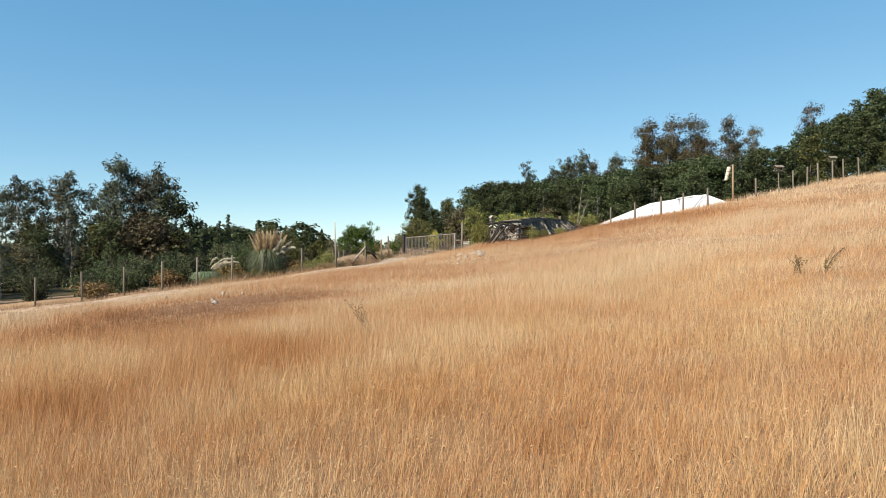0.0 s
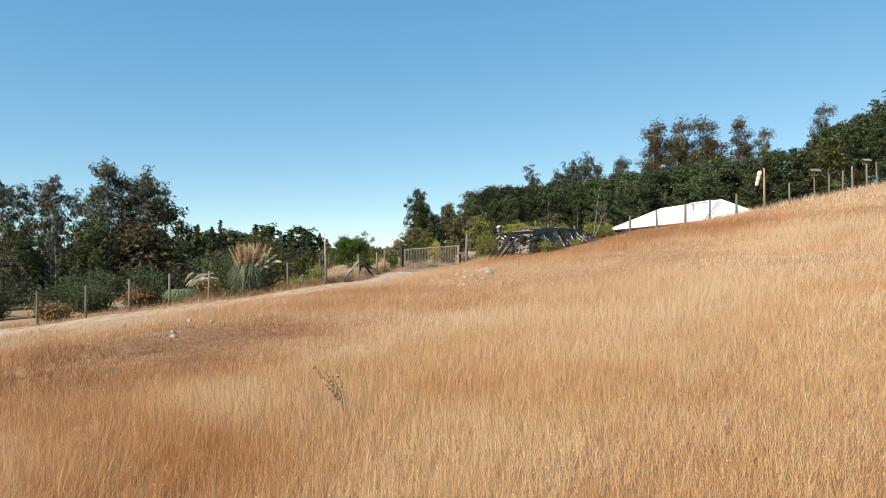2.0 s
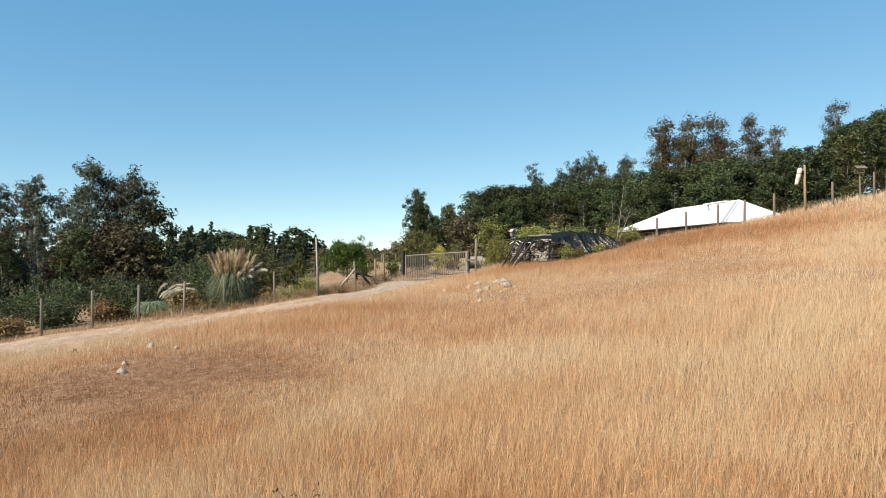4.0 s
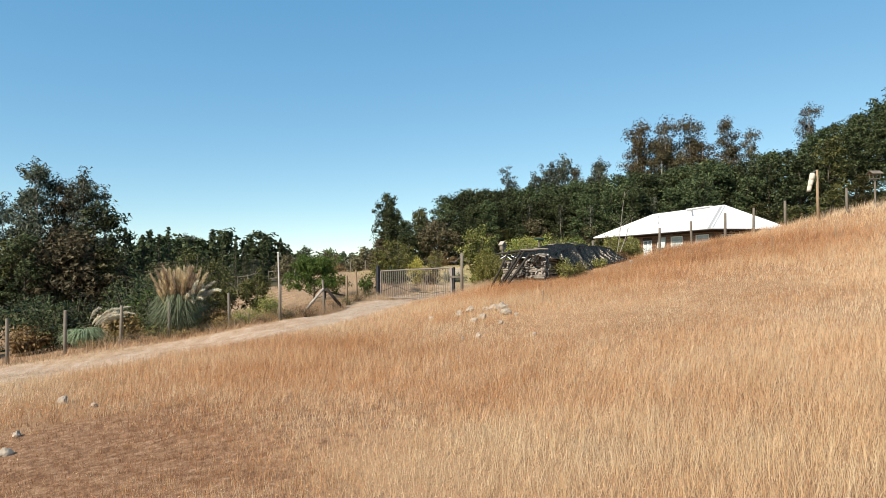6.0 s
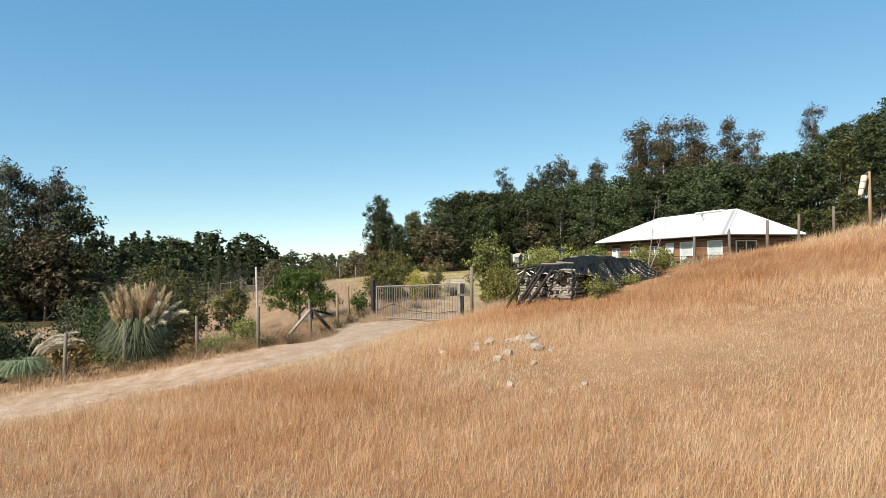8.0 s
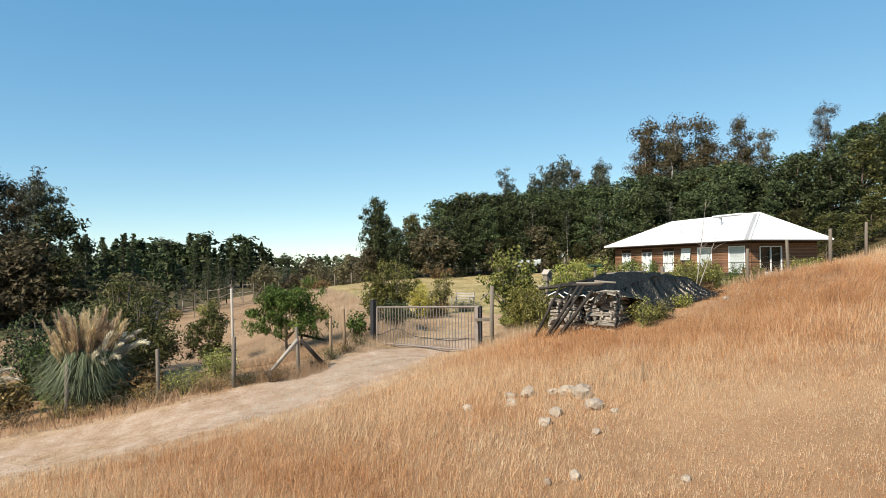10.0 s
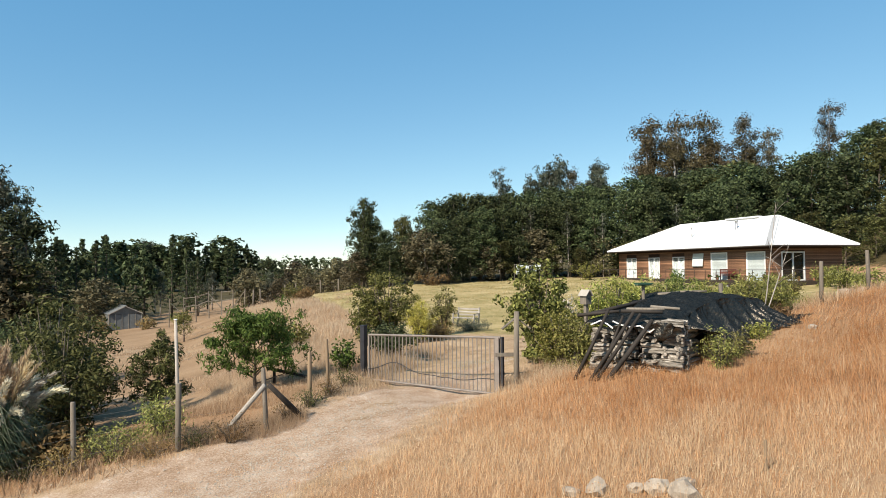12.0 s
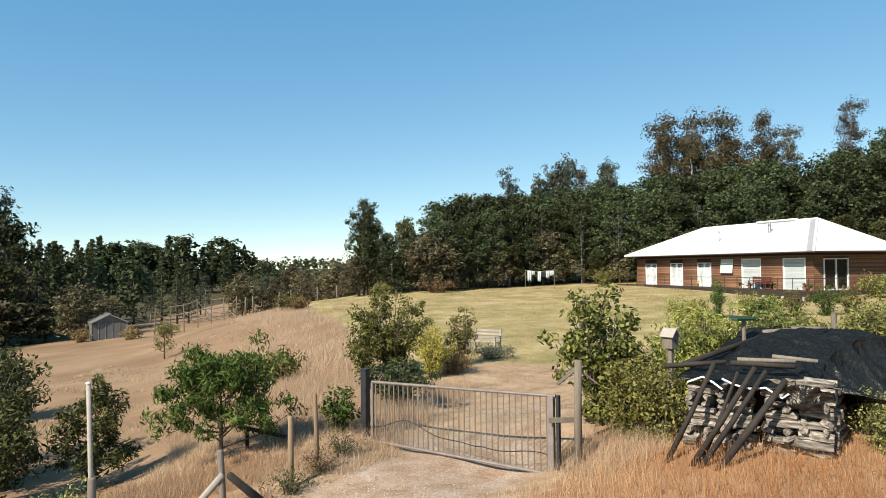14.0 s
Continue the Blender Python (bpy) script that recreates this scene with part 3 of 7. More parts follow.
def field_grass():
    rng = np.random.default_rng(5)
    out, tones = [], []
    for x0, x1, y0, y1, density, wide in ((-7.5, 7.5, 3, 24, 1120, 0.0064), (-7.5, 9, 24, 44, 800, 0.0083), (-17, -7.5, 6, 41, 360, 0.0115), (7.5, 18, 6, 24, 400, 0.0095),
                                           (9, 18, 24, 50, 330, 0.012), (-34, -17, 14, 38, 70, 0.025), (18, 40, 14, 56, 70, 0.025)):
        # stalks stand in tufts that lean together
        per = 6
        k = int((x1 - x0) * (y1 - y0) * density) // per
        tx, ty = rng.uniform(x0, x1, k) + rng.normal(0, 1.3, k), rng.uniform(y0, y1, k) + rng.normal(0, 1.3, k)
        size = (0.05 + 2.4 * wide) * rng.uniform(0.6, 1.6, k)
        windy = 0.25 + 1.3 * spot(tx, ty, 10, 42, 7, 4)
        tilt_x, tilt_y = rng.normal(0.03, 0.14, k) + windy * (scatter_noise(tx, ty, 0.55) - 0.45), rng.normal(0.0, 0.14, k) + windy * 0.8 * (scatter_noise(ty + 9, tx, 0.6) - 0.5)
        tuft_tone, tuft_tall = rng.normal(0, 0.13, k), rng.uniform(0.6, 1.3, k)
        ox, oy = rng.normal(size=k * per), rng.normal(size=k * per)
        x, y = np.repeat(tx, per) + ox * np.repeat(size, per), np.repeat(ty, per) + oy * np.repeat(size, per)
        lx, ly = np.repeat(tilt_x, per) + 0.15 * ox, np.repeat(tilt_y, per) + 0.15 * oy
        tuft_tone, tuft_tall = np.repeat(tuft_tone, per), np.repeat(tuft_tall, per)
        k = len(x)
        d = track_distance(x, y)
        gap = scatter_noise(x, y, 0.35)
        keep = (y < fence_line(x) - 0.2) & (rng.random(k) < ease(1.1, 2.5, d + 1.1 * (scatter_noise(x, y, 1.7) - 0.5)) + 0.6 * (d < 0.45) * (scatter_noise(x, y, 0.9) > 0.42))
        keep &= ((x > 3.2) | (y < 44)) & (rng.random(k) < 0.6 + 0.5 * gap)
        x, y, d, lx, ly, tuft_tone, tuft_tall = x[keep], y[keep], d[keep], lx[keep], ly[keep], tuft_tone[keep], tuft_tall[keep]
        tall, tone = sward(x, y)
        bare = spot(x, y, -8.0, 25.0, 3.8, 5.0)
        patchy = spot(x, y, 3.0, 32.0, 4.5, 4.0) + spot(x, y, 10.5, 34.5, 5.0, 4.0)
        tone = tone + (3.2 * tuft_tone - 0.10) * bare + (1.7 * tuft_tone - 0.05) * patchy
        k = len(x)
        ln = tall * (0.22 + 0.78 * ease(1.2, 3.8, d)) * tuft_tall * rng.uniform(0.55, 1.25, k)
        # some stalks have fallen over
        down = rng.random(k) < 0.12
        lx, ly = np.where(down, lx * 5 + rng.normal(0, 1.2, k), lx), np.where(down, ly * 5 + rng.normal(0, 1.2, k), ly)
        out.append(blades(rng, x, y, ln, wide * rng.uniform(0.5, 1.3, k), 0.13, lx, ly))
        tones.append(np.clip(tone + tuft_tone + rng.normal(0, 0.14, k) + 0.12 * down, 0, 1))
        # bent seed heads on some of the stalks
        pick = rng.random(k) < (0.15 if density > 300 else 0.06)
        top = out[-1][pick][:, 2]
        m = len(top)
        a = rng.random(m) * math.tau
        away = np.stack([np.cos(a), np.sin(a), rng.normal(0.2, 0.5, m)], 1) * (0.015 + wide * 1.6) * rng.uniform(0.6, 1.5, (m, 1))
        up = np.stack([np.zeros(m), np.zeros(m), np.full(m, wide * 0.9)], 1) + np.stack([-np.sin(a), np.cos(a), np.zeros(m)], 1) * wide * 0.5
        out.append(np.stack([top - up * 0.8, top + up * 0.8, top + away], 1))
        tones.append(np.clip(tone[pick] - 0.12 + rng.normal(0, 0.25, m), 0, 1))
    ob = new("field_grass", quads_mesh("field_grass", np.concatenate(out), M_GRASS, 3, np.concatenate(tones)))
    tagged(ob, "tall dry straw-coloured grass standing in the field", "grass", kind="stuff")


# ---- woods ----
def ground_pose(x, y, turn, s, sz=None):
    return pose(x, y, z_at(x, y) - 0.1, 0, 0, turn) @ Matrix.Diagonal((s, s, sz or s, 1))


def plant_woods():
    far = (0, -400, -60)
    kinds = {
        "round": [tree("forest_tree", "dense dark green broadleaf tree of the woodland edge", 10 + i, 10.0, 2.6, 0.08, 5000, 0.72, 0.265, M_LEAF_FOREST, M_BARK, 0.15, 18, 0.62, extra=30, group="woodland trees") for i in range(3)],
        "euc": [tree("eucalyptus_tree", "tall grey-green eucalyptus with a pale trunk", 20 + i, 14.0, 2.5, 0.22, 3600, 0.64, 0.34, M_LEAF_EUC, M_PALE_BARK, 0.2, 17, 0.42, 0.7, 16, group="woodland trees") for i in range(3)],
        "brown": [tree("browned_eucalyptus_tree", "tall eucalyptus with browned dry foliage", 30 + i, 15.0, 2.3, 0.20, 7200, 0.86, 0.25, M_LEAF_BROWN, M_PALE_BARK, 0.2, 15, 0.42, 0.6, 22, group="woodland trees") for i in range(2)],
        "dark": [tree("dark_woodland_tree", "dense dark evergreen woodland tree", 40 + i, 10.0, 2.7, 0.06, 2500, 0.8, 0.38, (M_LEAF_DARK, M_LEAF_HOLM)[i], M_BARK, 0.16, 16, 0.5, group="woodland trees") for i in range(2)],
        "thin": [tree("slender_eucalyptus_tree", "thin sparse eucalyptus with a bare pale stem", 50, 14.0, 1.3, 0.62, 700, 0.55, 0.34, M_LEAF_EUC, M_PALE_BARK, 0.12, 9, 0.4, 0.6, 4, group="woodland trees")],
        "pine": [pine("pine_tree", "dark green pointed pine tree", 60, 11.0, 2.4, M_LEAF_DARK, M_BARK, 1800)],
    }
    kinds["bushy"] = [tree("brown_thicket_tree", "low bushy tree with brownish foliage", 55, 7.0, 2.6, 0.05, 2700, 0.8, 0.38, M_LEAF_THICKET, M_BARK, 0.12, 14, 0.5, group="woodland trees")]
    kinds["far_tree"] = [tree("distant_tree", "distant dark broadleaf tree of the valley wood", 64 + i, 10.0, 2.8, 0.06, 800, 0.9, 0.75, M_LEAF_DARK, M_BARK, 0.16, 12, 0.6, group="woodland trees") for i in range(2)]
    kinds["far_pine"] = [pine("distant_pine_tree", "distant dark pointed pine", 66, 11.0, 2.3, M_LEAF_DARK, M_BARK, 700, 0.7)]
    base = {"far_tree": 10, "far_pine": 11, "round": 10, "euc": 14, "brown": 15, "dark": 10, "thin": 14, "pine": 11, "bushy": 7}
    rng = np.random.default_rng(77)
    # the first of each kind stands at its own size, deep in the woods
    homes = {"round": [(8, 112), (25, 113), (47, 106)], "euc": [(-59, 120), (-66, 121), (26, 133)], "brown": [(58, 125), (49, 127)], "dark": [(-64, 108), (12, 110)], "thin": [(17.4, 126)], "pine": [(-52, 150)], "bushy": [(-9, 140)], "far_tree": [(-120, 318), (-96, 320)], "far_pine": [(-134, 316)]}
    for kind, places in homes.items():
        for src, (x, y) in zip(kinds[kind], places):
            src.matrix_basis = ground_pose(x, y, rng.random() * 360, 1.0)

    def put(kind, x, y, top, wide=1.0):
        """A tree whose crown reaches up to the level top."""
        src = kinds[kind][int(rng.random() * 9) % len(kinds[kind])]
        height = top + (0.5 if x > -6 else -0.7 if x > -45 and y > 112 else 0.0) - z_at(x, y)
        k = height / base[kind]
        copy_thing(src, ground_pose(x, y, rng.random() * 360, k * wide, k))

    def canopy(x):
        return float(np.interp(x, (-4.5, -3.2, -1, 1.5, 3.2, 6, 10, 19, 28, 38, 52, 60, 66, 90), (9.6, 11.0, 8.2, 10.4, 9.8, 12.9, 13.0, 13.8, 14.6, 16.0, 19.4, 23.6, 26.0, 30.0)))

    def open_to(x, y):
        """The gap between the woods through which a far field shows."""
        return -0.243 < (x + 1.5) / (y - 30.0) < -0.213

    # the wood behind the lawn and the house
    for i in range(54):
        x = -3.4 + 46 * (i % 18) / 17 + rng.normal() * 0.5
        row = i // 18
        y = 102.5 + 4.5 * row + rng.normal() * 0.8 + max(0, 12 - abs(x - 17)) * 0.4
        put("round" if rng.random() < 0.8 else "dark", x, y, canopy(x) - (2.2, 0.3, 0.0)[row] - abs(rng.normal()) * 0.5, 1.1 if x > 4 else 0.85)
    for i in range(22):
        x = -3 + 46 * i / 21 + rng.normal() * 0.5
        y = 100.8 + max(0, 12 - abs(x - 17)) * 0.35 + rng.normal() * 0.6
        put("dark" if i % 3 else "bushy", x, y, z_at(x, y) + 4.0 + rng.normal() * 0.7, 1.35)
    for x, y, top, k in ((-3.3, 101.6, 11.2, "round"), (15.9, 124, 18.9, "thin"), (17.0, 125, 17.2, "thin"), (21.5, 128, 17.5, "euc"), (23.5, 131, 19.2, "euc"), (25.2, 130, 19.8, "euc"), (28.0, 138, 21.0, "euc"), (30.8, 145, 23.4, "euc"), (33, 143, 21.0, "brown"), (35.5, 142, 20.0, "euc"), (38.5, 147, 24.0, "euc"), (37.0, 142, 21.0, "euc")):
        put(k, x, y, top, 0.85)
    # slim pale stems along the front of the wood
    for i in range(7):
        x = 3 + 34 * i / 6 + rng.normal() * 1.6
        put("thin", x, 101.4 + max(0, 12 - abs(x - 17)) * 0.35 + rng.normal() * 0.5, canopy(x) - 2.0 - 3 * rng.random(), 0.9)
    # tall browned trees up the hill
    for x, y, top, w in ((36.8, 121, 23.2, 0.95), (38.3, 122, 25.4, 1.1), (42.0, 122, 26.0, 1.0), (43.6, 124, 22.8, 1.0), (45.6, 121, 25.8, 1.0), (47.6, 123, 22.8, 1.0), (52.9, 122, 26.0, 1.05), (54.6, 124, 22.0, 1.0), (40.0, 119, 22.0, 1.1), (47.0, 119, 21.4, 1.15), (71.6, 130, 30.2, 0.9)):
        put("brown", x, y, top, w)
    # the green wood on the right-hand hill
    for i in range(48):
        x = 38 + 54 * (i % 16) / 15 + rng.normal() * 0.6
        row = i // 16
        y = 97 - 0.12 * (x - 38) + 5 * row + rng.normal() * 0.8
        put("round" if rng.random() < 0.75 else "dark", x, y, canopy(x * 100 / y) - (2.5, 0.8, 0.0)[row] - abs(rng.normal()) * 1.5, 1.1)
    for i in range(14):
        x, y = 40 + 3.2 * i + rng.normal() * 0.5, 90 - 0.3 * i + rng.normal()
        put("dark", x, y, z_at(x, y) + 4.5 + rng.normal() * 0.6, 1.4)
    # the tall stand and low thicket down on the left
    for x, y, top, k in ((-73, 117, 15.5, "euc"), (-69.5, 116, 14.8, "euc"), (-66, 117, 15.0, "brown"), (-63.5, 115, 16.2, "euc"), (-60.5, 117, 13.6, "euc"), (-57.5, 118, 15.0, "euc"), (-55.2, 116, 19.8, "euc"), (-53.2, 118, 17.5, "euc"), (-50.8, 117, 15.5, "brown"), (-48.4, 116, 17.2, "euc"), (-46.6, 116, 15.5, "euc"), (-45, 115, 12.0, "dark"),
                         (-77, 120, 14.5, "euc"), (-82, 118, 14, "euc"), (-72, 122, 9, "euc"), (-60, 122, 9, "euc"), (-52, 121, 10.5, "euc"), (-67, 111, 7, "dark"), (-60, 110, 6.5, "euc"), (-53.5, 110, 7.5, "dark"), (-47.5, 111, 7, "bushy"), (-43, 112, 5.5, "dark"), (-57, 113, 7, "dark"), (-51, 113, 7.5, "bushy")):
        put(k, x, y, top, 0.95 if k == "euc" else 1.1)
    for i in range(16):
        put(("bushy", "euc", "dark", "dark")[i % 4], -35 - 2.1 * i + rng.normal() * 0.6, 113.5 + 0.15 * i + rng.normal() * 0.8, 2.6 + rng.normal() * 0.6, 1.6)
    for i in range(26):
        x = -44 - 1.6 * (i % 13) + rng.normal() * 1.2
        y = 66 + 3.4 * (i % 13) + 6 * (i // 13) + rng.normal() * 1.5
        put(("dark", "euc", "bushy")[int(rng.random() * 3)], x - 6, y, z_at(x, y) + 6.2 + rng.normal(), 1.3)
    for i in range(30):
        x = -70 + 52 * (i % 15) / 14 + rng.normal() * 1.5
        y = 140 + 10 * (i // 15) + rng.normal() * 2
        if open_to(x, y):
            continue
        put(("far_tree", "bushy", "pine", "far_pine", "euc")[int(rng.random() * 5)], x, y, 6.2 + rng.normal() - 3.0 * float(ease(-45, -20, x)), 1.0)
    for i in range(26):
        x = -20 + 24 * (i % 13) / 12 + rng.normal() * 0.8
        y = 128 + 14 * (i // 13) + rng.normal() * 3
        if not open_to(x, y):
            put(("bushy", "dark", "euc", "bushy")[i % 4], x, y, (3.6, 5.2)[i // 13] + rng.normal() * 0.7, 1.25)
    for x, y, top in ((-39.0, 124.4, 9.5), (-41.7, 127.7, 8.5), (-31.8, 129.7, 8.1), (-29.1, 127.5, 7.6), (-27.0, 125.3, 6.5), (-47.8, 129.3, 9.0), (-44.0, 126.9, 8.1)):
        put("pine", x, y, top, 0.9)
    # the far stand on the left, a furlong off
    for i in range(44):
        k = (i % 22) / 21
        x = -150 + 92 * k + rng.normal() * 2
        y = 296 + 18 * (i // 22) + rng.normal() * 3
        put(("far_tree", "far_pine", "far_pine", "far_tree")[int(rng.random() * 4)], x, y, 14.6 + rng.normal() * 1.6, 1.3)
    for x, y, top, k in ((-106.3, 300, 17.9, "pine"), (-92, 300, 17.2, "euc"), (-89, 302, 16.2, "euc"), (-82, 300, 15.6, "pine"), (-78, 299, 14.5, "pine")):
        put(k, x, y, top, 1.1)


def far_woods():
    """Distant woods as one mass of small leaf clumps along the horizon."""
    rng = np.random.default_rng(9)
    k = 4200
    a = radians(90) + rng.uniform(-0.75, 0.75, k)
    r = rng.choice([480.0, 640.0, 820.0], k) * rng.uniform(0.95, 1.05, k)
    x, y = np.cos(a) * r, np.sin(a) * r + 40
    top = (9 + 5 * scatter_noise(x, y, 0.05) + 4 * scatter_noise(x, y, 0.21)) * (0.7 + r / 1300)
    z = land(x, y) + top * rng.random(k) ** 0.6
    cards = leaf_cards(rng, np.stack([x, y, z], 1), np.full(k, 2.6), 6, 2.4, 0.7)
    tagged(new("far_woods", quads_mesh("far_woods", cards, M_LEAF_DARK)), "distant dark woods along the horizon", "woods", kind="stuff")


plant_woods()
far_woods()
field_grass()


# ---- the house ----
def corrugated():
    m, n, l, b = material("white_metal_roof", 0.45, 0.0, 0.4)
    tc = n.new("ShaderNodeTexCoord").outputs["Object"]
    stain = noise_node(n, l, 0.9, 5.0, 0.65, vec=tc)
    l.new(ramp(n, l, stain, [(0.3, (0.60, 0.60, 0.595)), (0.7, (0.70, 0.70, 0.695))]), b.inputs["Base Color"])
    return m


M_ROOF = corrugated()
M_ROOF_CAP = mottled("grey_flashing", (0.243, 0.243, 0.243), (0.324, 0.324, 0.324), 2.0, 0.5, 20.0, 0.1, 0.002)
M_CLAD = mottled("red_brown_cladding", (0.06, 0.029, 0.017), (0.30, 0.16, 0.092), 0.8, 0.65, 18.0, 0.35, 0.006, stretch=(0.25, 0.25, 2.0), per_object=0.36)
M_WALL = mottled("dark_wall_boards", (0.022, 0.012, 0.007), (0.053, 0.026, 0.017), 1.0, 0.8, 20.0, 0.3, 0.005)
M_WHITE = mottled("white_paint", (0.662, 0.653, 0.635), (0.773, 0.764, 0.745), 1.5, 0.5, 30.0, 0.08, 0.002)
M_SHUTTER = mottled("pale_roller_blind", (0.41, 0.451, 0.443), (0.492, 0.533, 0.525), 1.0, 0.6, 30.0, 0.08, 0.002)
M_DECK = mottled("dark_deck_wood", (0.019, 0.013, 0.011), (0.056, 0.041, 0.03), 1.5, 0.75, 25.0, 0.4, 0.006)
M_RED = mottled("red_bench_paint", (0.09, 0.026, 0.017), (0.15, 0.045, 0.03), 2.0, 0.55, 30.0, 0.15, 0.003)
M_POT = mottled("terracotta", (0.24, 0.098, 0.053), (0.375, 0.18, 0.105), 4.0, 0.85, 40.0, 0.2, 0.003)
M_CONC = mottled("grey_concrete", (0.255, 0.24, 0.217), (0.39, 0.367, 0.338), 3.0, 0.9, 40.0, 0.4, 0.006)
M_CURTAIN = mottled("white_curtain", (0.304, 0.32, 0.336), (0.448, 0.464, 0.464), 6.0, 0.9, 30.0, 0.1, 0.004)
M_METAL = mottled("galvanised_metal", (0.378, 0.378, 0.378), (0.558, 0.558, 0.558), 3.0, 0.4, 40.0, 0.1, 0.002, 0.8)
glass, gn, gl_, gb = material("window_glass", 0.04, 0.0, 0.5)
gb.inputs["Base Color"].default_value = (0.75, 0.8, 0.8, 1)
gb.inputs["Transmission Weight"].default_value = 0.95
M_GLASS = glass
tinted, tn, tl_, tb = material("dark_glass", 0.05, 0.0, 0.4)
tb.inputs["Base Color"].default_value = (0.10, 0.12, 0.12, 1)
tb.inputs["Transmission Weight"].default_value = 0.9
M_TINTED = tinted

HOUSE = Matrix.Translation((29.626, 78.326, 0)) @ Matrix(((0.97984, -0.1998, 0, 0), (0.1998, 0.97984, 0, 0), (0, 0, 1, 0), (0, 0, 0, 1)))
# in the house's own axes: x runs in from the front wall, y along it, z up from the world's zero
FLOOR, EAVE, RIDGE, LONG, DEEP = 2.52, 5.36, 7.95, 22.55, 7.1


def house():
    root = new("house")
    root.matrix_world = HOUSE @ Matrix.Translation((0, 0, 2.2))
    tagged(root, "long single-storey wooden house with a white hipped metal roof", "house")
    dz = Matrix.Translation((0, 0, -2.2))

    def hp(name, shape, mat, label="", parent=None, smooth=False):
        shape.v = [tuple(dz @ Vector(p)) for p in shape.v]
        return part(name, shape, mat, parent or root, label, smooth)

    openings = [(19.1, 21.0, FLOOR, 4.62, "door"), (15.0, 16.9, FLOOR, 4.64, "door"), (11.05, 12.9, FLOOR, 4.66, "door"), (8.22, 9.72, 3.72, 4.92, "box"), (5.15, 7.3, FLOOR, 4.94, "blind"), (0.72, 2.88, FLOOR, 4.93, "blind")]
    # front wall in pieces between its openings
    y = 0.0

    def wall(c, size, name):
        hp(name, Shape().box(c, size), M_WALL)

    for a, c, lo, hi, kind in sorted(openings):
        if kind == "box":
            continue
        wall((0.08, (y + a) / 2, (2.3 + EAVE) / 2), (0.16, a - y, EAVE - 2.3), "front_wall")
        wall((0.08, (a + c) / 2, (hi + EAVE) / 2), (0.16, c - a, EAVE - hi), "front_wall")
        wall((0.08, (a + c) / 2, (2.3 + lo) / 2), (0.16, c - a, lo - 2.3), "front_wall")
        y = c
    wall((0.08, (y + LONG) / 2, (2.3 + EAVE) / 2), (0.16, LONG - y, EAVE - 2.3), "front_wall")
    for a, c, lo, hi in ((0.162, 0.85, 2.3, EAVE), (3.2, DEEP, 2.3, EAVE), (0.85, 3.2, 4.88, EAVE), (0.85, 3.2, 2.3, FLOOR)):
        wall(((a + c) / 2, 0.08, (lo + hi) / 2), (c - a, 0.16, hi - lo), "end_wall")
    hp("rear_wall", Shape().box((DEEP - 0.08, LONG / 2, (2.3 + EAVE) / 2), (0.16, LONG - 0.33, EAVE - 2.3)), M_WALL)
    hp("end_wall", Shape().box((DEEP / 2, LONG - 0.08, (2.3 + EAVE) / 2), (DEEP - 0.33, 0.16, EAVE - 2.3)), M_WALL)
    hp("floor_slab", Shape().box((DEEP / 2, LONG / 2, FLOOR - 0.06), (DEEP - 0.34, LONG - 0.34, 0.1)), M_DECK)
    # roof: four sloped sheets over an overhang, with standing ribs
    o = 0.92
    c0, c1, c2, c3 = Vector((-o, -o, EAVE)), Vector((-o, LONG + o, EAVE)), Vector((DEEP + o, LONG + o, EAVE)), Vector((DEEP + o, -o, EAVE))
    r0, r1 = Vector((DEEP / 2, 3.0, RIDGE)), Vector((DEEP / 2, LONG - 6.2, RIDGE))
    for poly in ([c0, c1, r1, r0], [c2, c3, r0, r1], [c3, c0, r0], [c1, c2, r1]):
        sh = Shape()
        nrm = (poly[1] - poly[0]).cross(poly[-1] - poly[0]).normalized()
        if nrm.z < 0:
            nrm = -nrm
        k = len(poly)
        sh.add([p + nrm * 0.05 for p in poly] + poly, [list(range(k))[::-1], list(range(k, 2 * k))] + [[i, (i + 1) % k, k + (i + 1) % k, k + i] for i in range(k)])
        hp("roof_sheet", sh, M_ROOF, "white painted metal roofing")
        along = (poly[1] - poly[0]).normalized()
        length = (poly[1] - poly[0]).length
        for i in range(1, int(length / 0.38)):
            a = poly[0] + along * (i * 0.38)
            up = nrm.cross(along)
            if up.z < 0:
                up = -up
            # run up the sheet until the hip or the ridge
            tmax = (RIDGE - EAVE) / up.z
            s0, s1 = i * 0.38, length - i * 0.38
            h0 = (poly[-1] - poly[0]).dot(along)
            h1 = (poly[1] - poly[2]).dot(along)
            t = min(tmax, tmax * s0 / max(h0, 1e-3), tmax * s1 / max(h1, 1e-3)) - 0.06
            if t > 0.1:
                mid = a + up * (t / 2) + nrm * 0.055
                hp("roof_rib", Shape().box(mid, (0.03, t, 0.012), Matrix((along, up, nrm)).transposed()), M_ROOF)
    hips = Shape()
    for a, b in ((c0, r0), (c1, r1), (c2, r1), (c3, r0), (r0, r1)):
        hips.rod([a + Vector((0, 0, 0.06)), b + Vector((0, 0, 0.06))], 0.1, 6)
    hp("ridge_cap", hips, M_ROOF)
    # broad grey flashing beside the near hip
    n0 = (c1 - c0).cross(r0 - c0).normalized()
    n0 = n0 if n0.z > 0 else -n0
    a0, a1 = c0 + n0 * 0.075, r0 + n0 * 0.075
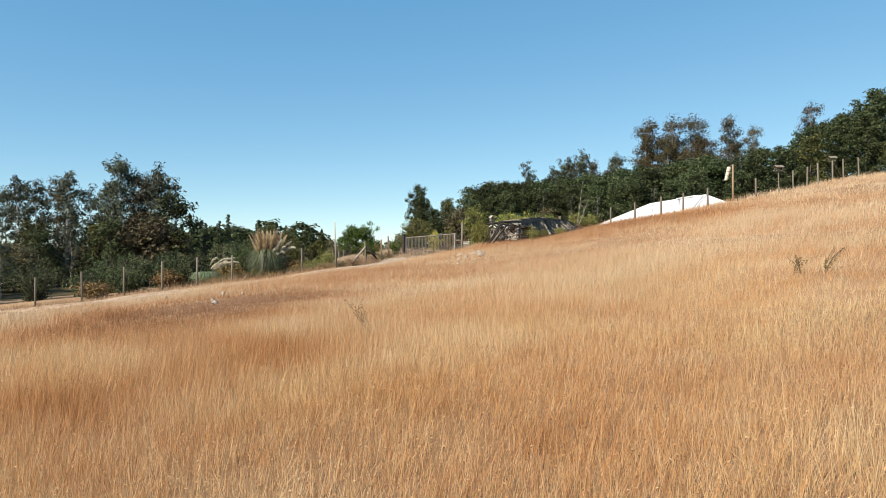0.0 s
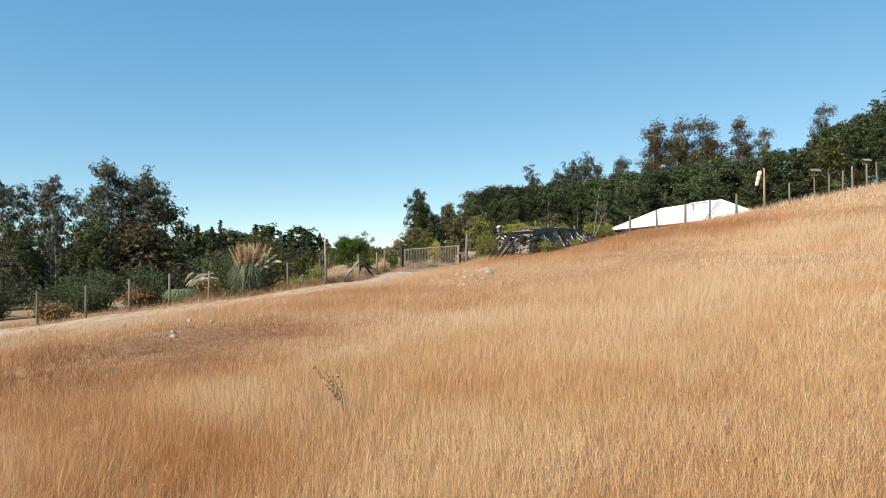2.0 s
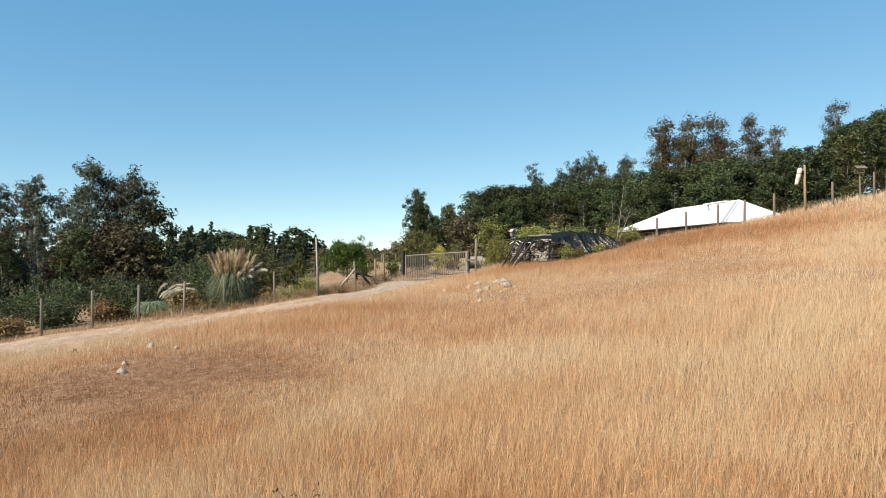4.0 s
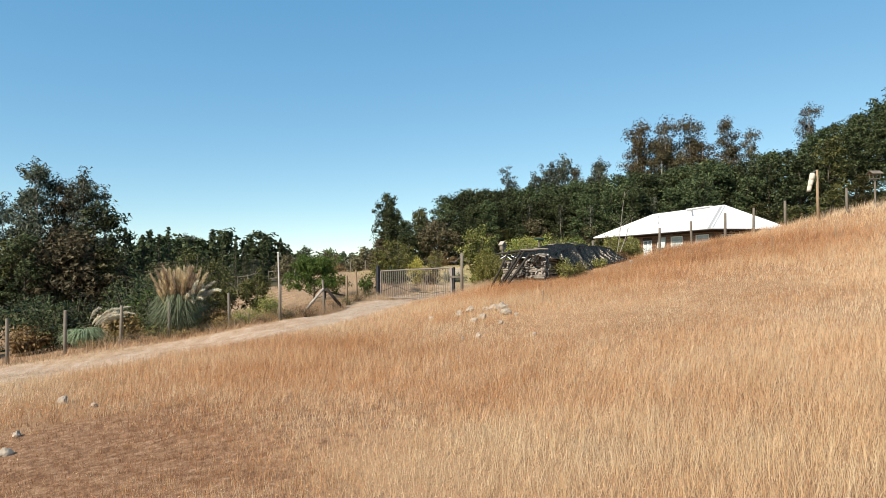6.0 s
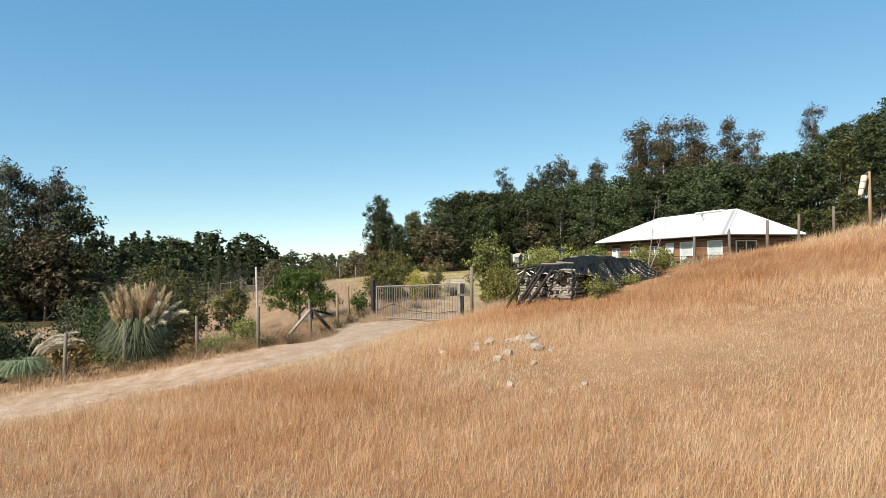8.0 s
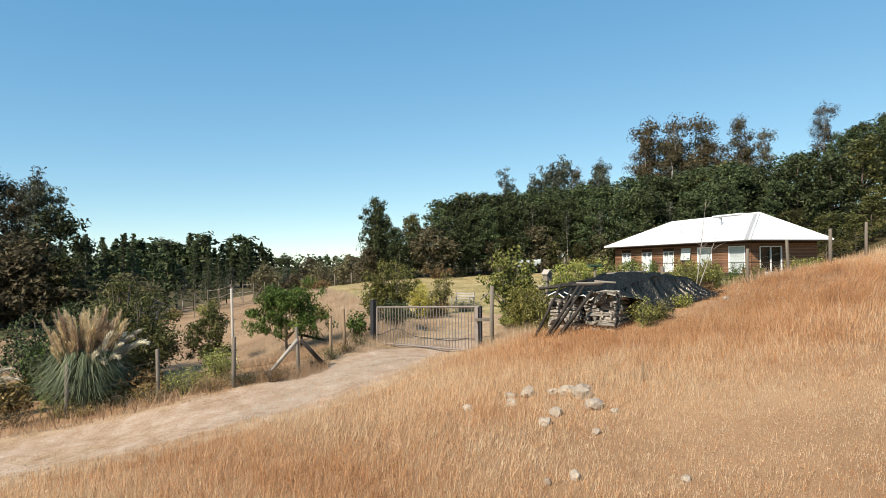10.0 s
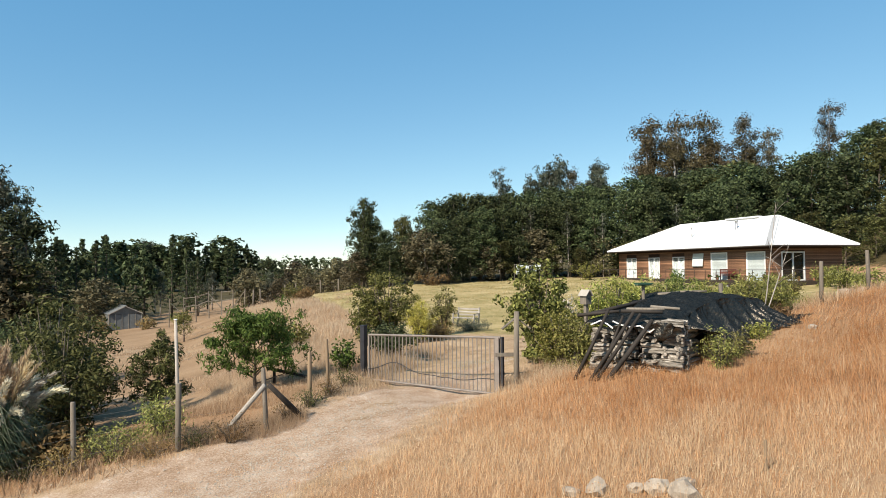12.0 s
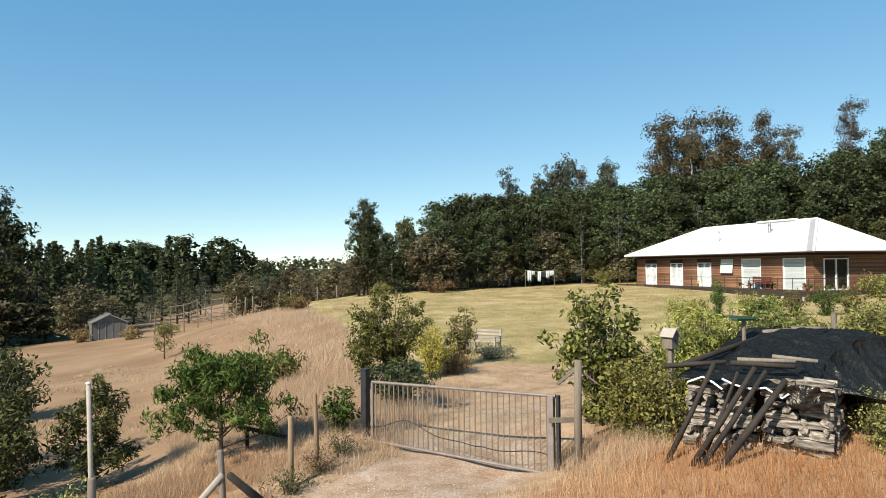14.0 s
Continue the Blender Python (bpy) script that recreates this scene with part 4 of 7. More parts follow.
    strip = Shape().add([a0 + Vector((0, 0.06, 0)), a0 + Vector((0, 0.62, 0)), a1 + Vector((0, 0.62, 0)), a1 + Vector((0, 0.06, 0))] + [q - n0 * 0.01 for q in (a0 + Vector((0, 0.06, 0)), a0 + Vector((0, 0.62, 0)), a1 + Vector((0, 0.62, 0)), a1 + Vector((0, 0.06, 0)))],
                        [(0, 1, 2, 3), (7, 6, 5, 4), (0, 4, 5, 1), (1, 5, 6, 2), (2, 6, 7, 3), (3, 7, 4, 0)])
    hp("hip_flashing", strip, M_ROOF_CAP, "broad grey metal flashing along the hip")
    vent = Shape().box((DEEP / 2, 7.2, RIDGE + 0.16), (0.5, 4.2, 0.14), bevel=0.03)
    hp("ridge_vent", vent, M_ROOF)
    soffit = Shape().box((DEEP / 2, LONG / 2, EAVE - 0.03), (DEEP + 1.7, LONG + 1.7, 0.04))
    hp("soffit", soffit, M_DECK, "dark timber eaves")
    gut = Shape()
    for a, b in ((c0, c1), (c3, c0)):
        gut.rod([a + Vector((-0.04 if a.y != b.y else 0, -0.04 if a.x != b.x else 0, -0.05)), b + Vector((-0.04 if a.y != b.y else 0, -0.04 if a.x != b.x else 0, -0.05))], 0.055, 7)
    hp("gutter", gut, M_DECK)
    for x, y2, z0, z1, r in ((1.9, 6.2, 6.1, 7.75, 0.11), (1.0, 11.2, 6.2, 7.4, 0.05)):
        flue = Shape().rod([(x, y2, z0), (x, y2, z1)], r, 12).rod([(x, y2, z1 - 0.05), (x, y2, z1 + 0.12)], [r * 1.5, r * 0.9], 12)
        hp("flue", flue, M_METAL, "galvanised flue pipe", smooth=True)
    # doors, blinds and the end glazing
    for a, c, lo, hi, kind in openings:
        fr = Shape()
        w = 0.09
        x0 = -0.03
        if kind == "box":
            # white shutter hinged at its top
            hp("window_shutter", Shape().box((-0.13, (a + c) / 2, (lo + hi) / 2), (0.04, c - a, hi - lo), Euler((0, radians(7), 0)).to_matrix(), 0.01), M_SHUTTER, "pale shutter propped out from the wall")
            continue
        for yy in (a + w / 2, c - w / 2):
            fr.box((x0 + 0.06, yy, (lo + hi) / 2), (0.14, w, hi - lo))
        fr.box((x0 + 0.06, (a + c) / 2, hi - w / 2), (0.138, c - a - 2 * w, w))
        if kind == "door":
            fr.box((x0 + 0.07, (a + c) / 2, (lo + hi) / 2 - w / 2), (0.1, 0.2, hi - lo - w))
            fr.box((x0 + 0.07, (a + c) / 2, lo + 0.14), (0.096, c - a - 2 * w, 0.28))
        door = hp("door", fr, M_WHITE, "white double glazed door")
        if kind == "blind":
            k = int((hi - lo - w) / 0.1)
            lead = hp("roller_blind", Shape().box((0.05, (a + c) / 2, lo + 0.03), (0.04, c - a - 2 * w, 0.06), bevel=0.008), M_SHUTTER, "pale closed roller blind")
            slat = mesh_of("slat", Shape().box((0, 0, 0), (0.03, c - a - 2 * w, 0.094), bevel=0.008), M_SHUTTER)
            for i in range(k):
                share("slat", slat, Matrix.Translation((0.05, (a + c) / 2, lo + 0.11 + i * 0.1 - 2.2)), lead)
        else:
            for s in (-1, 1):
                m0 = (a + c) / 2 + s * (c - a) / 4
                hp("pane", Shape().box((0.045, m0, (lo + 0.28 + hi) / 2), (0.012, (c - a) / 2 - 0.17, hi - lo - 0.38)), M_GLASS, "", door).visible_shadow = False
                cur = Shape()
                ww = (c - a) / 2 - 0.25
                for i in range(9):
                    cur.rod([(0.085 + 0.02 * (i % 2), m0 + ww * (i / 8 - 0.5), lo + 0.1), (0.085 + 0.02 * (i % 2), m0 + ww * (i / 8 - 0.5) * 0.97, hi - 0.15)], ww / 14, 6)
                hp("curtain", cur, M_CURTAIN, "white curtain behind the glass", door)
    fr = Shape()
    for xx in (0.9, 2.02, 3.15):
        fr.box((xx, 0.0, (FLOOR + 4.88) / 2), (0.1, 0.14, 4.88 - FLOOR))
    for zz in (FLOOR + 0.05, 4.83):
        for m0 in (1.46, 2.585):
            fr.box((m0, 0.0, zz), (1.02, 0.13, 0.1))
    gd = hp("glass_door", fr, M_WHITE, "white framed sliding glass door")
    for m0 in (1.46, 2.585):
        hp("pane", Shape().box((m0, 0.03, (FLOOR + 4.88) / 2), (1.04, 0.012, 2.18)), M_TINTED, "", gd)
    return root, hp, openings


house_root, house_part, house_openings = house()


def deck():
    root = new("deck")
    root.matrix_world = HOUSE @ Matrix.Translation((0, 0, 2.2))
    tagged(root, "dark raised timber deck along the front of the house", "deck")
    z = FLOOR - 2.2
    for i in range(17):
        x = -0.1 - i * 0.125
        part("plank", Shape().box((x, 10.6, z - 0.02), (0.118, 24.6, 0.04), bevel=0.006), M_DECK, root)
    for i in range(12):
        y = -0.05 - i * 0.125
        part("plank", Shape().box((3.6, y, z - 0.02), (7.2, 0.118, 0.04), bevel=0.006), M_DECK, root)
    part("fascia", Shape().box((-2.22, 10.6, z - 0.27), (0.04, 24.7, 0.54)), M_DECK, root)
    part("fascia", Shape().box((2.5, -1.76, z - 0.27), (9.4, 0.04, 0.54)), M_DECK, root)
    for i in range(13):
        part("footing", Shape().rod([(-2.40, -1.4 + i * 1.9, -0.9), (-2.40, -1.4 + i * 1.9, z - 0.36)], [0.2, 0.09], 8), M_CONC, root, "pale concrete footing")
    step = Shape().box((-2.5, 13.6, z - 0.25), (0.5, 2.4, 0.06), bevel=0.01).box((-2.85, 13.6, z - 0.42), (0.4, 2.6, 0.06), bevel=0.01)
    part("step", step, M_DECK, root)

    def rail(y0, y1):
        part("handrail", Shape().rod([(-2.15, y0, z + 0.92), (-2.15, y1, z + 0.92)], 0.025, 6), M_DECK, root)
        c = int(abs(y1 - y0) / 1.35)
        for i in range(c + 1):
            y = y0 + (y1 - y0) * i / c
            part("rail_post", Shape().rod([(-2.15, y, z - 0.1), (-2.15, y, z + 0.94)], 0.028, 6), M_DECK, root)

    rail(-1.6, 11.0)
    rail(14.8, 22.6)
    for i in range(3):
        part("rail_post", Shape().rod([(0.4 + i * 2.1, -1.7, z - 0.1), (0.4 + i * 2.1, -1.7, z + 0.94)], 0.028, 6), M_DECK, root)
    part("handrail", Shape().rod([(-2.15, -1.7, z + 0.92), (5.4, -1.7, z + 0.92)], 0.025, 6), M_DECK, root)


deck()


def house_at(x, y, z):
    return tuple((HOUSE @ Vector((x, y, z)))[:3])


def garden_seat():
    root = thing("garden_bench", house_at(-0.5, 4.6, FLOOR), "red-brown painted wooden bench on the deck", "bench", turn=math.degrees(math.atan2(0.1998, 0.97984)))
    for i in range(4):
        part("slat", Shape().box((-0.45 + i * 0.12, 0, 0.44), (0.1, 2.0, 0.035), bevel=0.008), M_RED, root)
        part("slat", Shape().box((0.05, 0, 0.55 + i * 0.12), (0.035, 2.0, 0.1), bevel=0.008), M_RED, root)
    for y in (-0.9, 0.9):
        for x, h in ((-0.45, 0.62), (0.0, 0.95)):
            part("leg", Shape().box((x, y, h / 2), (0.06, 0.06, h), bevel=0.008), M_RED, root)
        part("armrest", Shape().box((-0.22, y, 0.64), (0.55, 0.08, 0.035), bevel=0.008), M_RED, root)


garden_seat()


def flower_pot(x, y, h, seed, leaf):
    p = house_at(x, y, FLOOR)
    root = thing("flower_pot", p, "terracotta pot with a small flowering plant on the deck", "flower pot", "pots on the deck")
    part("pot", Shape().rod([(0, 0, 0), (0, 0, h * 0.9), (0, 0, h)], [h * 0.36, h * 0.5, h * 0.55], 12), M_POT, root)
    rng = np.random.default_rng(seed)
    cen = rng.normal(size=(14, 3)) * h * 0.3 + np.array([0, 0, h * 1.35])
    ob = new("foliage", quads_mesh("foliage", leaf_cards(rng, cen, np.full(14, h * 0.3), 12, 0.1, 0.6), leaf))
    ob.parent = root


for x, y, h, s, leaf in ((-0.5, 6.95, 0.34, 1, M_LEAF_PEACH), (-0.6, 3.1, 0.36, 2, M_LEAF_OLIVE), (-0.5, 5.85, 0.3, 3, M_LEAF_PEACH), (-0.5, 0.4, 0.36, 4, M_LEAF_DRY), (-0.6, -0.3, 0.32, 5, M_LEAF_PEACH), (-1.2, 11.4, 0.34, 6, M_LEAF_YELLOW),
                         (0.5, -0.6, 0.34, 7, M_LEAF_PEACH), (3.5, -0.7, 0.4, 8, M_LEAF_BRIGHT), (4.3, -0.7, 0.4, 9, M_LEAF_PEACH), (1.9, -0.7, 0.26, 10, M_LEAF_DRY)):
    flower_pot(x, y, h * 0.75, s, leaf)


def cladding():
    """Horizontal boards on the front and end walls, cut round the openings."""
    holes = [(a, c, hi + 0.04) for a, c, lo, hi, kind in house_openings if kind != "box"]
    bays, y = [], 0.0
    for a, c, hi in sorted(holes):
        bays.append((y, a - 0.01))
        y = c + 0.01
    bays.append((y, LONG))
    meshes = {}
    rows = int((EAVE - 0.1 - FLOOR) / 0.145)
    for i in range(rows):
        z = FLOOR + 0.075 + i * 0.145
        spans = list(bays)
        if z > 5.0:
            spans = [(0.0, LONG / 2), (LONG / 2, LONG)]
        for a, c in spans:
            w = round(c - a, 2)
            if w < 0.1:
                continue
            if w not in meshes:
                meshes[w] = mesh_of("board", Shape().box((0, 0, 0), (0.024, w - 0.006, 0.127), Euler((0, radians(5), 0)).to_matrix()), M_CLAD)
            share("board", meshes[w], Matrix.Translation((-0.016, (a + c) / 2, z - 2.2)), house_root)
        for a, c in (((0.02, 0.84), (3.22, DEEP)) if z < 4.95 else ((0.02, DEEP),)):
            w = round(c - a, 2) + 0.001
            if w not in meshes:
                meshes[w] = mesh_of("board", Shape().box((0, 0, 0), (w - 0.006, 0.024, 0.127), Euler((radians(-5), 0, 0)).to_matrix()), M_CLAD)
            share("board", meshes[w], Matrix.Translation(((a + c) / 2, -0.016, z - 2.2)), house_root)


cladding()


# ---- fences ----
M_PALE_WOOD = mottled("bleached_wood", (0.203, 0.18, 0.15), (0.375, 0.341, 0.3), 3.0, 0.85, 30.0, 0.3, 0.005)
M_CLOUDY = mottled("clouded_plastic", (0.09, 0.094, 0.094), (0.165, 0.173, 0.169), 1.5, 0.5, 12.0, 0.1, 0.004)


def post_shape(h, r, rng, lean=0.02):
    a, b = rng.normal() * lean * h, rng.normal() * lean * h
    return Shape().rod([(0, 0, -0.3), (a * 0.5, b * 0.5, h * 0.5), (a, b, h - 0.02), (a, b, h)], [r * 1.08, r, r * 0.95, r * 0.8], 9, 0.05, random)


def fence(label, posts, wires, seed, mat=M_POST, radius=0.056):
    rng = np.random.default_rng(seed)
    x0, y0 = posts[0][:2]
    root = thing("fence", (x0, y0, z_at(x0, y0)), label, "fence")
    base = root.matrix_world.translation.copy()
    tops = []
    for x, y, top, *m in posts:
        z = z_at(x, y)
        ob = part("post", post_shape(top - z, radius * rng.uniform(0.9, 1.15), rng), m[0] if m else mat, root, smooth=True)
        ob.location = (x - base.x, y - base.y, z - base.z)
        tops.append((x - base.x, y - base.y, z - base.z, top - z))
    for k in wires:
        for a, b in zip(tops, tops[1:]):
            p, q = Vector((a[0], a[1] - 0.07, a[2] + k)), Vector((b[0], b[1] - 0.07, b[2] + k))
            mid = p.lerp(q, 0.5) + Vector((0, 0, -0.03))
            part("wire", Shape().rod([p, mid, q], 0.002, 4), M_WIRE, root)
    return root


LEFT = [(-30.0, 36.2, -1.3), (-27.5, 36.9, -1.1), (-25, 37.5, -0.9), (-22.6, 38.2, -0.55), (-20.27, 38.8, -0.24), (-18.2, 39.5, 0.0), (-16.2, 40.1, 0.32), (-14.43, 40.9, 0.56), (-12.5, 41.46, 0.68), (-10.78, 42.1, 0.77), (-8.4, 42.52, 1.11), (-6.34, 42.9, 1.39), (-4.47, 43.43, 1.6)]
fence("grey weathered round fence posts with wire", LEFT, (0.35, 0.75, 1.15), 3)
fence("tan round fence posts leading up to the gate", [(-3.64, 45.19, 1.73), (-3.22, 46.1, 1.98)], (0.4, 0.9), 4, M_TAN_POST, 0.05)
RIGHT = [(8.7, 47.0, 3.35), (12.3, 47.5, 4.0), (14.1, 47.7, 4.35), (16.0, 47.9, 4.78), (17.6, 48.0, 5.05), (19.4, 48.1, 5.42), (22.9, 48.2, 6.1), (26.4, 49.8, 6.85), (28.6, 52.0, 7.4), (31.1, 54.8, 8.1), (33.5, 57.0, 8.6), (36, 59.5, 9.1), (39, 62, 9.6)]
fence("grey fence posts along the top of the field", RIGHT, (0.4, 0.85), 5, M_POST, 0.064)


def brace_timbers():
    for a, b, r, m, lab in (((-4.5, 43.40, 1.22), (-5.56, 43.62, -0.02), 0.06, M_PALE_WOOD, "pale log bracing the corner fence post"),
                            ((-4.4, 43.42, 1.2), (-3.68, 44.15, 0.22), 0.07, M_DARK_WOOD, "dark log bracing the corner fence post")):
        root = thing("fence_brace", b, lab, "brace")
        part("log", Shape().rod([Vector(a) - Vector(b), (Vector(a) - Vector(b)) * 0.5, (Vector(b) - Vector(a)) * 0.08], [r * 0.9, r, r * 1.05], 8, 0.05), m, root, smooth=True)
    root = thing("hitching_rail", (-4.97, 48.0, z_at(-4.97, 48.0)), "dark wooden rail on a short post", "rail")
    part("post", Shape().rod([(0, 0, -0.2), (0, 0, 0.5)], 0.045, 8), M_DARK_WOOD, root)
    part("rail", Shape().rod([(-0.21, 0, 0.55), (1.0, -0.1, 0.27)], [0.05, 0.045], 8), M_DARK_WOOD, root)


brace_timbers()


def white_pole():
    root = thing("white_pole", (-6.36, 43.0, z_at(-6.36, 43.0)), "tall slim white-painted pole at the fence", "pole")
    h = 2.81 - z_at(-6.36, 43.0)
    part("shaft", Shape().rod([(0, 0, -0.3), (-0.02, 0, h * 0.5), (-0.06, 0, h)], [0.042, 0.038, 0.034], 10), M_PALE_WOOD, root, smooth=True)
    part("cap", Shape().rod([(-0.06, 0, h), (-0.06, 0, h + 0.02)], [0.045, 0.03], 10), M_WHITE, root)


white_pole()


# ---- the gate ----
def metal_gate():
    A, B = Vector((-2.16, 47.83, 0)), Vector((1.36, 44.68, 0))
    d = (B - A).normalized()
    length = (B - A).length
    turn = math.degrees(math.atan2(d.y, d.x))
    root = thing("metal_gate", (A.x, A.y, 0.45), "wide grey steel bar gate, closed across the track", "gate", turn=turn)
    z0, zl, zr = 0.0, 1.46, 1.62

    def top(x):
        return zl + (zr - zl) * x / length

    def low(x):
        return 0.07 + 0.02 * x / length

    part("top_rail", Shape().rod([(0.05, 0, zl), (length, 0, zr)], 0.034, 8), M_STEEL, root)
    part("bottom_rail", Shape().rod([(0.05, 0, low(0) + 0.05), (length - 0.12, 0, low(length) + 0.04)], 0.034, 8), M_STEEL, root)
    part("stile", Shape().box((0.06, 0, 0.72), (0.06, 0.06, 1.46), bevel=0.006), M_STEEL, root)
    part("stile", Shape().box((length - 0.1, 0, 0.83), (0.13, 0.1, 1.62), bevel=0.008), M_STEEL, root, "broad grey end stile of the gate")
    part("latch_post", Shape().box((length + 0.05, 0, 0.8), (0.06, 0.09, 1.68), bevel=0.006), M_BLACK_STEEL, root)
    n = 33
    for i in range(n):
        x = 0.16 + (length - 0.36) * i / (n - 1)
        part("bar", Shape().rod([(x, 0, low(x) + 0.05), (x, 0, top(x))], 0.0145, 6), M_STEEL, root)
    pts = []
    for i in range(25):
        k = i / 24
        pts.append((0.05 + (length - 0.2) * k, -0.03 + 0.012 * (i % 2), 0.42 + 0.30 * math.exp(-((k - 0.24) / 0.14) ** 2) + 0.07 * math.sin(k * 15) * k - 0.02 * k + 0.05 * (k > 0.66)))
    part("cable", Shape().rod(pts, 0.011, 6), M_BLACK_STEEL, root, "dark cable threaded through the bars")
    post = thing("gate_post", (-2.28, 47.94, z_at(-2.28, 47.94)), "square black steel gate post", "post")
    h = 2.17 - z_at(-2.28, 47.94)
    part("shaft", Shape().box((0, 0, h / 2 - 0.15), (0.16, 0.16, h + 0.3), Euler((0, 0, radians(turn))).to_matrix(), 0.01), M_BLACK_STEEL, post)
    part("cap", Shape().box((0, 0, h + 0.012), (0.18, 0.18, 0.024), Euler((0, 0, radians(turn))).to_matrix(), 0.005), M_BLACK_STEEL, post)


metal_gate()


def sign_post():
    x, y = 1.75, 44.56
    z = z_at(x, y)
    root = thing("gate_post", (x, y, z), "round grey wooden post with small pitched boards", "post")
    h = 2.76 - z
    part("shaft", Shape().rod([(0, 0, -0.3), (0, 0, h * 0.5), (0.02, 0, h)], [0.08, 0.072, 0.068], 10, 0.04), M_POST, root, smooth=True)
    for s in (-1, 1):
        part("board", Shape().box((s * 0.2 + 0.02, 0.1, h - 0.32), (0.46, 0.16, 0.03), Euler((0, s * radians(38), 0)).to_matrix(), 0.006), M_POST, root)
    part("board", Shape().box((-0.3, 0.05, 0.82), (0.5, 0.03, 0.1), bevel=0.006), M_POST, root, "pale short plank beside the gate")


sign_post()


# ---- the wood pile ----
PILE_A, PILE_D = Vector((3.5, 43.85, 0)), Vector((0.73, 0.683, 0)).normalized()
PILE_F = Vector((PILE_D.y, -PILE_D.x, 0))  # along the front face


def bark_log():
    m, n, l, b = material("split_log", 0.9, 0.0, 0.15)
    tc = n.new("ShaderNodeTexCoord").outputs["Object"]
    grain = noise_node(n, l, 14.0, 5.0, 0.7, vec=tc, stretch=(0.2, 1, 1))
    col = ramp(n, l, grain, [(0.32, (0.038, 0.032, 0.026)), (0.48, (0.18, 0.158, 0.131)), (0.66, (0.413, 0.375, 0.33))])
    rnd = n.new("ShaderNodeObjectInfo").outputs["Random"]
    hsv = n.new("ShaderNodeHueSaturation")
    l.new(calc(n, l, "ADD", calc(n, l, "MULTIPLY", rnd, 0.7), 0.65), hsv.inputs["Value"])
    l.new(col, hsv.inputs["Color"])
    l.new(hsv.outputs[0], b.inputs["Base Color"])
    bump(n, l, b, grain, 0.7, 0.02)
    return m


M_LOG = bark_log()


def tarp_material():
    m, n, l, b = material("black_plastic", 0.3, 0.0, 0.0)
    tc = n.new("ShaderNodeTexCoord").outputs["Object"]
    fold = noise_node(n, l, 3.0, 4.0, 0.6, vec=tc)
    fine = noise_node(n, l, 16.0, 4.0, 0.6, vec=tc)
    crease = n.new("ShaderNodeBump")
    crease.inputs["Strength"].default_value, crease.inputs["Distance"].default_value = 0.9, 0.09
    l.new(calc(n, l, "ADD", fold, calc(n, l, "MULTIPLY", fine, 0.25)), crease.inputs["Height"])
    dull = n.new("ShaderNodeBsdfDiffuse")
    l.new(ramp(n, l, fine, [(0.3, (0.006, 0.006, 0.006)), (0.7, (0.014, 0.014, 0.013))]), dull.inputs["Color"])
    shine = n.new("ShaderNodeBsdfGlossy")
    shine.inputs["Color"].default_value = (0.95, 0.83, 0.68, 1)
    l.new(ramp(n, l, fine, [(0.35, (0.20, 0.20, 0.20)), (0.65, (0.36, 0.36, 0.36))]), shine.inputs["Roughness"])
    for k in (dull, shine):
        l.new(crease.outputs[0], k.inputs["Normal"])
    mx = n.new("ShaderNodeMixShader")
    mx.inputs[0].default_value = 0.06
    l.new(dull.outputs[0], mx.inputs[1])
    l.new(shine.outputs[0], mx.inputs[2])
    l.new(mx.outputs[0], n["Material Output"].inputs["Surface"])
    return m


M_TARP = tarp_material()


def pile_point(f, d, z):
    """f along the front face from its far end, d inwards, z up from the ground there."""
    p = PILE_A + PILE_F * f + PILE_D * d
    return Vector((p.x, p.y, z))


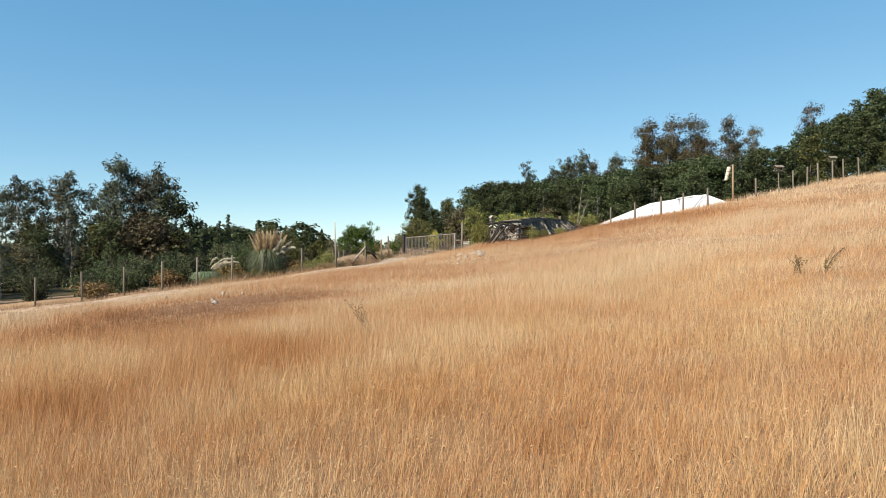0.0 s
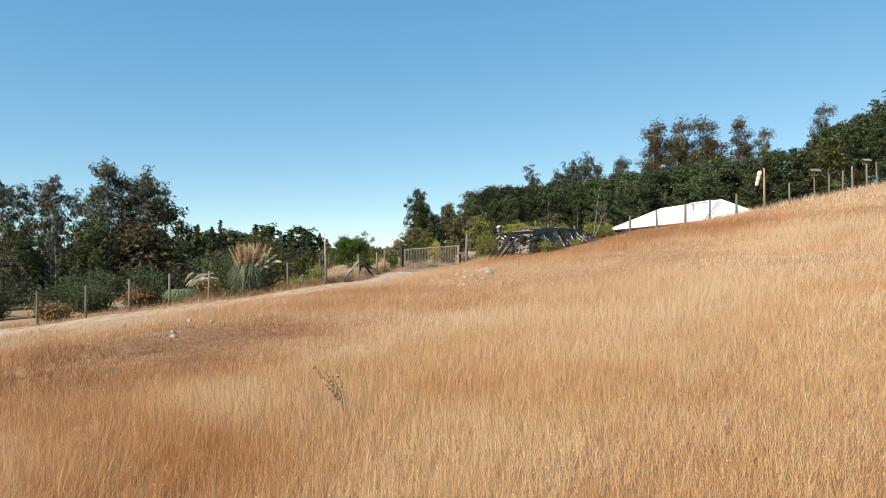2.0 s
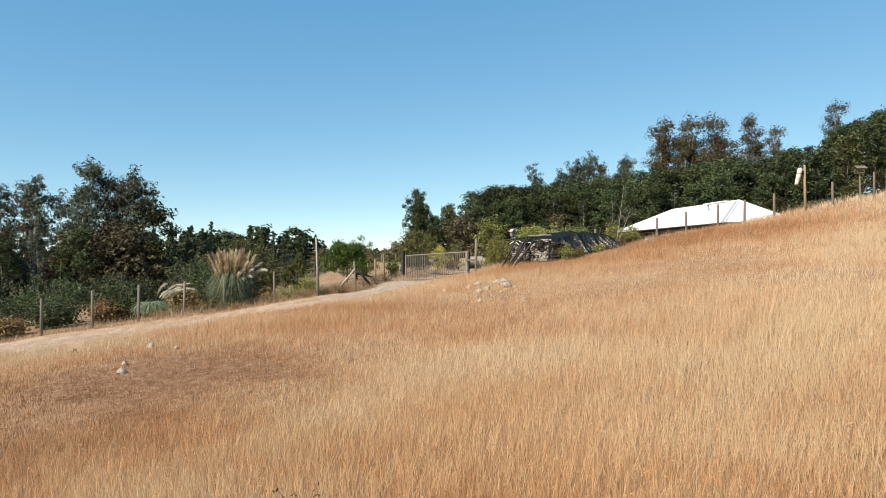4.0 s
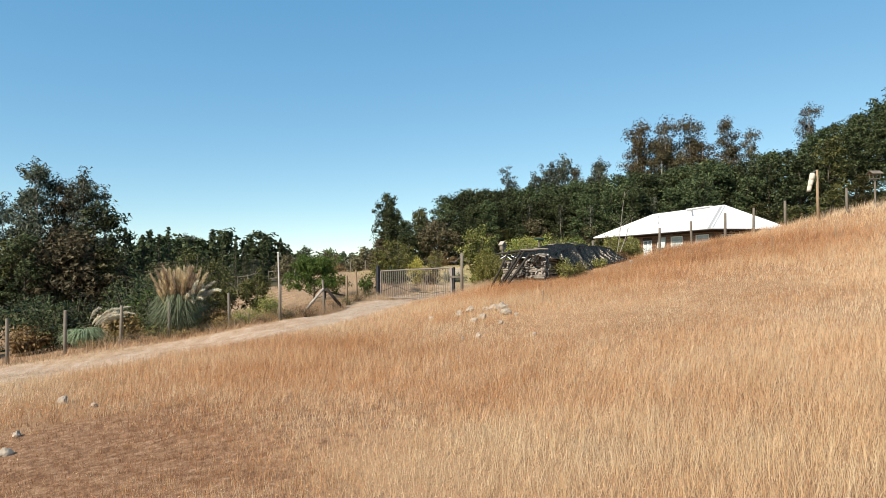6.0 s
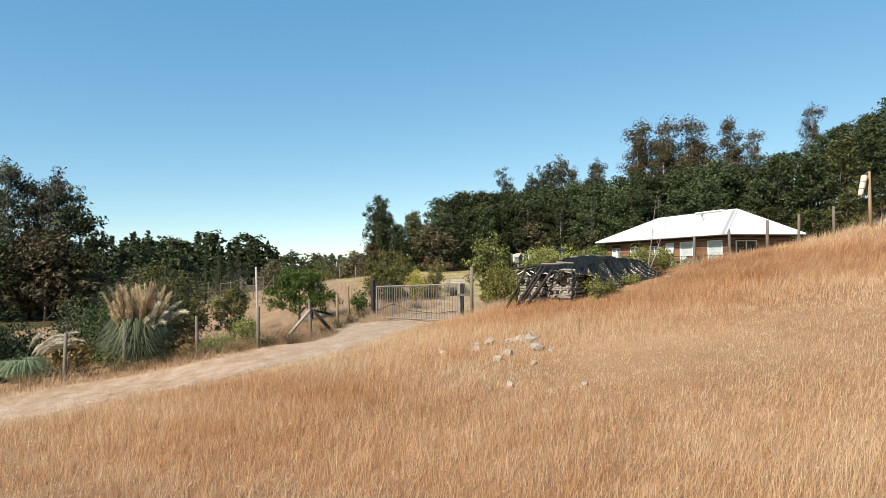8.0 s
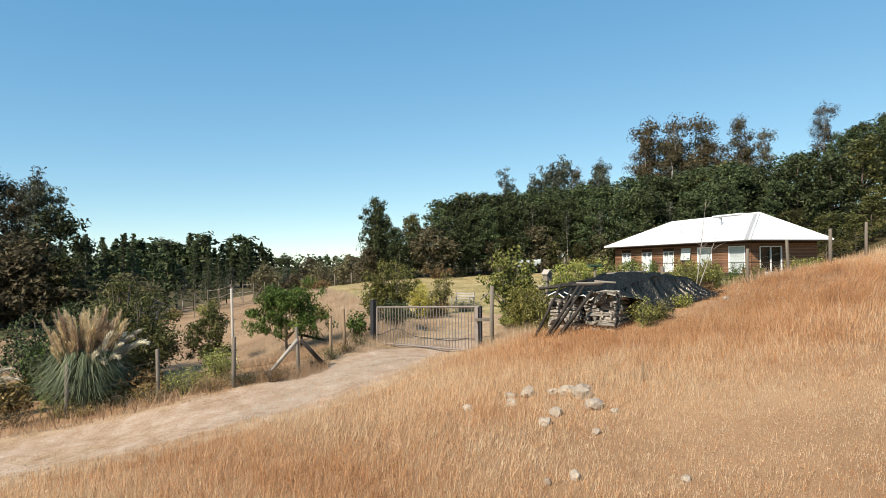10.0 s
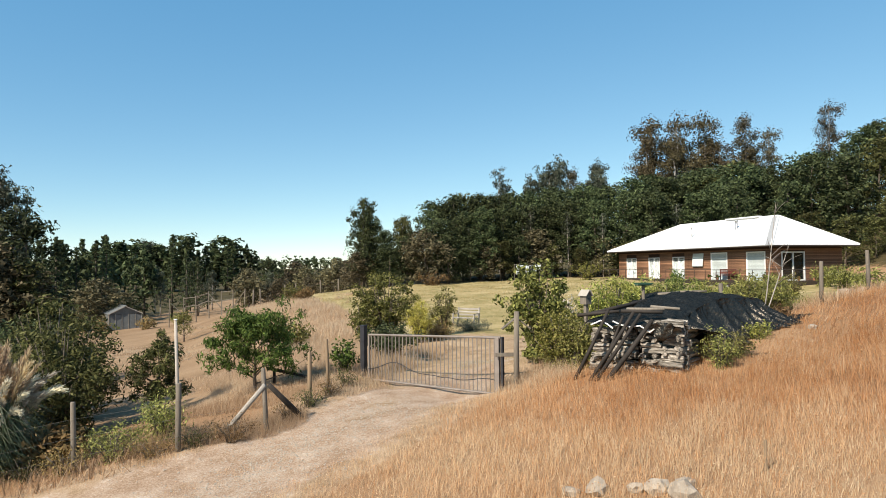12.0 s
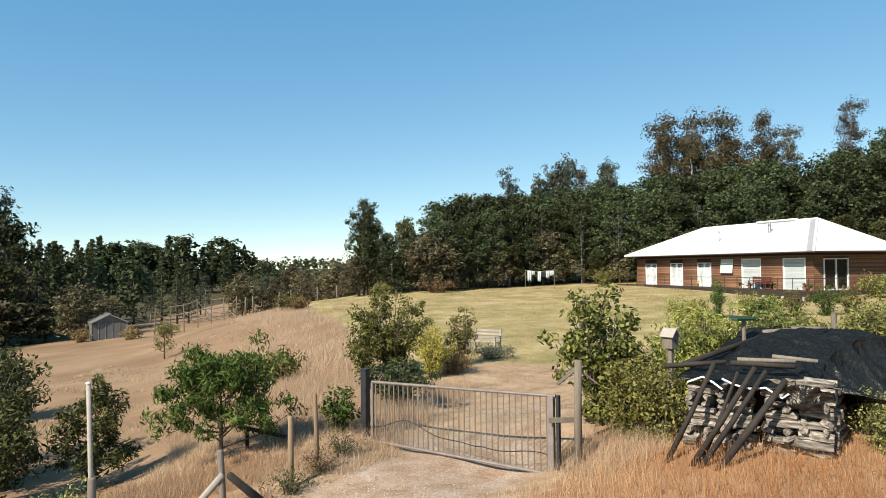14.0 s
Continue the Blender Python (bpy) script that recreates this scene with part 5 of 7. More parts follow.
def wood_pile():
    rng = random.Random(12)
    base = pile_point(1.3, 0, 1.3)
    root = thing("wood_pile", base, "long stack of grey split firewood logs", "wood pile")
    meshes = []
    for i in range(7):
        k = rng.uniform(0.8, 1.05)
        sides = rng.choice((5, 6, 7))
        sh = Shape().rod([(-0.5 * k, 0, 0), (-0.2, rng.uniform(-.03, .03), rng.uniform(-.02, .02)), (0.2, rng.uniform(-.03, .03), rng.uniform(-.02, .02)), (0.5 * k, 0, 0)], [0.088, 0.098, 0.095, 0.085], sides, 0.22, rng)
        meshes.append(mesh_of("log", sh, M_LOG))
    face = math.atan2(PILE_F.y, PILE_F.x)

    def lay(f, d, z, scale, across, tilt=0.0):
        p = pile_point(f, d, z) - base
        ang = face + (math.pi / 2 if across else 0) + rng.uniform(-0.08, 0.08)
        m = Matrix.Translation(p) @ Euler((rng.uniform(0, 6.3), tilt + rng.uniform(-0.03, 0.03), ang), "XYZ").to_matrix().to_4x4() @ Matrix.Diagonal((scale, rng.uniform(0.65, 0.95), rng.uniform(0.48, 0.72), 1))
        share("log", rng.choice(meshes), m, root)

    width = 2.4
    for r in range(10):
        for c, (lo, hi) in enumerate(((0.0, 0.58), (0.58, 1.14), (1.34, 1.86), (1.86, 2.4))):
            z0 = 1.12 + 0.36 * (lo + hi) / 2 / width
            zz = z0 + 0.06 + r * 0.121
            if zz > 2.62:
                continue
            for d in (0.12, 0.36):
                mid = (lo + hi) / 2
                if rng.random() < 0.25 and d < 0.2:
                    for q in (-0.18, 0.12):
                        lay(mid + q, 0.35, zz, 0.8, True)
                else:
                    lay(mid + rng.uniform(-0.05, 0.05), d + rng.uniform(-0.05, 0.04), zz, (hi - lo) * rng.uniform(0.92, 1.12), False)
    for r in range(3):
        lay(1.88, 0.06 + 0.02 * r, 1.62 + r * 0.29, 1.1, False)
    # the ends of the stack
    for r in range(7):
        lay(2.3, 0.75, 1.5 + r * 0.15, 0.75, True)
        if r < 5:
            lay(0.1, 0.75, 1.25 + r * 0.16, 0.75, True)
    # added solid block behind the logs, near-black to paint the shade in their gaps
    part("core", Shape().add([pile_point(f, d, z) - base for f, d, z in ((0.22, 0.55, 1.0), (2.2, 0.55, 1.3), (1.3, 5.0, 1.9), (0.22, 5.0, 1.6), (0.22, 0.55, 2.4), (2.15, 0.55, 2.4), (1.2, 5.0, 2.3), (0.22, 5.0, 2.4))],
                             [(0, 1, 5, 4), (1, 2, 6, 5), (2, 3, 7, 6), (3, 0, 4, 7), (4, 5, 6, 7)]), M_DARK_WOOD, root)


def tarpaulin():
    base = pile_point(1.3, 3.0, 2.2)
    root = thing("tarpaulin", base, "glossy black plastic sheet draped over the wood pile", "tarpaulin")
    # rows run along the pile, columns across it and down to the ground on the open side
    rows, cols = 200, 110
    verts, faces = [], []

    def crest(d):
        return float(np.interp(d, (0.0, 1.0, 2.4, 3.3, 4.6, 5.2, 5.6, 6.1), (2.60, 2.66, 2.92, 3.10, 3.06, 2.96, 2.72, 2.3)))

    def rim(d):
        """Where the sheet turns over the edge of the stack."""
        return float(np.interp(d, (0.0, 0.4, 1.3, 2.5, 3.3, 4.6, 5.4, 6.2), (2.40, 2.30, 1.95, 1.95, 2.18, 2.58, 2.66, 2.7)))

    for i in range(rows):
        d = -0.12 + 6.3 * i / (rows - 1)
        hang = float(ease(0.3, 0.6, d))
        edge = rim(d)
        for j in range(cols):
            w = j / (cols - 1)
            top_w = 0.5
            turn = d * 4.6 + 1.3 * math.sin(d * 1.3)
            if w < top_w:
                u = w / top_w
                f = -0.1 + (edge + 0.1) * u
                z = crest(d) + 0.10 * math.sin(u * math.pi) * float(ease(0.1, 2.0, d)) - 0.05 * u ** 6
                z += 0.08 * noise.noise((f * 1.5, d * 1.5, 0.3)) - 0.16 * abs(noise.noise((f * 2.0 + d, d * 1.1 - f, 2.3))) - 0.06 * abs(noise.noise((f * 4.5 - d, d * 3.0, 4.1))) - 0.03 * abs(noise.noise((f * 9.0 + d, d * 7.0, 1.1)))
            else:
                k = (w - top_w) / (1 - top_w)
                # folds start at the rim and fan out towards the foot
                sway = turn - 1.6 * k * float(ease(2.8, 5.0, d))
                fold = 1.7 * (1 - abs(math.sin(sway))) ** 1.6 * (0.6 + 0.8 * noise.noise((d * 1.7, 3.1, 0.5))) - 0.4 + 0.6 * (1 - abs(math.sin(sway * 1.9 + 1))) ** 2 + 0.8 * noise.noise((d * 2.6, k * 1.6, 7.7)) + 0.25 * noise.noise((d * 8.0, k * 5.0, 2.7))
                drop = k * hang
                flare = 0.56 + 0.22 * float(ease(3.0, 5.5, d))
                f = edge + 0.03 * k + flare * drop ** 1.5 + 0.20 * fold * drop ** 0.5 + 0.3 * hang * max(0, k - 0.9) * 4
                p = pile_point(f, d, 0)
                g = max(z_at(p.x, p.y) + 0.05, float(np.interp(d, (0.4, 1.0, 2.6, 3.4), (2.36, 2.22, 1.95, 1.5))))
                rise = crest(d) - 0.05
                z = rise + (g - rise) * drop - 0.10 * k * (1 - hang) + 0.04 * fold * drop * (1 - drop)
            front = float(ease(0.0, 0.5, 0.5 - d))
            z -= front * (0.02 + 0.05 * math.sin(f * 7.0) ** 2)
            p = pile_point(f, d + 0.03 * math.sin(f * 8), max(z, 0))
            p.z = max(p.z, z_at(p.x, p.y) + 0.03)
            verts.append(p - base)
    for i in range(rows - 1):
        for j in range(cols - 1):
            a = i * cols + j
            faces.append((a, a + 1, a + cols + 1, a + cols))
    ob = part("sheet", Shape().add(verts, faces), M_TARP, root, smooth=True)
    so = ob.modifiers.new("thickness", "SOLIDIFY")
    so.thickness = 0.006
    hem2 = [pile_point(f, -0.2, z) - base for f, z in ((0.15, 2.46), (0.42, 2.58), (0.6, 2.5), (0.75, 2.4))]
    hem3 = [pile_point(f, -0.2, z) - base for f, z in ((0.75, 2.58), (0.95, 2.5), (1.2, 2.46), (1.45, 2.5), (1.7, 2.36), (1.8, 2.44))]
    for h in (hem2, hem3):
        part("hem", Shape().rod(h, [0.018] * len(h), 6), M_WHITE, root, "white torn edge of the sheet")
    n = 9
    vs, fs = [], []
    for i in range(n):
        for j in range(7):
            f = 1.75 + 0.5 * i / (n - 1)
            vs.append(pile_point(f, -0.2 - 0.05 * math.sin(i * 1.1 + j), 2.6 - 0.075 * j * (1 - abs(i / (n - 1) - 0.5))) - base)
    for i in range(n - 1):
        for j in range(6):
            a = i * 7 + j
            fs.append((a, a + 1, a + 8, a + 7))
    fl = part("flap", Shape().add(vs, fs), M_TARP, root, smooth=True)
    fl.modifiers.new("thickness", "SOLIDIFY").thickness = 0.006
    return root


def loose_poles():
    rng = random.Random(4)
    for f0, d0, f1, z1, r in ((-0.05, -0.75, 0.62, 2.86, 0.045), (0.40, -0.8, 1.28, 2.82, 0.048), (0.56, -0.85, 1.45, 2.78, 0.046), (0.85, -0.85, 1.75, 2.66, 0.058), (0.50, -0.6, 1.0, 2.72, 0.034)):
        p, q = pile_point(f0, d0, 0), pile_point(f1, -0.16, z1)
        p.z = z_at(p.x, p.y) - 0.05
        root = thing("leaning_pole", p, "dark weathered pole leaning against the wood pile", "pole", "poles leaning on the wood pile")
        v = q - p
        part("log", Shape().rod([(0, 0, 0), v * 0.5 + Vector((0.02, 0, 0)), v], [r * 1.1, r, r * 0.85], 8, 0.08, rng), M_DARK_WOOD, root, smooth=True)
    for (f0, d0, z0), (f1, d1, z1), r, m, lab in (((-0.1, 0.3, 2.70), (0.5, 3.1, 3.02), 0.055, M_DARK_WOOD, "long dark pole holding down the plastic sheet"),
                                                    ((-0.4, 0.1, 2.66), (0.6, 0.45, 2.78), 0.045, M_DARK_WOOD, "dark pole lying on the wood pile"),
                                                    ((0.8, 0.45, 2.84), (1.7, 0.65, 2.86), 0.038, M_POST, "grey pole lying on the plastic sheet"),
                                                    ((0.75, 0.25, 2.80), (1.75, 0.42, 2.80), 0.045, M_DARK_WOOD, "dark log lying on the plastic sheet"),
                                                    ((0.5, 3.0, 3.10), (0.9, 3.5, 3.14), 0.05, M_POST, "grey log end weighing down the plastic sheet"),
                                                    ((0.9, 3.6, 3.16), (1.5, 4.0, 3.17), 0.035, M_POST, "grey log weighing down the plastic sheet"),
                                                    ((1.3, 0.75, 2.9), (2.0, 0.85, 2.86), 0.04, M_POST, "short grey log weighing down the plastic sheet")):
        p, q = pile_point(f0, d0, z0), pile_point(f1, d1, z1)
        root = thing("loose_log", p, lab, "log")
        part("log", Shape().rod([(0, 0, 0), (q - p) * 0.5, q - p], [r * 1.05, r, r * 0.9], 8, 0.08, rng), m, root, smooth=True)


wood_pile()
tarpaulin()
loose_poles()


# ---- small things in the garden ----
def birdhouse(x, y, top, label, turn, mat=M_WHITE, s=1.0):
    z = z_at(x, y)
    root = thing("birdhouse", (x, y, z), label, "birdhouse", turn=turn)
    h = top - z - 0.5 * s
    part("post", Shape().box((0, 0, h / 2 - 0.1), (0.13 * s, 0.13 * s, h + 0.2), bevel=0.01), M_POST, root)
    body = Shape().add([(-0.14 * s, -0.15 * s, h), (0.14 * s, -0.15 * s, h), (0.14 * s, 0.15 * s, h), (-0.14 * s, 0.15 * s, h), (-0.14 * s, -0.15 * s, h + 0.28 * s), (0.14 * s, -0.15 * s, h + 0.28 * s), (0.14 * s, 0.15 * s, h + 0.28 * s), (-0.14 * s, 0.15 * s, h + 0.28 * s), (0, -0.15 * s, h + 0.45 * s), (0, 0.15 * s, h + 0.45 * s)],
                       [(0, 3, 2, 1), (1, 2, 6, 5), (3, 0, 4, 7), (0, 1, 5, 8, 4), (2, 3, 7, 9, 6), (4, 8, 9, 7), (5, 6, 9, 8)])
    part("box", body, M_POST, root)
    for k in (-1, 1):
        part("roof_board", Shape().box((k * 0.1 * s, 0, h + 0.41 * s), (0.3 * s, 0.42 * s, 0.025), Euler((0, k * radians(50), 0)).to_matrix(), 0.005), mat, root, "pale sloping roof board")
    part("hole", Shape().rod([(0, -0.152 * s, h + 0.2 * s), (0, -0.158 * s, h + 0.2 * s)], 0.03 * s, 12), M_BLACK_STEEL, root, "dark round entrance hole")


birdhouse(3.74, 44.9, 3.27, "grey wooden birdhouse with a bleached pitched roof on a post", 30, M_PALE_WOOD, 0.74)


def marker_post(x, y, top):
    z = z_at(x, y)
    root = thing("marker_post", (x, y, z), "slim white post with a short crossbar behind the wood pile", "post")
    part("shaft", Shape().box((0, 0, (top - z) / 2 - 0.1), (0.045, 0.04, top - z + 0.2), bevel=0.006), M_WHITE, root)
    part("crossbar", Shape().box((0, -0.035, top - z - 0.14), (0.22, 0.025, 0.045), bevel=0.006), M_WHITE, root)


marker_post(13.21, 52.23, 3.01)

def feeding_table(x, y, top, label, roofed, mat):
    z = z_at(x, y)
    root = thing("bird_table", (x, y, z), label, "bird table")
    h = top - z - (0.45 if roofed else 0.06)
    part("post", Shape().rod([(0, 0, -0.3), (0, 0, h)], [0.05, 0.04], 9), M_POST, root)
    part("tray", Shape().box((0, 0, h + 0.02), (0.4, 0.28, 0.035), bevel=0.008), mat, root)
    if roofed:
        for sx in (-0.2, 0.2):
            for sy in (-0.15, 0.15):
                part("upright", Shape().box((sx, sy, h + 0.16), (0.03, 0.03, 0.26)), M_POST, root)
        for k in (-1, 1):
            part("roof_board", Shape().box((0, k * 0.14, h + 0.36), (0.62, 0.36, 0.025), Euler((-k * radians(32), 0, 0)).to_matrix(), 0.005), M_POST, root)
    else:
        for sy in (-0.2, 0.2):
            part("rim", Shape().box((0, sy * 0.75, h + 0.06), (0.44, 0.025, 0.04)), mat, root)


M_GREEN = mottled("dark_green_paint", (0.015, 0.045, 0.026), (0.045, 0.098, 0.06), 4.0, 0.5, 40.0, 0.1, 0.002)
feeding_table(5.6, 45.5, 3.42, "low dark green bird tray on a grey post", False, M_GREEN)
feeding_table(24.6, 48.33, 7.05, "roofed wooden bird table on a fence post", True, M_POST)
feeding_table(33.6, 57.2, 9.0, "small roofed wooden bird table on a post", True, M_POST)


M_SOCK = mottled("faded_fabric", (0.465, 0.39, 0.3), (0.615, 0.555, 0.465), 3.0, 0.9, 40.0, 0.3, 0.006)


def wind_sock():
    x, y = 21.2, 48.06
    z = z_at(x, y)
    root = thing("wind_sock", (x, y, z), "pale banded fabric wind sock hanging from a tall wooden pole", "wind sock")
    h = 7.07 - z
    part("pole", Shape().rod([(0, 0, -0.3), (0, 0, h)], [0.085, 0.06], 9, 0.03), M_TAN_POST, root, smooth=True)
    part("arm", Shape().rod([(0, 0, h - 0.12), (-0.12, -0.05, h - 0.03), (-0.3, -0.1, h - 0.16)], 0.012, 6), M_METAL, root)
    pts, rad = [], []
    for i in range(13):
        k = i / 12
        pts.append((-0.3 - 0.25 * k, -0.1, h - 0.2 - 0.95 * k))
        rad.append((0.12 if i == 0 else 0.145 - 0.04 * k) * (0.93 if i % 4 == 0 else 1.0))
    sock = part("sock", Shape().rod(pts, rad, 14, 0.03), M_SOCK, root, smooth=True)
    for i in (0, 4, 8, 12):
        part("band", Shape().rod([Vector(pts[i]) + Vector((0, 0, 0.025)), Vector(pts[i]) - Vector((0, 0, 0.025))], rad[i] * 1.05, 14), M_POST, sock)


wind_sock()


def white_bench():
    x, y = 2.4, 59.6
    root = thing("garden_bench", (x, y, z_at(x, y)), "weathered whitish wooden garden bench at the lawn's edge", "bench", turn=-38)
    for i in range(4):
        part("slat", Shape().box((0, -0.22 + i * 0.13, 0.42), (1.25, 0.1, 0.03), bevel=0.006), M_PALE_WOOD, root)
    for i in range(3):
        part("slat", Shape().box((0, 0.26 + 0.03 * i, 0.56 + i * 0.14), (1.25, 0.028, 0.09), bevel=0.006), M_PALE_WOOD, root)
    for sx in (-0.58, 0.58):
        part("leg", Shape().box((sx, -0.22, 0.3), (0.06, 0.06, 0.64), bevel=0.006), M_PALE_WOOD, root)
        part("leg", Shape().box((sx, 0.26, 0.45), (0.06, 0.06, 0.95), Euler((radians(-6), 0, 0)).to_matrix(), 0.006), M_PALE_WOOD, root)
        part("armrest", Shape().box((sx, 0.0, 0.63), (0.07, 0.56, 0.03), bevel=0.006), M_PALE_WOOD, root)


white_bench()


def washing():
    x, y = 12.7, 98.0
    root = thing("clothes_line", (x, y, z_at(x, y)), "washing line with pale laundry at the edge of the wood", "clothes line")
    for sx in (0.0, 2.9):
        part("pole", Shape().rod([(sx, 0, -0.2), (sx, 0, 2.0)], 0.025, 7), M_POST, root)
    part("line", Shape().rod([(0, 0, 1.95), (1.45, 0, 1.80), (2.9, 0, 1.95)], 0.01, 4), M_WHITE, root)
    rng = random.Random(6)
    xx = 0.2
    for i in range(6):
        w, h = rng.uniform(0.22, 0.42), rng.uniform(0.35, 1.15)
        if i == 2:
            xx += 0.25
        vs, fs = [], []
        for a in range(6):
            for b in range(5):
                vs.append((xx + w * a / 5, 0.05 * math.sin(a * 2.1 + b * 0.6), 1.93 - 0.13 * math.sin(math.pi * xx / 2.9) - h * (1 + 0.12 * math.sin(a * 1.7 + i)) * b / 4))
        for a in range(5):
            for b in range(4):
                k = a * 5 + b
                fs.append((k, k + 1, k + 6, k + 5))
        g = part("garment", Shape().add(vs, fs), M_BLACK_STEEL if i == 3 else M_SHUTTER, root, "dark garment" if i == 3 else "pale garment", smooth=True)
        g.modifiers.new("thickness", "SOLIDIFY").thickness = 0.012
        xx += w + rng.uniform(0.02, 0.1)


washing()


def greenhouse():
    x, y = -31.8, 110.5
    root = thing("greenhouse", (x, y, z_at(x, y) - 0.05), "small grey gabled greenhouse of clouded plastic sheets", "greenhouse", turn=28)
    W, D, H, R = 3.5, 3.6, 1.85, 2.7
    for sx in (-1, 1):
        for sy in (-1, 1):
            part("post", Shape().box((sx * W / 2, sy * D / 2, H / 2), (0.1, 0.1, H)), M_PALE_WOOD, root)
    for i in range(5):
        part("panel", Shape().box((-W / 2 + W * (i + 0.5) / 5, -D / 2, H / 2), (W / 5 - 0.1, 0.03, H - 0.1)), M_CLOUDY, root)
        part("stud", Shape().box((-W / 2 + W * i / 5, -D / 2 - 0.02, H / 2), (0.06, 0.05, H)), M_PALE_WOOD, root)
    for sx in (-1, 1):
        part("panel", Shape().box((sx * W / 2, 0, H / 2), (0.03, D - 0.12, H - 0.1)), M_CLOUDY, root)
    part("panel", Shape().box((0, D / 2, H / 2), (W - 0.12, 0.03, H - 0.1)), M_CLOUDY, root)
    part("gable", Shape().add([(-W / 2, -D / 2 - 0.01, H), (W / 2, -D / 2 - 0.01, H), (0, -D / 2 - 0.01, R), (-W / 2, -D / 2 + 0.03, H), (W / 2, -D / 2 + 0.03, H), (0, -D / 2 + 0.03, R)], [(0, 1, 2), (5, 4, 3), (0, 3, 4, 1), (1, 4, 5, 2), (2, 5, 3, 0)]), M_CLOUDY, root)
    ang = math.atan2(R - H, W / 2)
    for k in (-1, 1):
        part("roof_sheet", Shape().box((k * W / 4, 0, (H + R) / 2 + 0.03), (math.hypot(W / 2, R - H) + 0.25, D + 0.4, 0.05), Euler((0, k * ang, 0)).to_matrix()), M_CLOUDY, root)
        part("barge_board", Shape().box((k * W / 4, -D / 2 - 0.2, (H + R) / 2 + 0.03), (math.hypot(W / 2, R - H) + 0.25, 0.05, 0.1), Euler((0, k * ang, 0)).to_matrix()), M_PALE_WOOD, root)


greenhouse()


def pen_fence():
    rng = random.Random(8)
    pts = [(-24.0, 101.9), (-22.6, 102.2), (-21.3, 102.4), (-20.0, 102.6), (-18.7, 102.7), (-17.5, 102.8), (-16.3, 102.9)]
    root = thing("pen_fence", (pts[0][0], pts[0][1], z_at(*pts[0])), "grey wooden animal pen of posts, rails and diagonal braces", "fence")
    o = root.matrix_world.translation.copy()
    tops = []
    for k, (x, y) in enumerate(pts):
        z, top = z_at(x, y), 0.85 + 0.95 * k / 6 + rng.uniform(-0.1, 0.2)
        part("post", Shape().rod([Vector((x, y, z - 0.2)) - o, Vector((x + rng.uniform(-.1, .1), y, top)) - o], 0.055, 7), M_POST, root)
        tops.append(Vector((x, y, top)) - o)
    for i, (a, b) in enumerate(zip(tops, tops[1:])):
        if i in (1, 2, 4):
            part("rail", Shape().rod([a - Vector((0, 0, 0.15)), b - Vector((0, 0, 0.15))], 0.045, 6), M_POST, root)
        if i in (0, 3, 5):
            part("brace", Shape().rod([a - Vector((0, 0, 0.3 if i != 5 else 1.9)), b - Vector((0, 0, 1.9 if i != 5 else 0.3))], 0.045, 6), M_POST, root)
        if i in (1, 2, 3, 4):
            part("rail", Shape().rod([a - Vector((0, 0, 1.1)), b - Vector((0, 0, 1.0))], 0.05, 6), M_POST, root)
    fence("old grey posts at the far side of the yard", [(-15.4, 103, z_at(-15.4, 103) + 1.8), (-14.6, 103, z_at(-14.6, 103) + 1.7), (-12.0, 103, z_at(-12, 103) + 1.5), (-10.8, 103, z_at(-10.8, 103) + 1.5), (-8, 102, z_at(-8, 102) + 1.4), (-6, 101, z_at(-6, 101) + 1.3)], (0.5, 1.0), 6, M_POST, 0.09)


pen_fence()


# ---- rocks and gravel ----
def rocks():
    rng = random.Random(3)
    for x, y, s in ((1.4, 37.1, 0.36), (1.95, 36.9, 0.24), (2.2, 36.75, 0.34), (2.46, 36.4, 0.42), (2.62, 36.75, 0.28), (2.47, 35.6, 0.38), (1.68, 35.6, 0.28), (1.35, 35.14, 0.3), (0.03, 36.9, 0.22), (0.98, 36.7, 0.22), (1.05, 37.2, 0.24), (2.75, 35.2, 0.17),
                    (1.2, 32.5, 0.2), (2.7, 31.85, 0.16), (0.75, 32.45, 0.16), (2.1, 34.3, 0.18), (-9.7, 31.1, 0.34), (-8.47, 30.1, 0.18), (-9.07, 27.9, 0.2), (-8.5, 26.5, 0.24), (-12.6, 31.8, 0.22), (14.0, 48.6, 0.5), (14.8, 48.9, 0.4), (9.6, 44.0, 0.2)):
        root = part("rock", Shape().stone((0, 0, 0), (s * rng.uniform(0.85, 1.2), s * rng.uniform(0.75, 1.0), s * rng.uniform(0.65, 0.95)), rng), M_STONE)
        root.location = (x, y, z_at(x, y) + s * 0.2)
        tagged(root, "pale weathered field stone lying in dry grass", "rock", "field stones")


rocks()


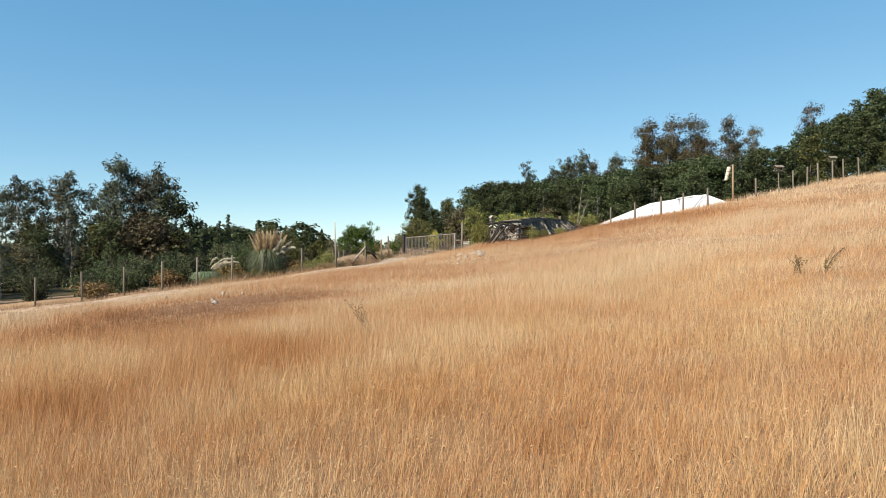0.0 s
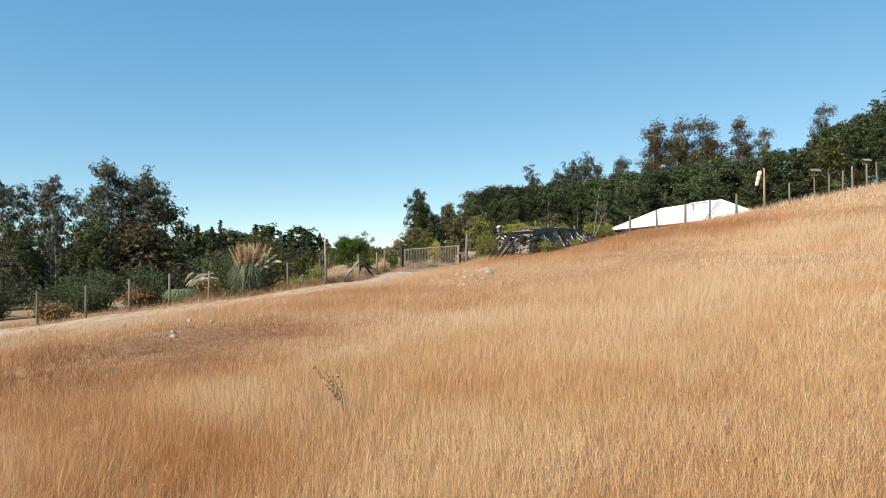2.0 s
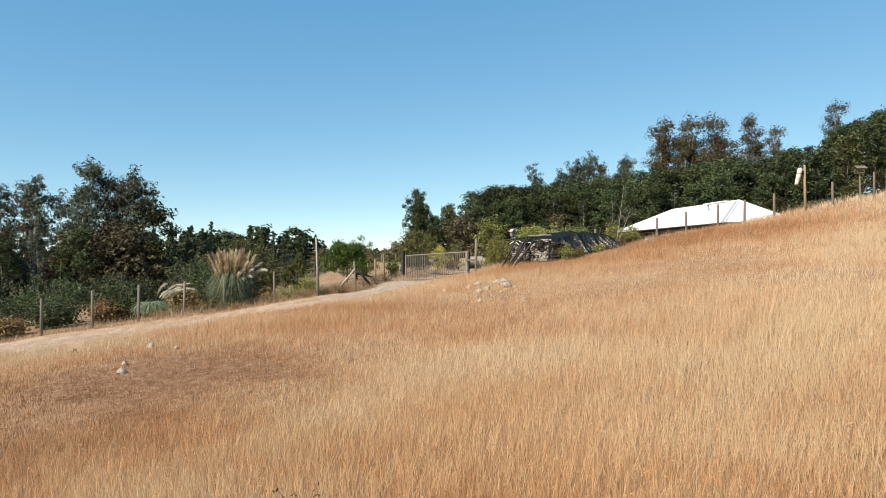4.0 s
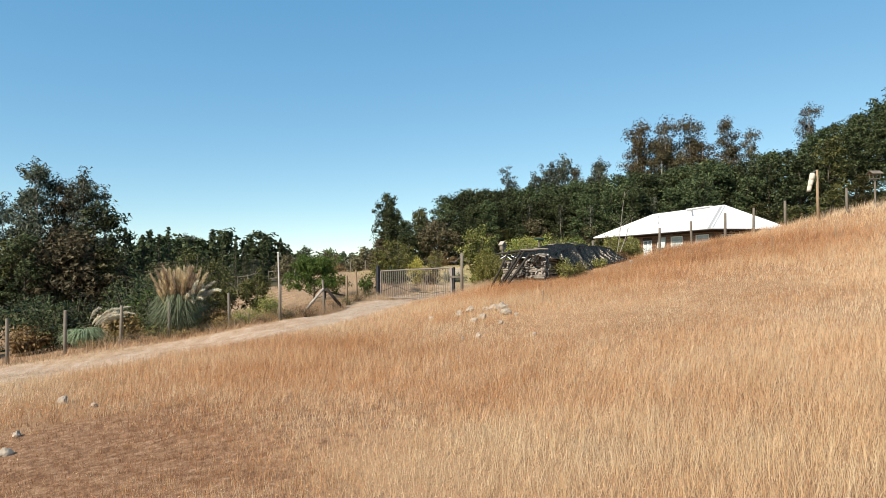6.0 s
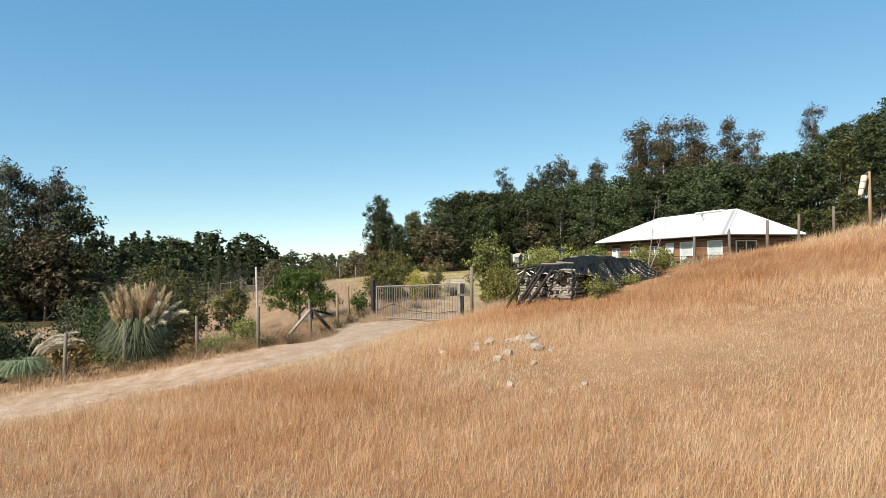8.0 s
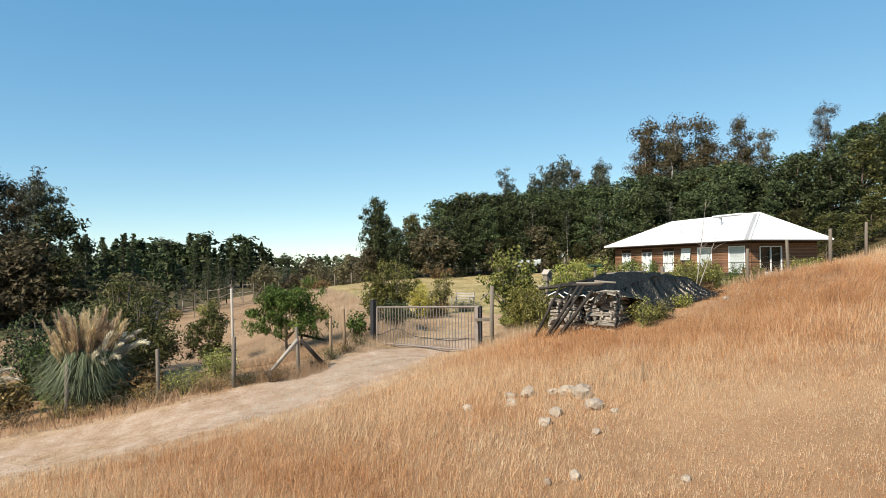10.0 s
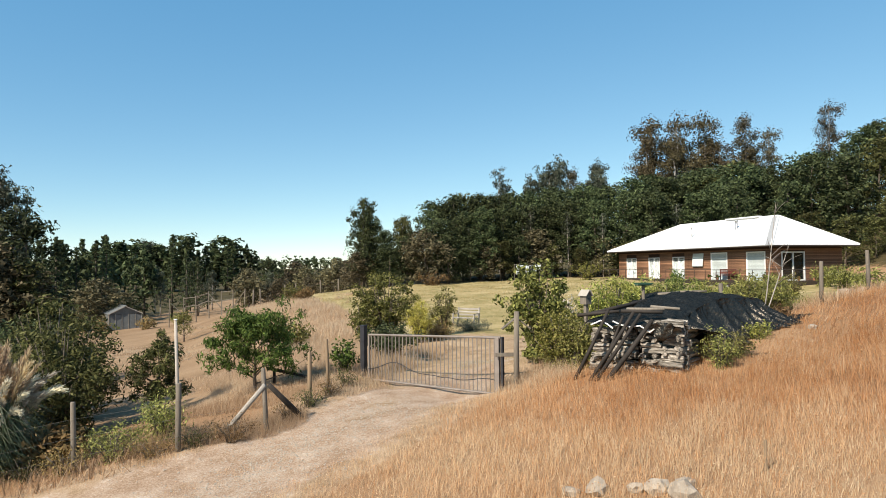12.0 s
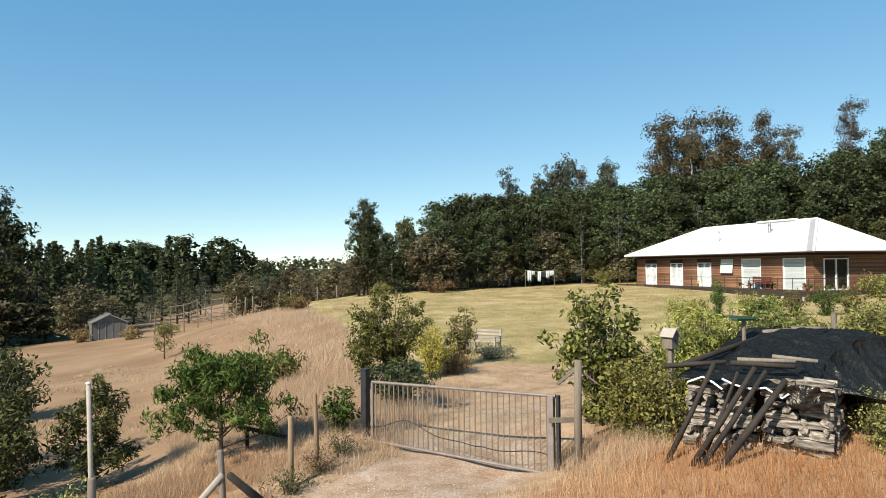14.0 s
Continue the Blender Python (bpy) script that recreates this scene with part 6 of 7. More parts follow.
def gravel():
    rng = np.random.default_rng(15)
    k = 30000
    seg = rng.integers(2, len(TRACK) - 2, k)
    t = rng.random(k)
    P = np.array(TRACK, float)
    p = P[seg] + (P[seg + 1] - P[seg]) * t[:, None]
    x, y = p[:, 0] + rng.normal(0, 1.0, k), p[:, 1] + rng.normal(0, 1.0, k)
    keep = (scatter_noise(x, y, 0.8) + 0.14 * rng.normal(size=k) > 0.52) & ((y < 46.5) | ((x > 0.6) & (y < 50)))
    x, y = x[keep], y[keep]
    k = len(x)
    s = 0.008 + 0.024 * rng.random(k) ** 3
    z = land(x, y) + s * 0.25
    c = np.stack([x, y, z], 1)
    octa = np.array([[1, 0, 0], [0, 1, 0], [-1, 0, 0], [0, -1, 0], [0, 0, 0.7], [0, 0, -0.7]])
    jit = octa[None] * rng.uniform(0.6, 1.3, (k, 6, 1)) * s[:, None, None] + c[:, None, :]
    tri = np.array([[0, 1, 4], [1, 2, 4], [2, 3, 4], [3, 0, 4]])
    faces = jit[:, tri].reshape(-1, 3, 3)
    tagged(new("track_gravel", quads_mesh("track_gravel", faces, M_PEBBLE, 3)), "loose pale gravel on the farm track", "gravel", kind="stuff")


gravel()


# ---- shrubs and garden plants ----
def pampas(place, height, spread, plumes, pale, seed, label, lean=0.0):
    rng = np.random.default_rng(seed)
    root = thing("pampas_grass", (place[0], place[1], z_at(*place)), label, "pampas grass")
    k = 2600
    a = rng.random(k) * math.tau
    r = 0.25 * np.sqrt(rng.random(k)) * spread
    out = spread * rng.uniform(0.04, 0.36, k)
    h = height * rng.uniform(0.2, 0.6 if pale < 0.9 else 0.35, k)
    faces = []
    base = np.stack([np.cos(a) * r, np.sin(a) * r, np.zeros(k)], 1)
    mid = base + np.stack([np.cos(a) * out * 0.5, np.sin(a) * out * 0.5, h], 1)
    tip = base + np.stack([np.cos(a) * out * 1.25, np.sin(a) * out * 1.25, h * rng.uniform(0.35, 0.95, k)], 1)
    side = np.stack([-np.sin(a), np.cos(a), np.zeros(k)], 1) * 0.013
    faces = np.concatenate([np.stack([base - side, base + side, mid + side, mid - side], 1), np.stack([mid - side, mid + side, tip + side * 0.15, tip - side * 0.15], 1)])
    ob = new("leaf_tuft", quads_mesh("leaf_tuft", faces, M_PAMPAS_LEAF))
    ob.parent = root
    for i in range(plumes):
        ang, q = rng.random() * math.tau, math.sqrt(rng.random())
        white = i >= plumes * (1 - pale)
        if white:
            ang, q = rng.normal(-0.05, 0.4), rng.uniform(0.5 if pale < 0.9 else 0.0, 1.1)
        long = height * rng.uniform(0.72, 1.08) * (0.92 if white else 1.0)
        go = 0.03 + 0.27 * q * rng.uniform(0.5, 1.1) + (0.14 if white else 0.0)
        sag = (0.24 if white else 0.08) * rng.uniform(0.4, 1.3)
        way = Vector((math.cos(ang), math.sin(ang), 0))
        foot = way * 0.16 * spread * q

        def at(s):
            return foot + way * (go * long * s ** 1.5) + Vector((lean * long * s * s, 0, long * (s * (1 - 0.18 * go) - sag * s ** 4)))

        part("stem", Shape().rod([at(0), at(0.35), at(0.7), at(0.9)], [0.009, 0.007, 0.005, 0.003], 4), M_PAMPAS_LEAF, root)
        n = 230
        t = 0.60 + 0.40 * rng.random(n)
        c = np.array([tuple(at(float(v))) for v in t])
        ahead = np.array([tuple((at(float(v) + 0.02) - at(float(v))).normalized()) for v in t])
        body = np.sin(np.clip((t - 0.58) / 0.44, 0, 1) * 2.9) ** 0.6
        d = rng.normal(size=(n, 3))
        d /= np.linalg.norm(d, axis=1, keepdims=True)
        e = c + d * (0.10 * body)[:, None] + ahead * rng.uniform(0.08, 0.2, (n, 1)) + np.array([0, 0, -0.04]) * rng.random((n, 1))
        s2 = np.cross(d, ahead) * 0.010
        cards = np.stack([c - s2, c + s2, e + s2 * 0.5, e - s2 * 0.5], 1)
        ob = new("plume", quads_mesh("plume", cards, M_PLUME_PALE if white else M_PAMPAS))
        ob.parent = root


pampas((-10.75, 43.3), 2.95, 2.5, 130, 0.22, 1, "big pampas grass clump with tan and cream plumes")
pampas((-14.6, 42.9), 2.3, 1.8, 15, 1.0, 2, "pampas grass with cream plumes leaning over", 0.25)


def fruit_tree(place, height, reach, leaves, seed, mat, label, size=0.16, start=0.25, droop=0.8, clump=0.36, count=12, slim=0.3):
    t = tree("fruit_tree", label, seed, height, reach, start, leaves, clump, size, mat, M_BARK, 0.06, count, slim, droop, 18, category="tree", three=False)
    t.matrix_basis = pose(place[0], place[1], z_at(*place))
    return t


fruit_tree((-5.5, 47.75), 2.3, 1.55, 10500, 71, M_LEAF_PEACH, "low spreading peach tree with long green leaves", 0.15, 0.14, 1.5, 0.28, 24, 0.24)
fruit_tree((-8.5, 48.5), 2.35, 0.85, 4600, 72, M_LEAF_HOLM, "small upright fruit tree with dull green leaves", 0.15, 0.12, 0.3, 0.28)
fruit_tree((-16.0, 78.5), 2.3, 0.8, 900, 73, M_LEAF_OLIVE, "small thin fruit tree in the dry field", 0.17, 0.15, 0.2, 0.3)
shrub("shrub", "large dark green willowy shrub behind the fence", 81, (-10.9, 47.5), 3.4, 3.5, 12000, 0.15, M_LEAF_HOLM, 22, 0.42, 0.35, 0.4, 0.05)
shrub("shrub", "tall dark bush at the edge of the yard", 180, (-12.3, 50.2), 4.4, 3.4, 9000, 0.17, M_LEAF_HOLM, 22, 0.42, 0.35, 0.3, 0.05)
shrub("shrub", "dark green rounded shrub in the yard", 82, (-17.5, 60.0), 3.6, 4.0, 6000, 0.2, M_LEAF_FOREST, 18, 0.5, 0.4, 0.3, 0.05)
shrub("shrub", "dense dark shrub beside the pampas grass", 83, (-12.4, 45.4), 2.6, 2.4, 5200, 0.14, M_LEAF_DARK, 18, 0.32, 0.4, 0.2, 0.05)
shrub("shrub", "olive green bush at the fence", 84, (-7.0, 43.9), 1.2, 1.2, 2400, 0.08, M_LEAF_OLIVE, 10, 0.24, 0.4, 0.1, 0.1)
shrub("shrub", "olive weeds growing along the fence", 85, (-7.9, 43.5), 0.7, 1.6, 1800, 0.075, M_LEAF_OLIVE, 10, 0.24, 0.35, 0.0, 0.1)
shrub("shrub", "big mixed green shrub at the edge of the lawn", 86, (-1.5, 55.3), 2.95, 3.0, 14000, 0.11, M_LEAF_SHRUB, 24, 0.27, 0.42, 0.1, 0.08)
shrub("shrub", "olive leafy shrub among taller bushes", 87, (-2.4, 54.6), 2.0, 1.4, 2600, 0.12, M_LEAF_SHRUB, 11, 0.26, 0.42, 0.1, 0.05)
shrub("shrub", "rounded shrub with bright yellow foliage", 88, (-0.2, 54.3), 1.85, 1.35, 5000, 0.075, M_LEAF_YELLOW, 14, 0.2, 0.45, 0.0, 0.25)
shrub("shrub", "upright olive shrub beside the yellow bush", 89, (1.0, 56.2), 2.2, 1.3, 2000, 0.12, M_LEAF_OLIVE, 10, 0.22, 0.4, 0.0, 0.1)
shrub("shrub", "brown dried perennials under the bushes", 90, (0.5, 54.8), 0.9, 1.7, 1800, 0.1, M_LEAF_DRY, 14, 0.24, 0.3, 0.0, 0.05)
shrub("shrub", "low grey-green lavender edging by the bench", 91, (2.3, 57.6), 0.6, 2.4, 2400, 0.1, M_LEAF_GREY, 18, 0.22, 0.25, -0.6, 0.05)
shrub("shrub", "dense dark low bush just inside the gate", 92, (-1.4, 50.4), 1.25, 2.2, 3600, 0.12, M_LEAF_DARK, 16, 0.26, 0.45, 0.1, 0.05)
shrub("shrub", "thin leafy green bush beside the gate post", 93, (-2.9, 48.3), 1.1, 1.2, 900, 0.12, M_LEAF_PEACH, 8, 0.22, 0.5, 0.1, 0.1)
shrub("shrub", "tall bright green shrub beside the gate post", 94, (2.75, 46.2), 3.0, 2.1, 6500, 0.125, M_LEAF_SHRUB, 22, 0.27, 0.6, 0.2, 0.12)
shrub("shrub", "sunlit yellow-green bush in front of the lawn", 95, (3.0, 44.9), 1.7, 1.6, 6500, 0.075, M_LEAF_BRIGHT, 14, 0.26, 0.5, 0.1, 0.1)
shrub("shrub", "yellow-green bush next to the wood pile", 96, (3.35, 44.35), 1.3, 1.1, 3600, 0.08, M_LEAF_OLIVE, 12, 0.22, 0.5, 0.1, 0.05)
for i, (x, y, h, w, mat) in enumerate(((5.1, 46.6, 2.3, 1.5, M_LEAF_BRIGHT), (6.1, 47.2, 2.1, 1.6, M_LEAF_BRIGHT), (4.5, 46.3, 2.0, 1.3, M_LEAF_BRIGHT), (7.4, 48.2, 1.5, 1.3, M_LEAF_BRIGHT), (8.2, 49.2, 2.3, 0.8, M_LEAF_PEACH), (9.3, 49.6, 1.7, 1.6, M_LEAF_OLIVE), (10.4, 50.5, 1.5, 1.3, M_LEAF_BRIGHT),
                                       (11.7, 50.6, 1.1, 1.2, M_LEAF_OLIVE), (14.2, 52.0, 1.3, 1.5, M_LEAF_BRIGHT), (11.4, 52.0, 1.6, 1.0, M_LEAF_PEACH), (5.6, 47.6, 2.2, 1.6, M_LEAF_BRIGHT), (9.9, 47.4, 1.5, 1.5, M_LEAF_OLIVE), (10.9, 47.9, 1.3, 1.4, M_LEAF_OLIVE), (6.9, 46.9, 1.9, 1.5, M_LEAF_SHRUB), (7.9, 47.5, 1.7, 1.5, M_LEAF_SHRUB), (6.9, 48.0, 1.3, 1.5, M_LEAF_OLIVE), (8.6, 50.4, 1.5, 1.6, M_LEAF_BRIGHT), (10.0, 51.6, 1.2, 1.6, M_LEAF_OLIVE))):
    shrub("shrub", "tall yellow-green garden plants behind the wood pile", 100 + i, (x, y), h, w, 3800, 0.125, mat, 18, 0.24, 0.28, 0.3, 0.08)
shrub("shrub", "small bush with dried cream flower heads by the lawn", 170, (5.75, 53.8), 1.75, 0.7, 900, 0.1, M_PLUME_PALE, 9, 0.16, 0.6, 0.0, 0.55)
shrub("shrub", "green weeds at the foot of the wood pile", 111, (6.15, 42.25), 1.0, 1.0, 2200, 0.06, M_LEAF_OLIVE, 13, 0.2, 0.4, 0.1, 0.05)
shrub("shrub", "green and yellow weeds at the foot of the plastic sheet", 160, (6.85, 42.85), 0.7, 1.0, 1400, 0.08, M_LEAF_OLIVE, 9, 0.16, 0.35, 0.1, 0.05)
shrub("shrub", "green and yellow weeds at the foot of the plastic sheet", 162, (8.10, 44.05), 0.45, 0.9, 900, 0.08, M_LEAF_BRIGHT, 9, 0.16, 0.35, 0.1, 0.05)
shrub("shrub", "green and yellow weeds at the foot of the plastic sheet", 164, (9.71, 45.55), 0.45, 0.9, 900, 0.08, M_LEAF_DRY, 9, 0.16, 0.35, 0.1, 0.05)
shrub("shrub", "leafy garden plants between the wood pile and the lawn", 190, (14.31, 67.35), 1.3, 1.6, 2600, 0.11, M_LEAF_BRIGHT, 13, 0.24, 0.35, 0.2, 0.06)
shrub("shrub", "leafy garden plants between the wood pile and the lawn", 191, (16.32, 66.94), 2.3, 0.9, 2600, 0.11, M_LEAF_PEACH, 13, 0.24, 0.35, 0.2, 0.06)
shrub("shrub", "leafy garden plants between the wood pile and the lawn", 192, (17.94, 66.76), 1.5, 1.5, 2600, 0.11, M_LEAF_BRIGHT, 13, 0.24, 0.35, 0.2, 0.06)
shrub("shrub", "leafy garden plants between the wood pile and the lawn", 193, (20.28, 66.35), 1.5, 1.5, 2600, 0.11, M_LEAF_OLIVE, 13, 0.24, 0.35, 0.2, 0.06)
shrub("shrub", "leafy garden plants between the wood pile and the lawn", 194, (21.87, 66.07), 1.7, 1.6, 2600, 0.11, M_LEAF_PEACH, 13, 0.24, 0.35, 0.2, 0.06)
shrub("shrub", "leafy garden plants between the wood pile and the lawn", 195, (23.38, 66.22), 1.6, 1.5, 2600, 0.11, M_LEAF_OLIVE, 13, 0.24, 0.35, 0.2, 0.06)
shrub("shrub", "leafy garden plants between the wood pile and the lawn", 196, (15.28, 67.18), 1.2, 1.3, 2600, 0.11, M_LEAF_OLIVE, 13, 0.24, 0.35, 0.2, 0.06)
shrub("shrub", "leafy garden plants between the wood pile and the lawn", 197, (19.19, 66.59), 1.2, 1.3, 2600, 0.11, M_LEAF_BRIGHT, 13, 0.24, 0.35, 0.2, 0.06)
shrub("shrub", "large garden shrub at the corner of the house", 112, (31.2, 72.2), 1.7, 2.4, 2600, 0.15, M_LEAF_SHRUB, 14, 0.4, 0.45, 0.1, 0.05)
shrub("shrub", "reddish flowering shrub by the deck", 113, (31.6, 74.6), 1.8, 2.2, 1800, 0.18, M_LEAF_OLIVE, 12, 0.34, 0.45, 0.1, 0.05)
shrub("shrub", "overgrown shrub on the slope by the house", 114, (26.5, 63.5), 1.9, 2.4, 2200, 0.2, M_LEAF_OLIVE, 12, 0.36, 0.4, 0.1, 0.05)
shrub("shrub", "dry straggly shrub on the slope above the house", 115, (21.0, 56.0), 1.2, 2.0, 1500, 0.16, M_LEAF_DRY, 12, 0.3, 0.35, 0.0, 0.05)
for i, (x, y, h, w, mat) in enumerate(((-14.3, 47.3, 2.9, 2.8, M_LEAF_FOREST), (-13.0, 46.4, 2.3, 2.0, M_LEAF_PEACH), (-15.7, 50.5, 3.4, 3.4, M_LEAF_DARK), (-13.4, 52.5, 3.2, 3.0, M_LEAF_FOREST), (-16.0, 43.6, 2.0, 2.2, M_LEAF_DARK), (-17.6, 45.2, 2.6, 2.8, M_LEAF_DARK), (-20.5, 46.0, 2.9, 3.2, M_LEAF_FOREST), (-13.2, 43.4, 1.2, 1.4, M_LEAF_DRY), (-9.3, 43.6, 0.8, 1.4, M_LEAF_DRY), (-19.5, 42.5, 1.6, 2.4, M_LEAF_FOREST), (-22.4, 43.5, 1.9, 2.8, M_LEAF_DARK), (-25.5, 43.0, 2.2, 3.0, M_LEAF_DARK), (-17.0, 43.0, 1.3, 1.8, M_LEAF_DRY), (-28.5, 42.5, 2.6, 3.4, M_LEAF_DARK), (-20.5, 40.6, 1.0, 1.8, M_LEAF_DRY), (-15.9, 44.8, 2.3, 2.6, M_LEAF_FOREST), (-18.6, 47, 2.6, 3.2, M_LEAF_DARK), (-23.5, 48.5, 3.0, 4.0, M_LEAF_FOREST), (-29.0, 49, 3.2, 4.4, M_LEAF_DARK), (-34, 46, 3.2, 4.4, M_LEAF_FOREST))):
    shrub("shrub", "scrubby thicket growing behind the fence", 120 + i, (x, y), h, w, 2600, 0.17, mat, 14, 0.4, 0.4, 0.1, 0.03)
for i, (x, y, h, w, mat) in enumerate(((-5.6, 57, 1.3, 1.9, M_LEAF_OLIVE), (-9.5, 90, 1.6, 2.4, M_LEAF_OLIVE), (-8.2, 88, 1.1, 1.8, M_LEAF_DRY), (-27.0, 104, 1.4, 2.6, M_LEAF_DRY), (-24.0, 106, 1.4, 3.0, M_LEAF_OLIVE), (-33.5, 108, 1.4, 2.6, M_LEAF_DRY), (4.0, 98.5, 1.6, 4.5, M_LEAF_DRY), (20.5, 97.0, 2.2, 3.0, M_LEAF_BRIGHT), (-1.5, 99.5, 1.5, 3.0, M_LEAF_OLIVE))):
    shrub("shrub", "low scrub along the yard's edge", 140 + i, (x, y), h, w, 1200, 0.2, mat, 10, 0.34, 0.4, 0.0, 0.05)


for i in range(11):
    x = -13.6 + 0.84 * i
    shrub("weed_clump", "low scruffy olive and brown weeds along the wire fence", 200 + i, (x, 42.35 + 0.2 * (x + 9) + 0.25 * (i % 2)), 0.42 + 0.12 * (i % 4), 1.3, 1000, 0.06, (M_LEAF_DRY, M_LEAF_HOLM, M_LEAF_DRY, M_LEAF_OLIVE)[i % 4], 10, 0.2, 0.35, 0.0, 0.05, category="weeds")
for i in range(4):
    shrub("weed_clump", "brown dry weeds at the foot of the fence posts", 220 + i, (-4.1 + 0.45 * i, 44.2 + 0.8 * i), 0.5, 0.9, 700, 0.06, (M_LEAF_DRY, M_LEAF_HOLM)[i % 2], 9, 0.18, 0.35, 0.0, 0.05, category="weeds")


def weed(x, y, h, seed, lean):
    rng = np.random.default_rng(seed)
    root = thing("weed", (x, y, z_at(x, y)), "thin dark-stemmed weed standing in the dry grass", "weed")
    sh, cen = Shape(), []
    for i in range(4):
        a = rng.random() * 6.3
        tip = Vector((lean * h + 0.25 * h * math.cos(a), 0.25 * h * math.sin(a), h * rng.uniform(0.75, 1.0)))
        sh.rod([(0, 0, -0.05), tip * 0.5 + Vector((0, 0, 0.08)), tip], [0.008, 0.006, 0.003], 4)
        for q in np.linspace(0.35, 1, 7):
            cen.append(tuple(tip * float(q)))
    part("branching", sh, M_BARK, root)
    ob = new("leaves", quads_mesh("leaves", leaf_cards(rng, cen, np.full(len(cen), 0.06), 3, 0.05, 0.5), M_LEAF_DRY))
    ob.parent = root


weed(-1.2, 14.9, 0.75, 1, -0.4)
weed(9.2, 16.8, 0.5, 2, 0.5)
weed(9.5, 17.0, 0.5, 3, -0.4)
weed(10.2, 17.2, 0.7, 4, 0.5)
weed(9.9, 16.6, 0.45, 5, 0.3)


def stakes():
    for x, y, h, m in ((3.97, 36.9, 0.46, M_TAN_POST), (14.4, 40.5, 0.7, M_TAN_POST), (17.5, 41.0, 0.6, M_TAN_POST)):
        root = part("stake", Shape().rod([(0, 0, -0.2), (0.02, 0, h)], [0.03, 0.022], 7), m)
        root.location = (x, y, z_at(x, y))
        tagged(root, "short thin wooden stake standing in the grass", "stake", "field stakes")


stakes()


def bare_sapling():
    x, y = 9.6, 46.3
    root = thing("bare_sapling", (x, y, z_at(x, y)), "bare pale leafless young tree with two forked stems", "tree")
    rng = np.random.default_rng(8)
    sh = Shape()
    for lean, tall in ((0.16, 3.6), (0.42, 2.3)):
        pts = [Vector((lean * tall * k + 0.02 * math.sin(5 * k), 0.1 * k, tall * k - 0.1)) for k in (0, 0.25, 0.5, 0.75, 1.0)]
        sh.rod(pts, [0.021, 0.018, 0.015, 0.010, 0.004], 6)
        for i in range(7):
            k = 0.4 + 0.55 * rng.random()
            p = pts[int(k * 4)].lerp(pts[int(k * 4) + 1], k * 4 - int(k * 4))
            go = Vector((rng.normal() * 0.3, rng.normal() * 0.3, 0.25 + 0.3 * rng.random()))
            sh.rod([p, p + go * 0.5 + Vector((0, 0, 0.04)), p + go], [0.009, 0.006, 0.002], 4)
    part("branching", sh, M_PALE_BARK, root, smooth=True)


bare_sapling()


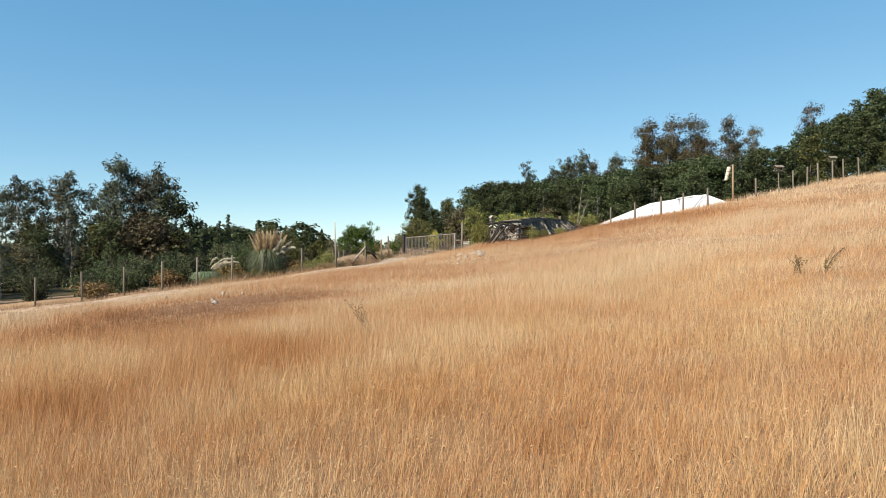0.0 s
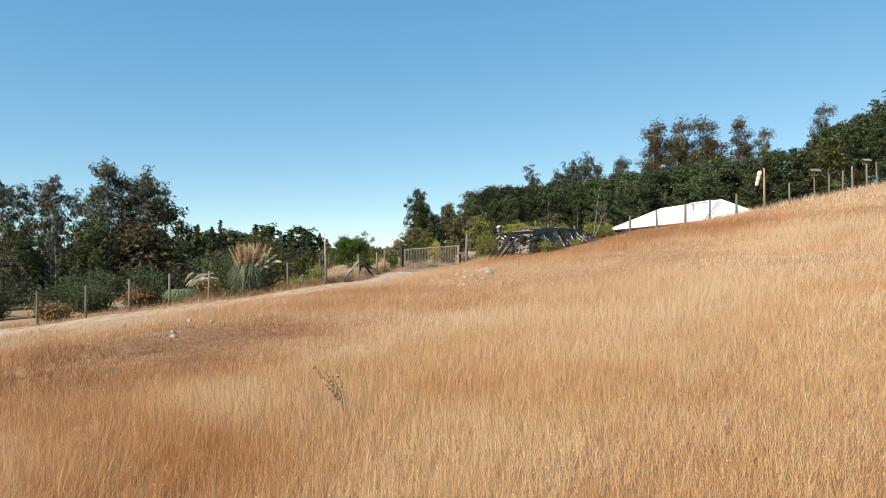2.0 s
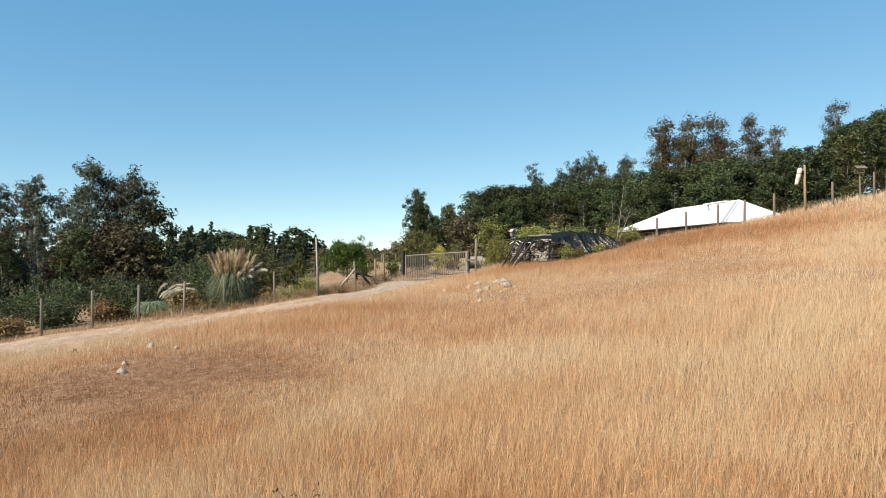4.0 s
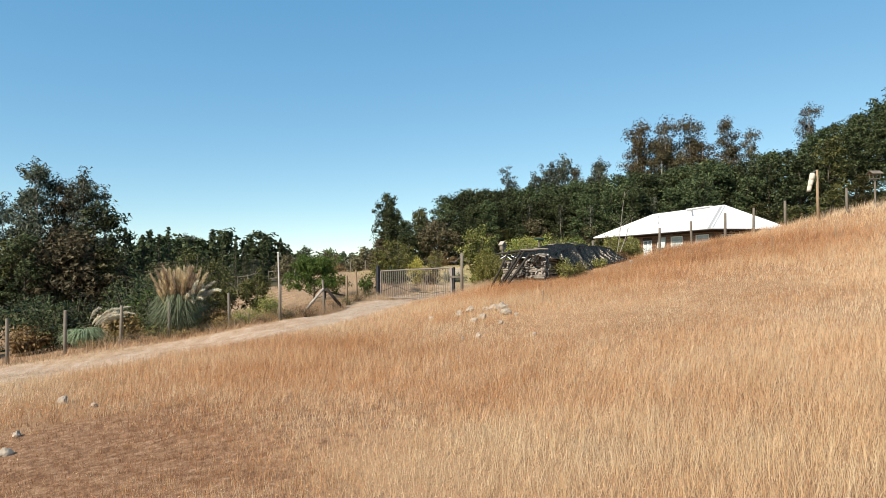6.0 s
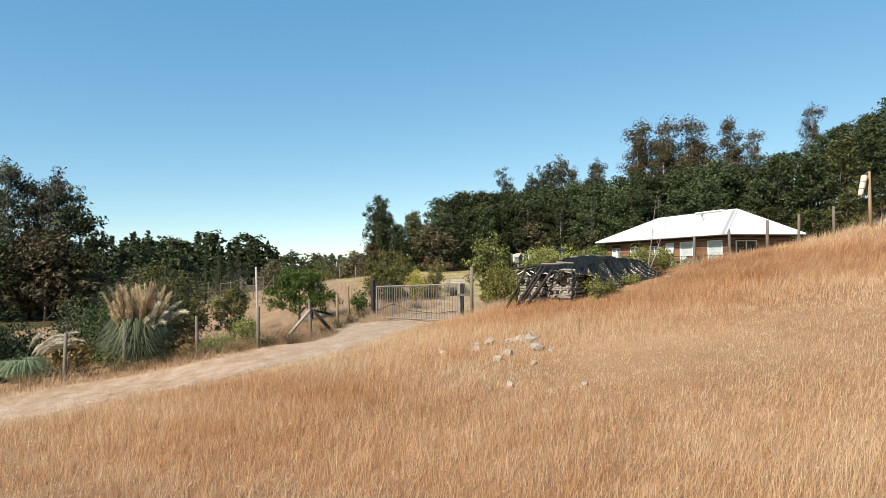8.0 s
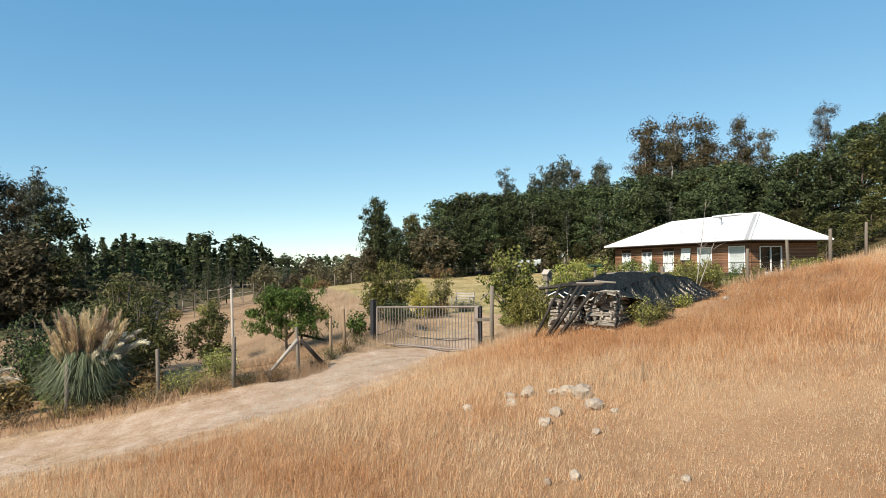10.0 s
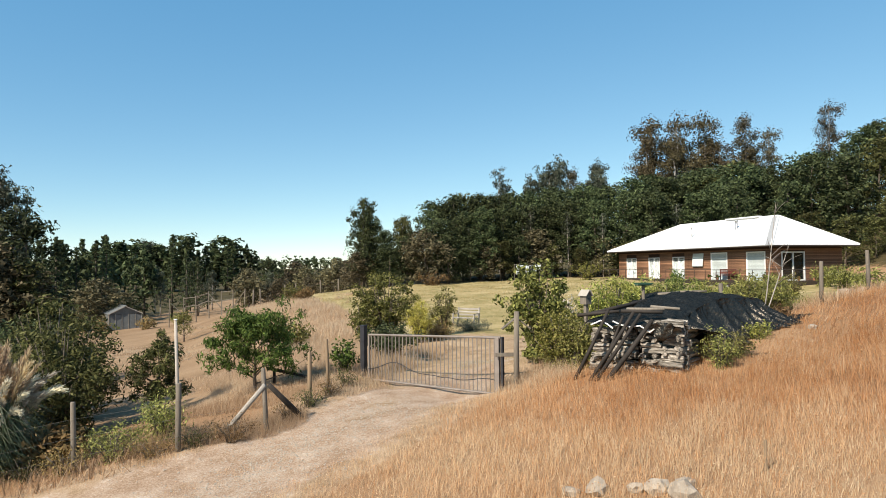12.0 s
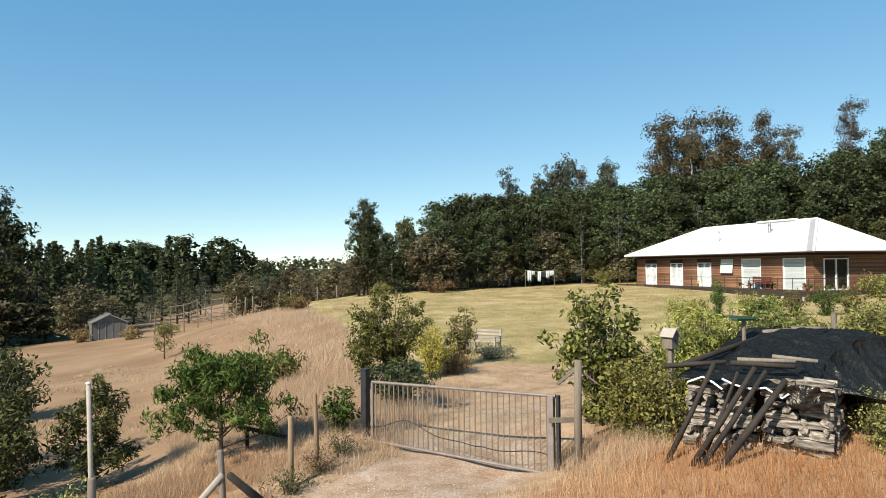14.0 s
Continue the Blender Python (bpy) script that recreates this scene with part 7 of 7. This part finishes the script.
def rough_grass():
    """Tall pale grass on the banks, along the fence, by the gate and behind the wood pile."""
    rng = np.random.default_rng(21)
    out, tones = [], []
    for x0, x1, y0, y1, density, wide in ((-8, 3.4, 43, 56, 950, 0.0075), (-20, 1, 56, 92, 260, 0.016), (6, 34, 44, 66, 160, 0.022), (-32, -7, 34, 47, 120, 0.02), (-24, -8, 44, 60, 60, 0.018)):
        k = int((x1 - x0) * (y1 - y0) * density)
        x, y = rng.uniform(x0, x1, k), rng.uniform(y0, y1, k)
        edge = lawn_edge(y)
        d = track_distance(x, y)
        near_fence = np.abs(y - (43.4 + 0.27 * (x + 4.5))) < 0.9
        bank = (x - edge < 0.3) & (x - edge > -4.2 - 2 * scatter_noise(x, y, 0.5)) & (y > 45.5)
        right = (x > 6) & (y > fence_line(x) - 0.2) & (y < fence_line(x) + 5 * scatter_noise(x, y, 0.4) + 0.16 * (x - 6))
        gate = (np.hypot(x - 2.3, y - 44.5) < 1.1) | (np.hypot(x + 2.6, y - 46.2) < 0.7) | ((x > -3.4) & (x < 1.6) & (y > 46.5) & (y < 53) & (scatter_noise(x, y, 1.6) > 0.5))
        tufts = (x < -4) & (x > -20) & (y > 44) & (scatter_noise(x, y, 1.3) + 0.5 * (scatter_noise(x + 5, y, 0.31) - 0.5) > 0.62)
        keep = (near_fence & (x < -3.6)) | bank | right | gate | tufts
        keep &= (d > 1.2) & (rng.random(k) < 0.35 + 0.8 * scatter_noise(x, y, 0.8))
        keep &= ~((x > 2.5) & (x < 11.5) & (y > 41) & (y < 47.5) & (np.abs((x - 7) * 0.683 - (y - 44.3) * 0.73) < 1.5))
        x, y = x[keep], y[keep]
        k = len(x)
        ln = (0.2 + 0.45 * scatter_noise(x, y, 0.6)) * rng.uniform(0.5, 1.25, k) * np.where((y > 44) & (x < -4) & (x - lawn_edge(y) < -6), 0.4, 1)
        out.append(blades(rng, x, y, ln, wide * rng.uniform(0.6, 1.4, k), 0.42))
        tones.append(np.clip(0.62 - 0.34 * ((x < -3.4) & (y < 47)) + 0.3 * (scatter_noise(x, y, 0.8) - 0.5) + rng.normal(0, 0.18, k) - 0.25 * (x > 6), 0, 1))
    tagged(new("rough_grass", quads_mesh("rough_grass", np.concatenate(out), M_ROUGH, 3, np.concatenate(tones))), "rough pale dry grass on banks and along the fences", "grass", kind="stuff")


rough_grass()


def lawn_grass():
    rng = np.random.default_rng(44)
    k = 200000
    y = 46.5 + 54 * rng.random(k) ** 1.5
    x = rng.uniform(-9, 30, k)
    keep = (x > lawn_edge(y) - 0.5) & (y > fence_line(x) + 1.5 + 0.16 * np.maximum(0, x - 6)) & (rng.random(k) < 0.25 + 0.9 * scatter_noise(x, y, 0.9)) & (x < 25)
    x, y = x[keep], y[keep]
    k = len(x)
    far = ease(48, 90, y)
    ln = (0.05 + 0.05 * scatter_noise(x, y, 1.3) + 0.03 * far) * rng.uniform(0.6, 1.6, k)
    faces = blades(rng, x, y, ln, (0.010 + 0.02 * far) * rng.uniform(0.6, 1.5, k), 0.5)
    tone = np.clip(0.5 + 0.5 * (scatter_noise(x, y, 0.5) - 0.5) + rng.normal(0, 0.22, k), 0, 1)
    tagged(new("lawn_grass", quads_mesh("lawn_grass", faces, M_LAWN, 3, tone)), "short mown grass burnt yellow by the sun", "grass", kind="stuff")


M_LAWN = grass_material("lawn_blades", (0.57, 0.45, 0.277), (0.465, 0.36, 0.188), (0.345, 0.27, 0.112), (0.188, 0.173, 0.06))
lawn_grass()
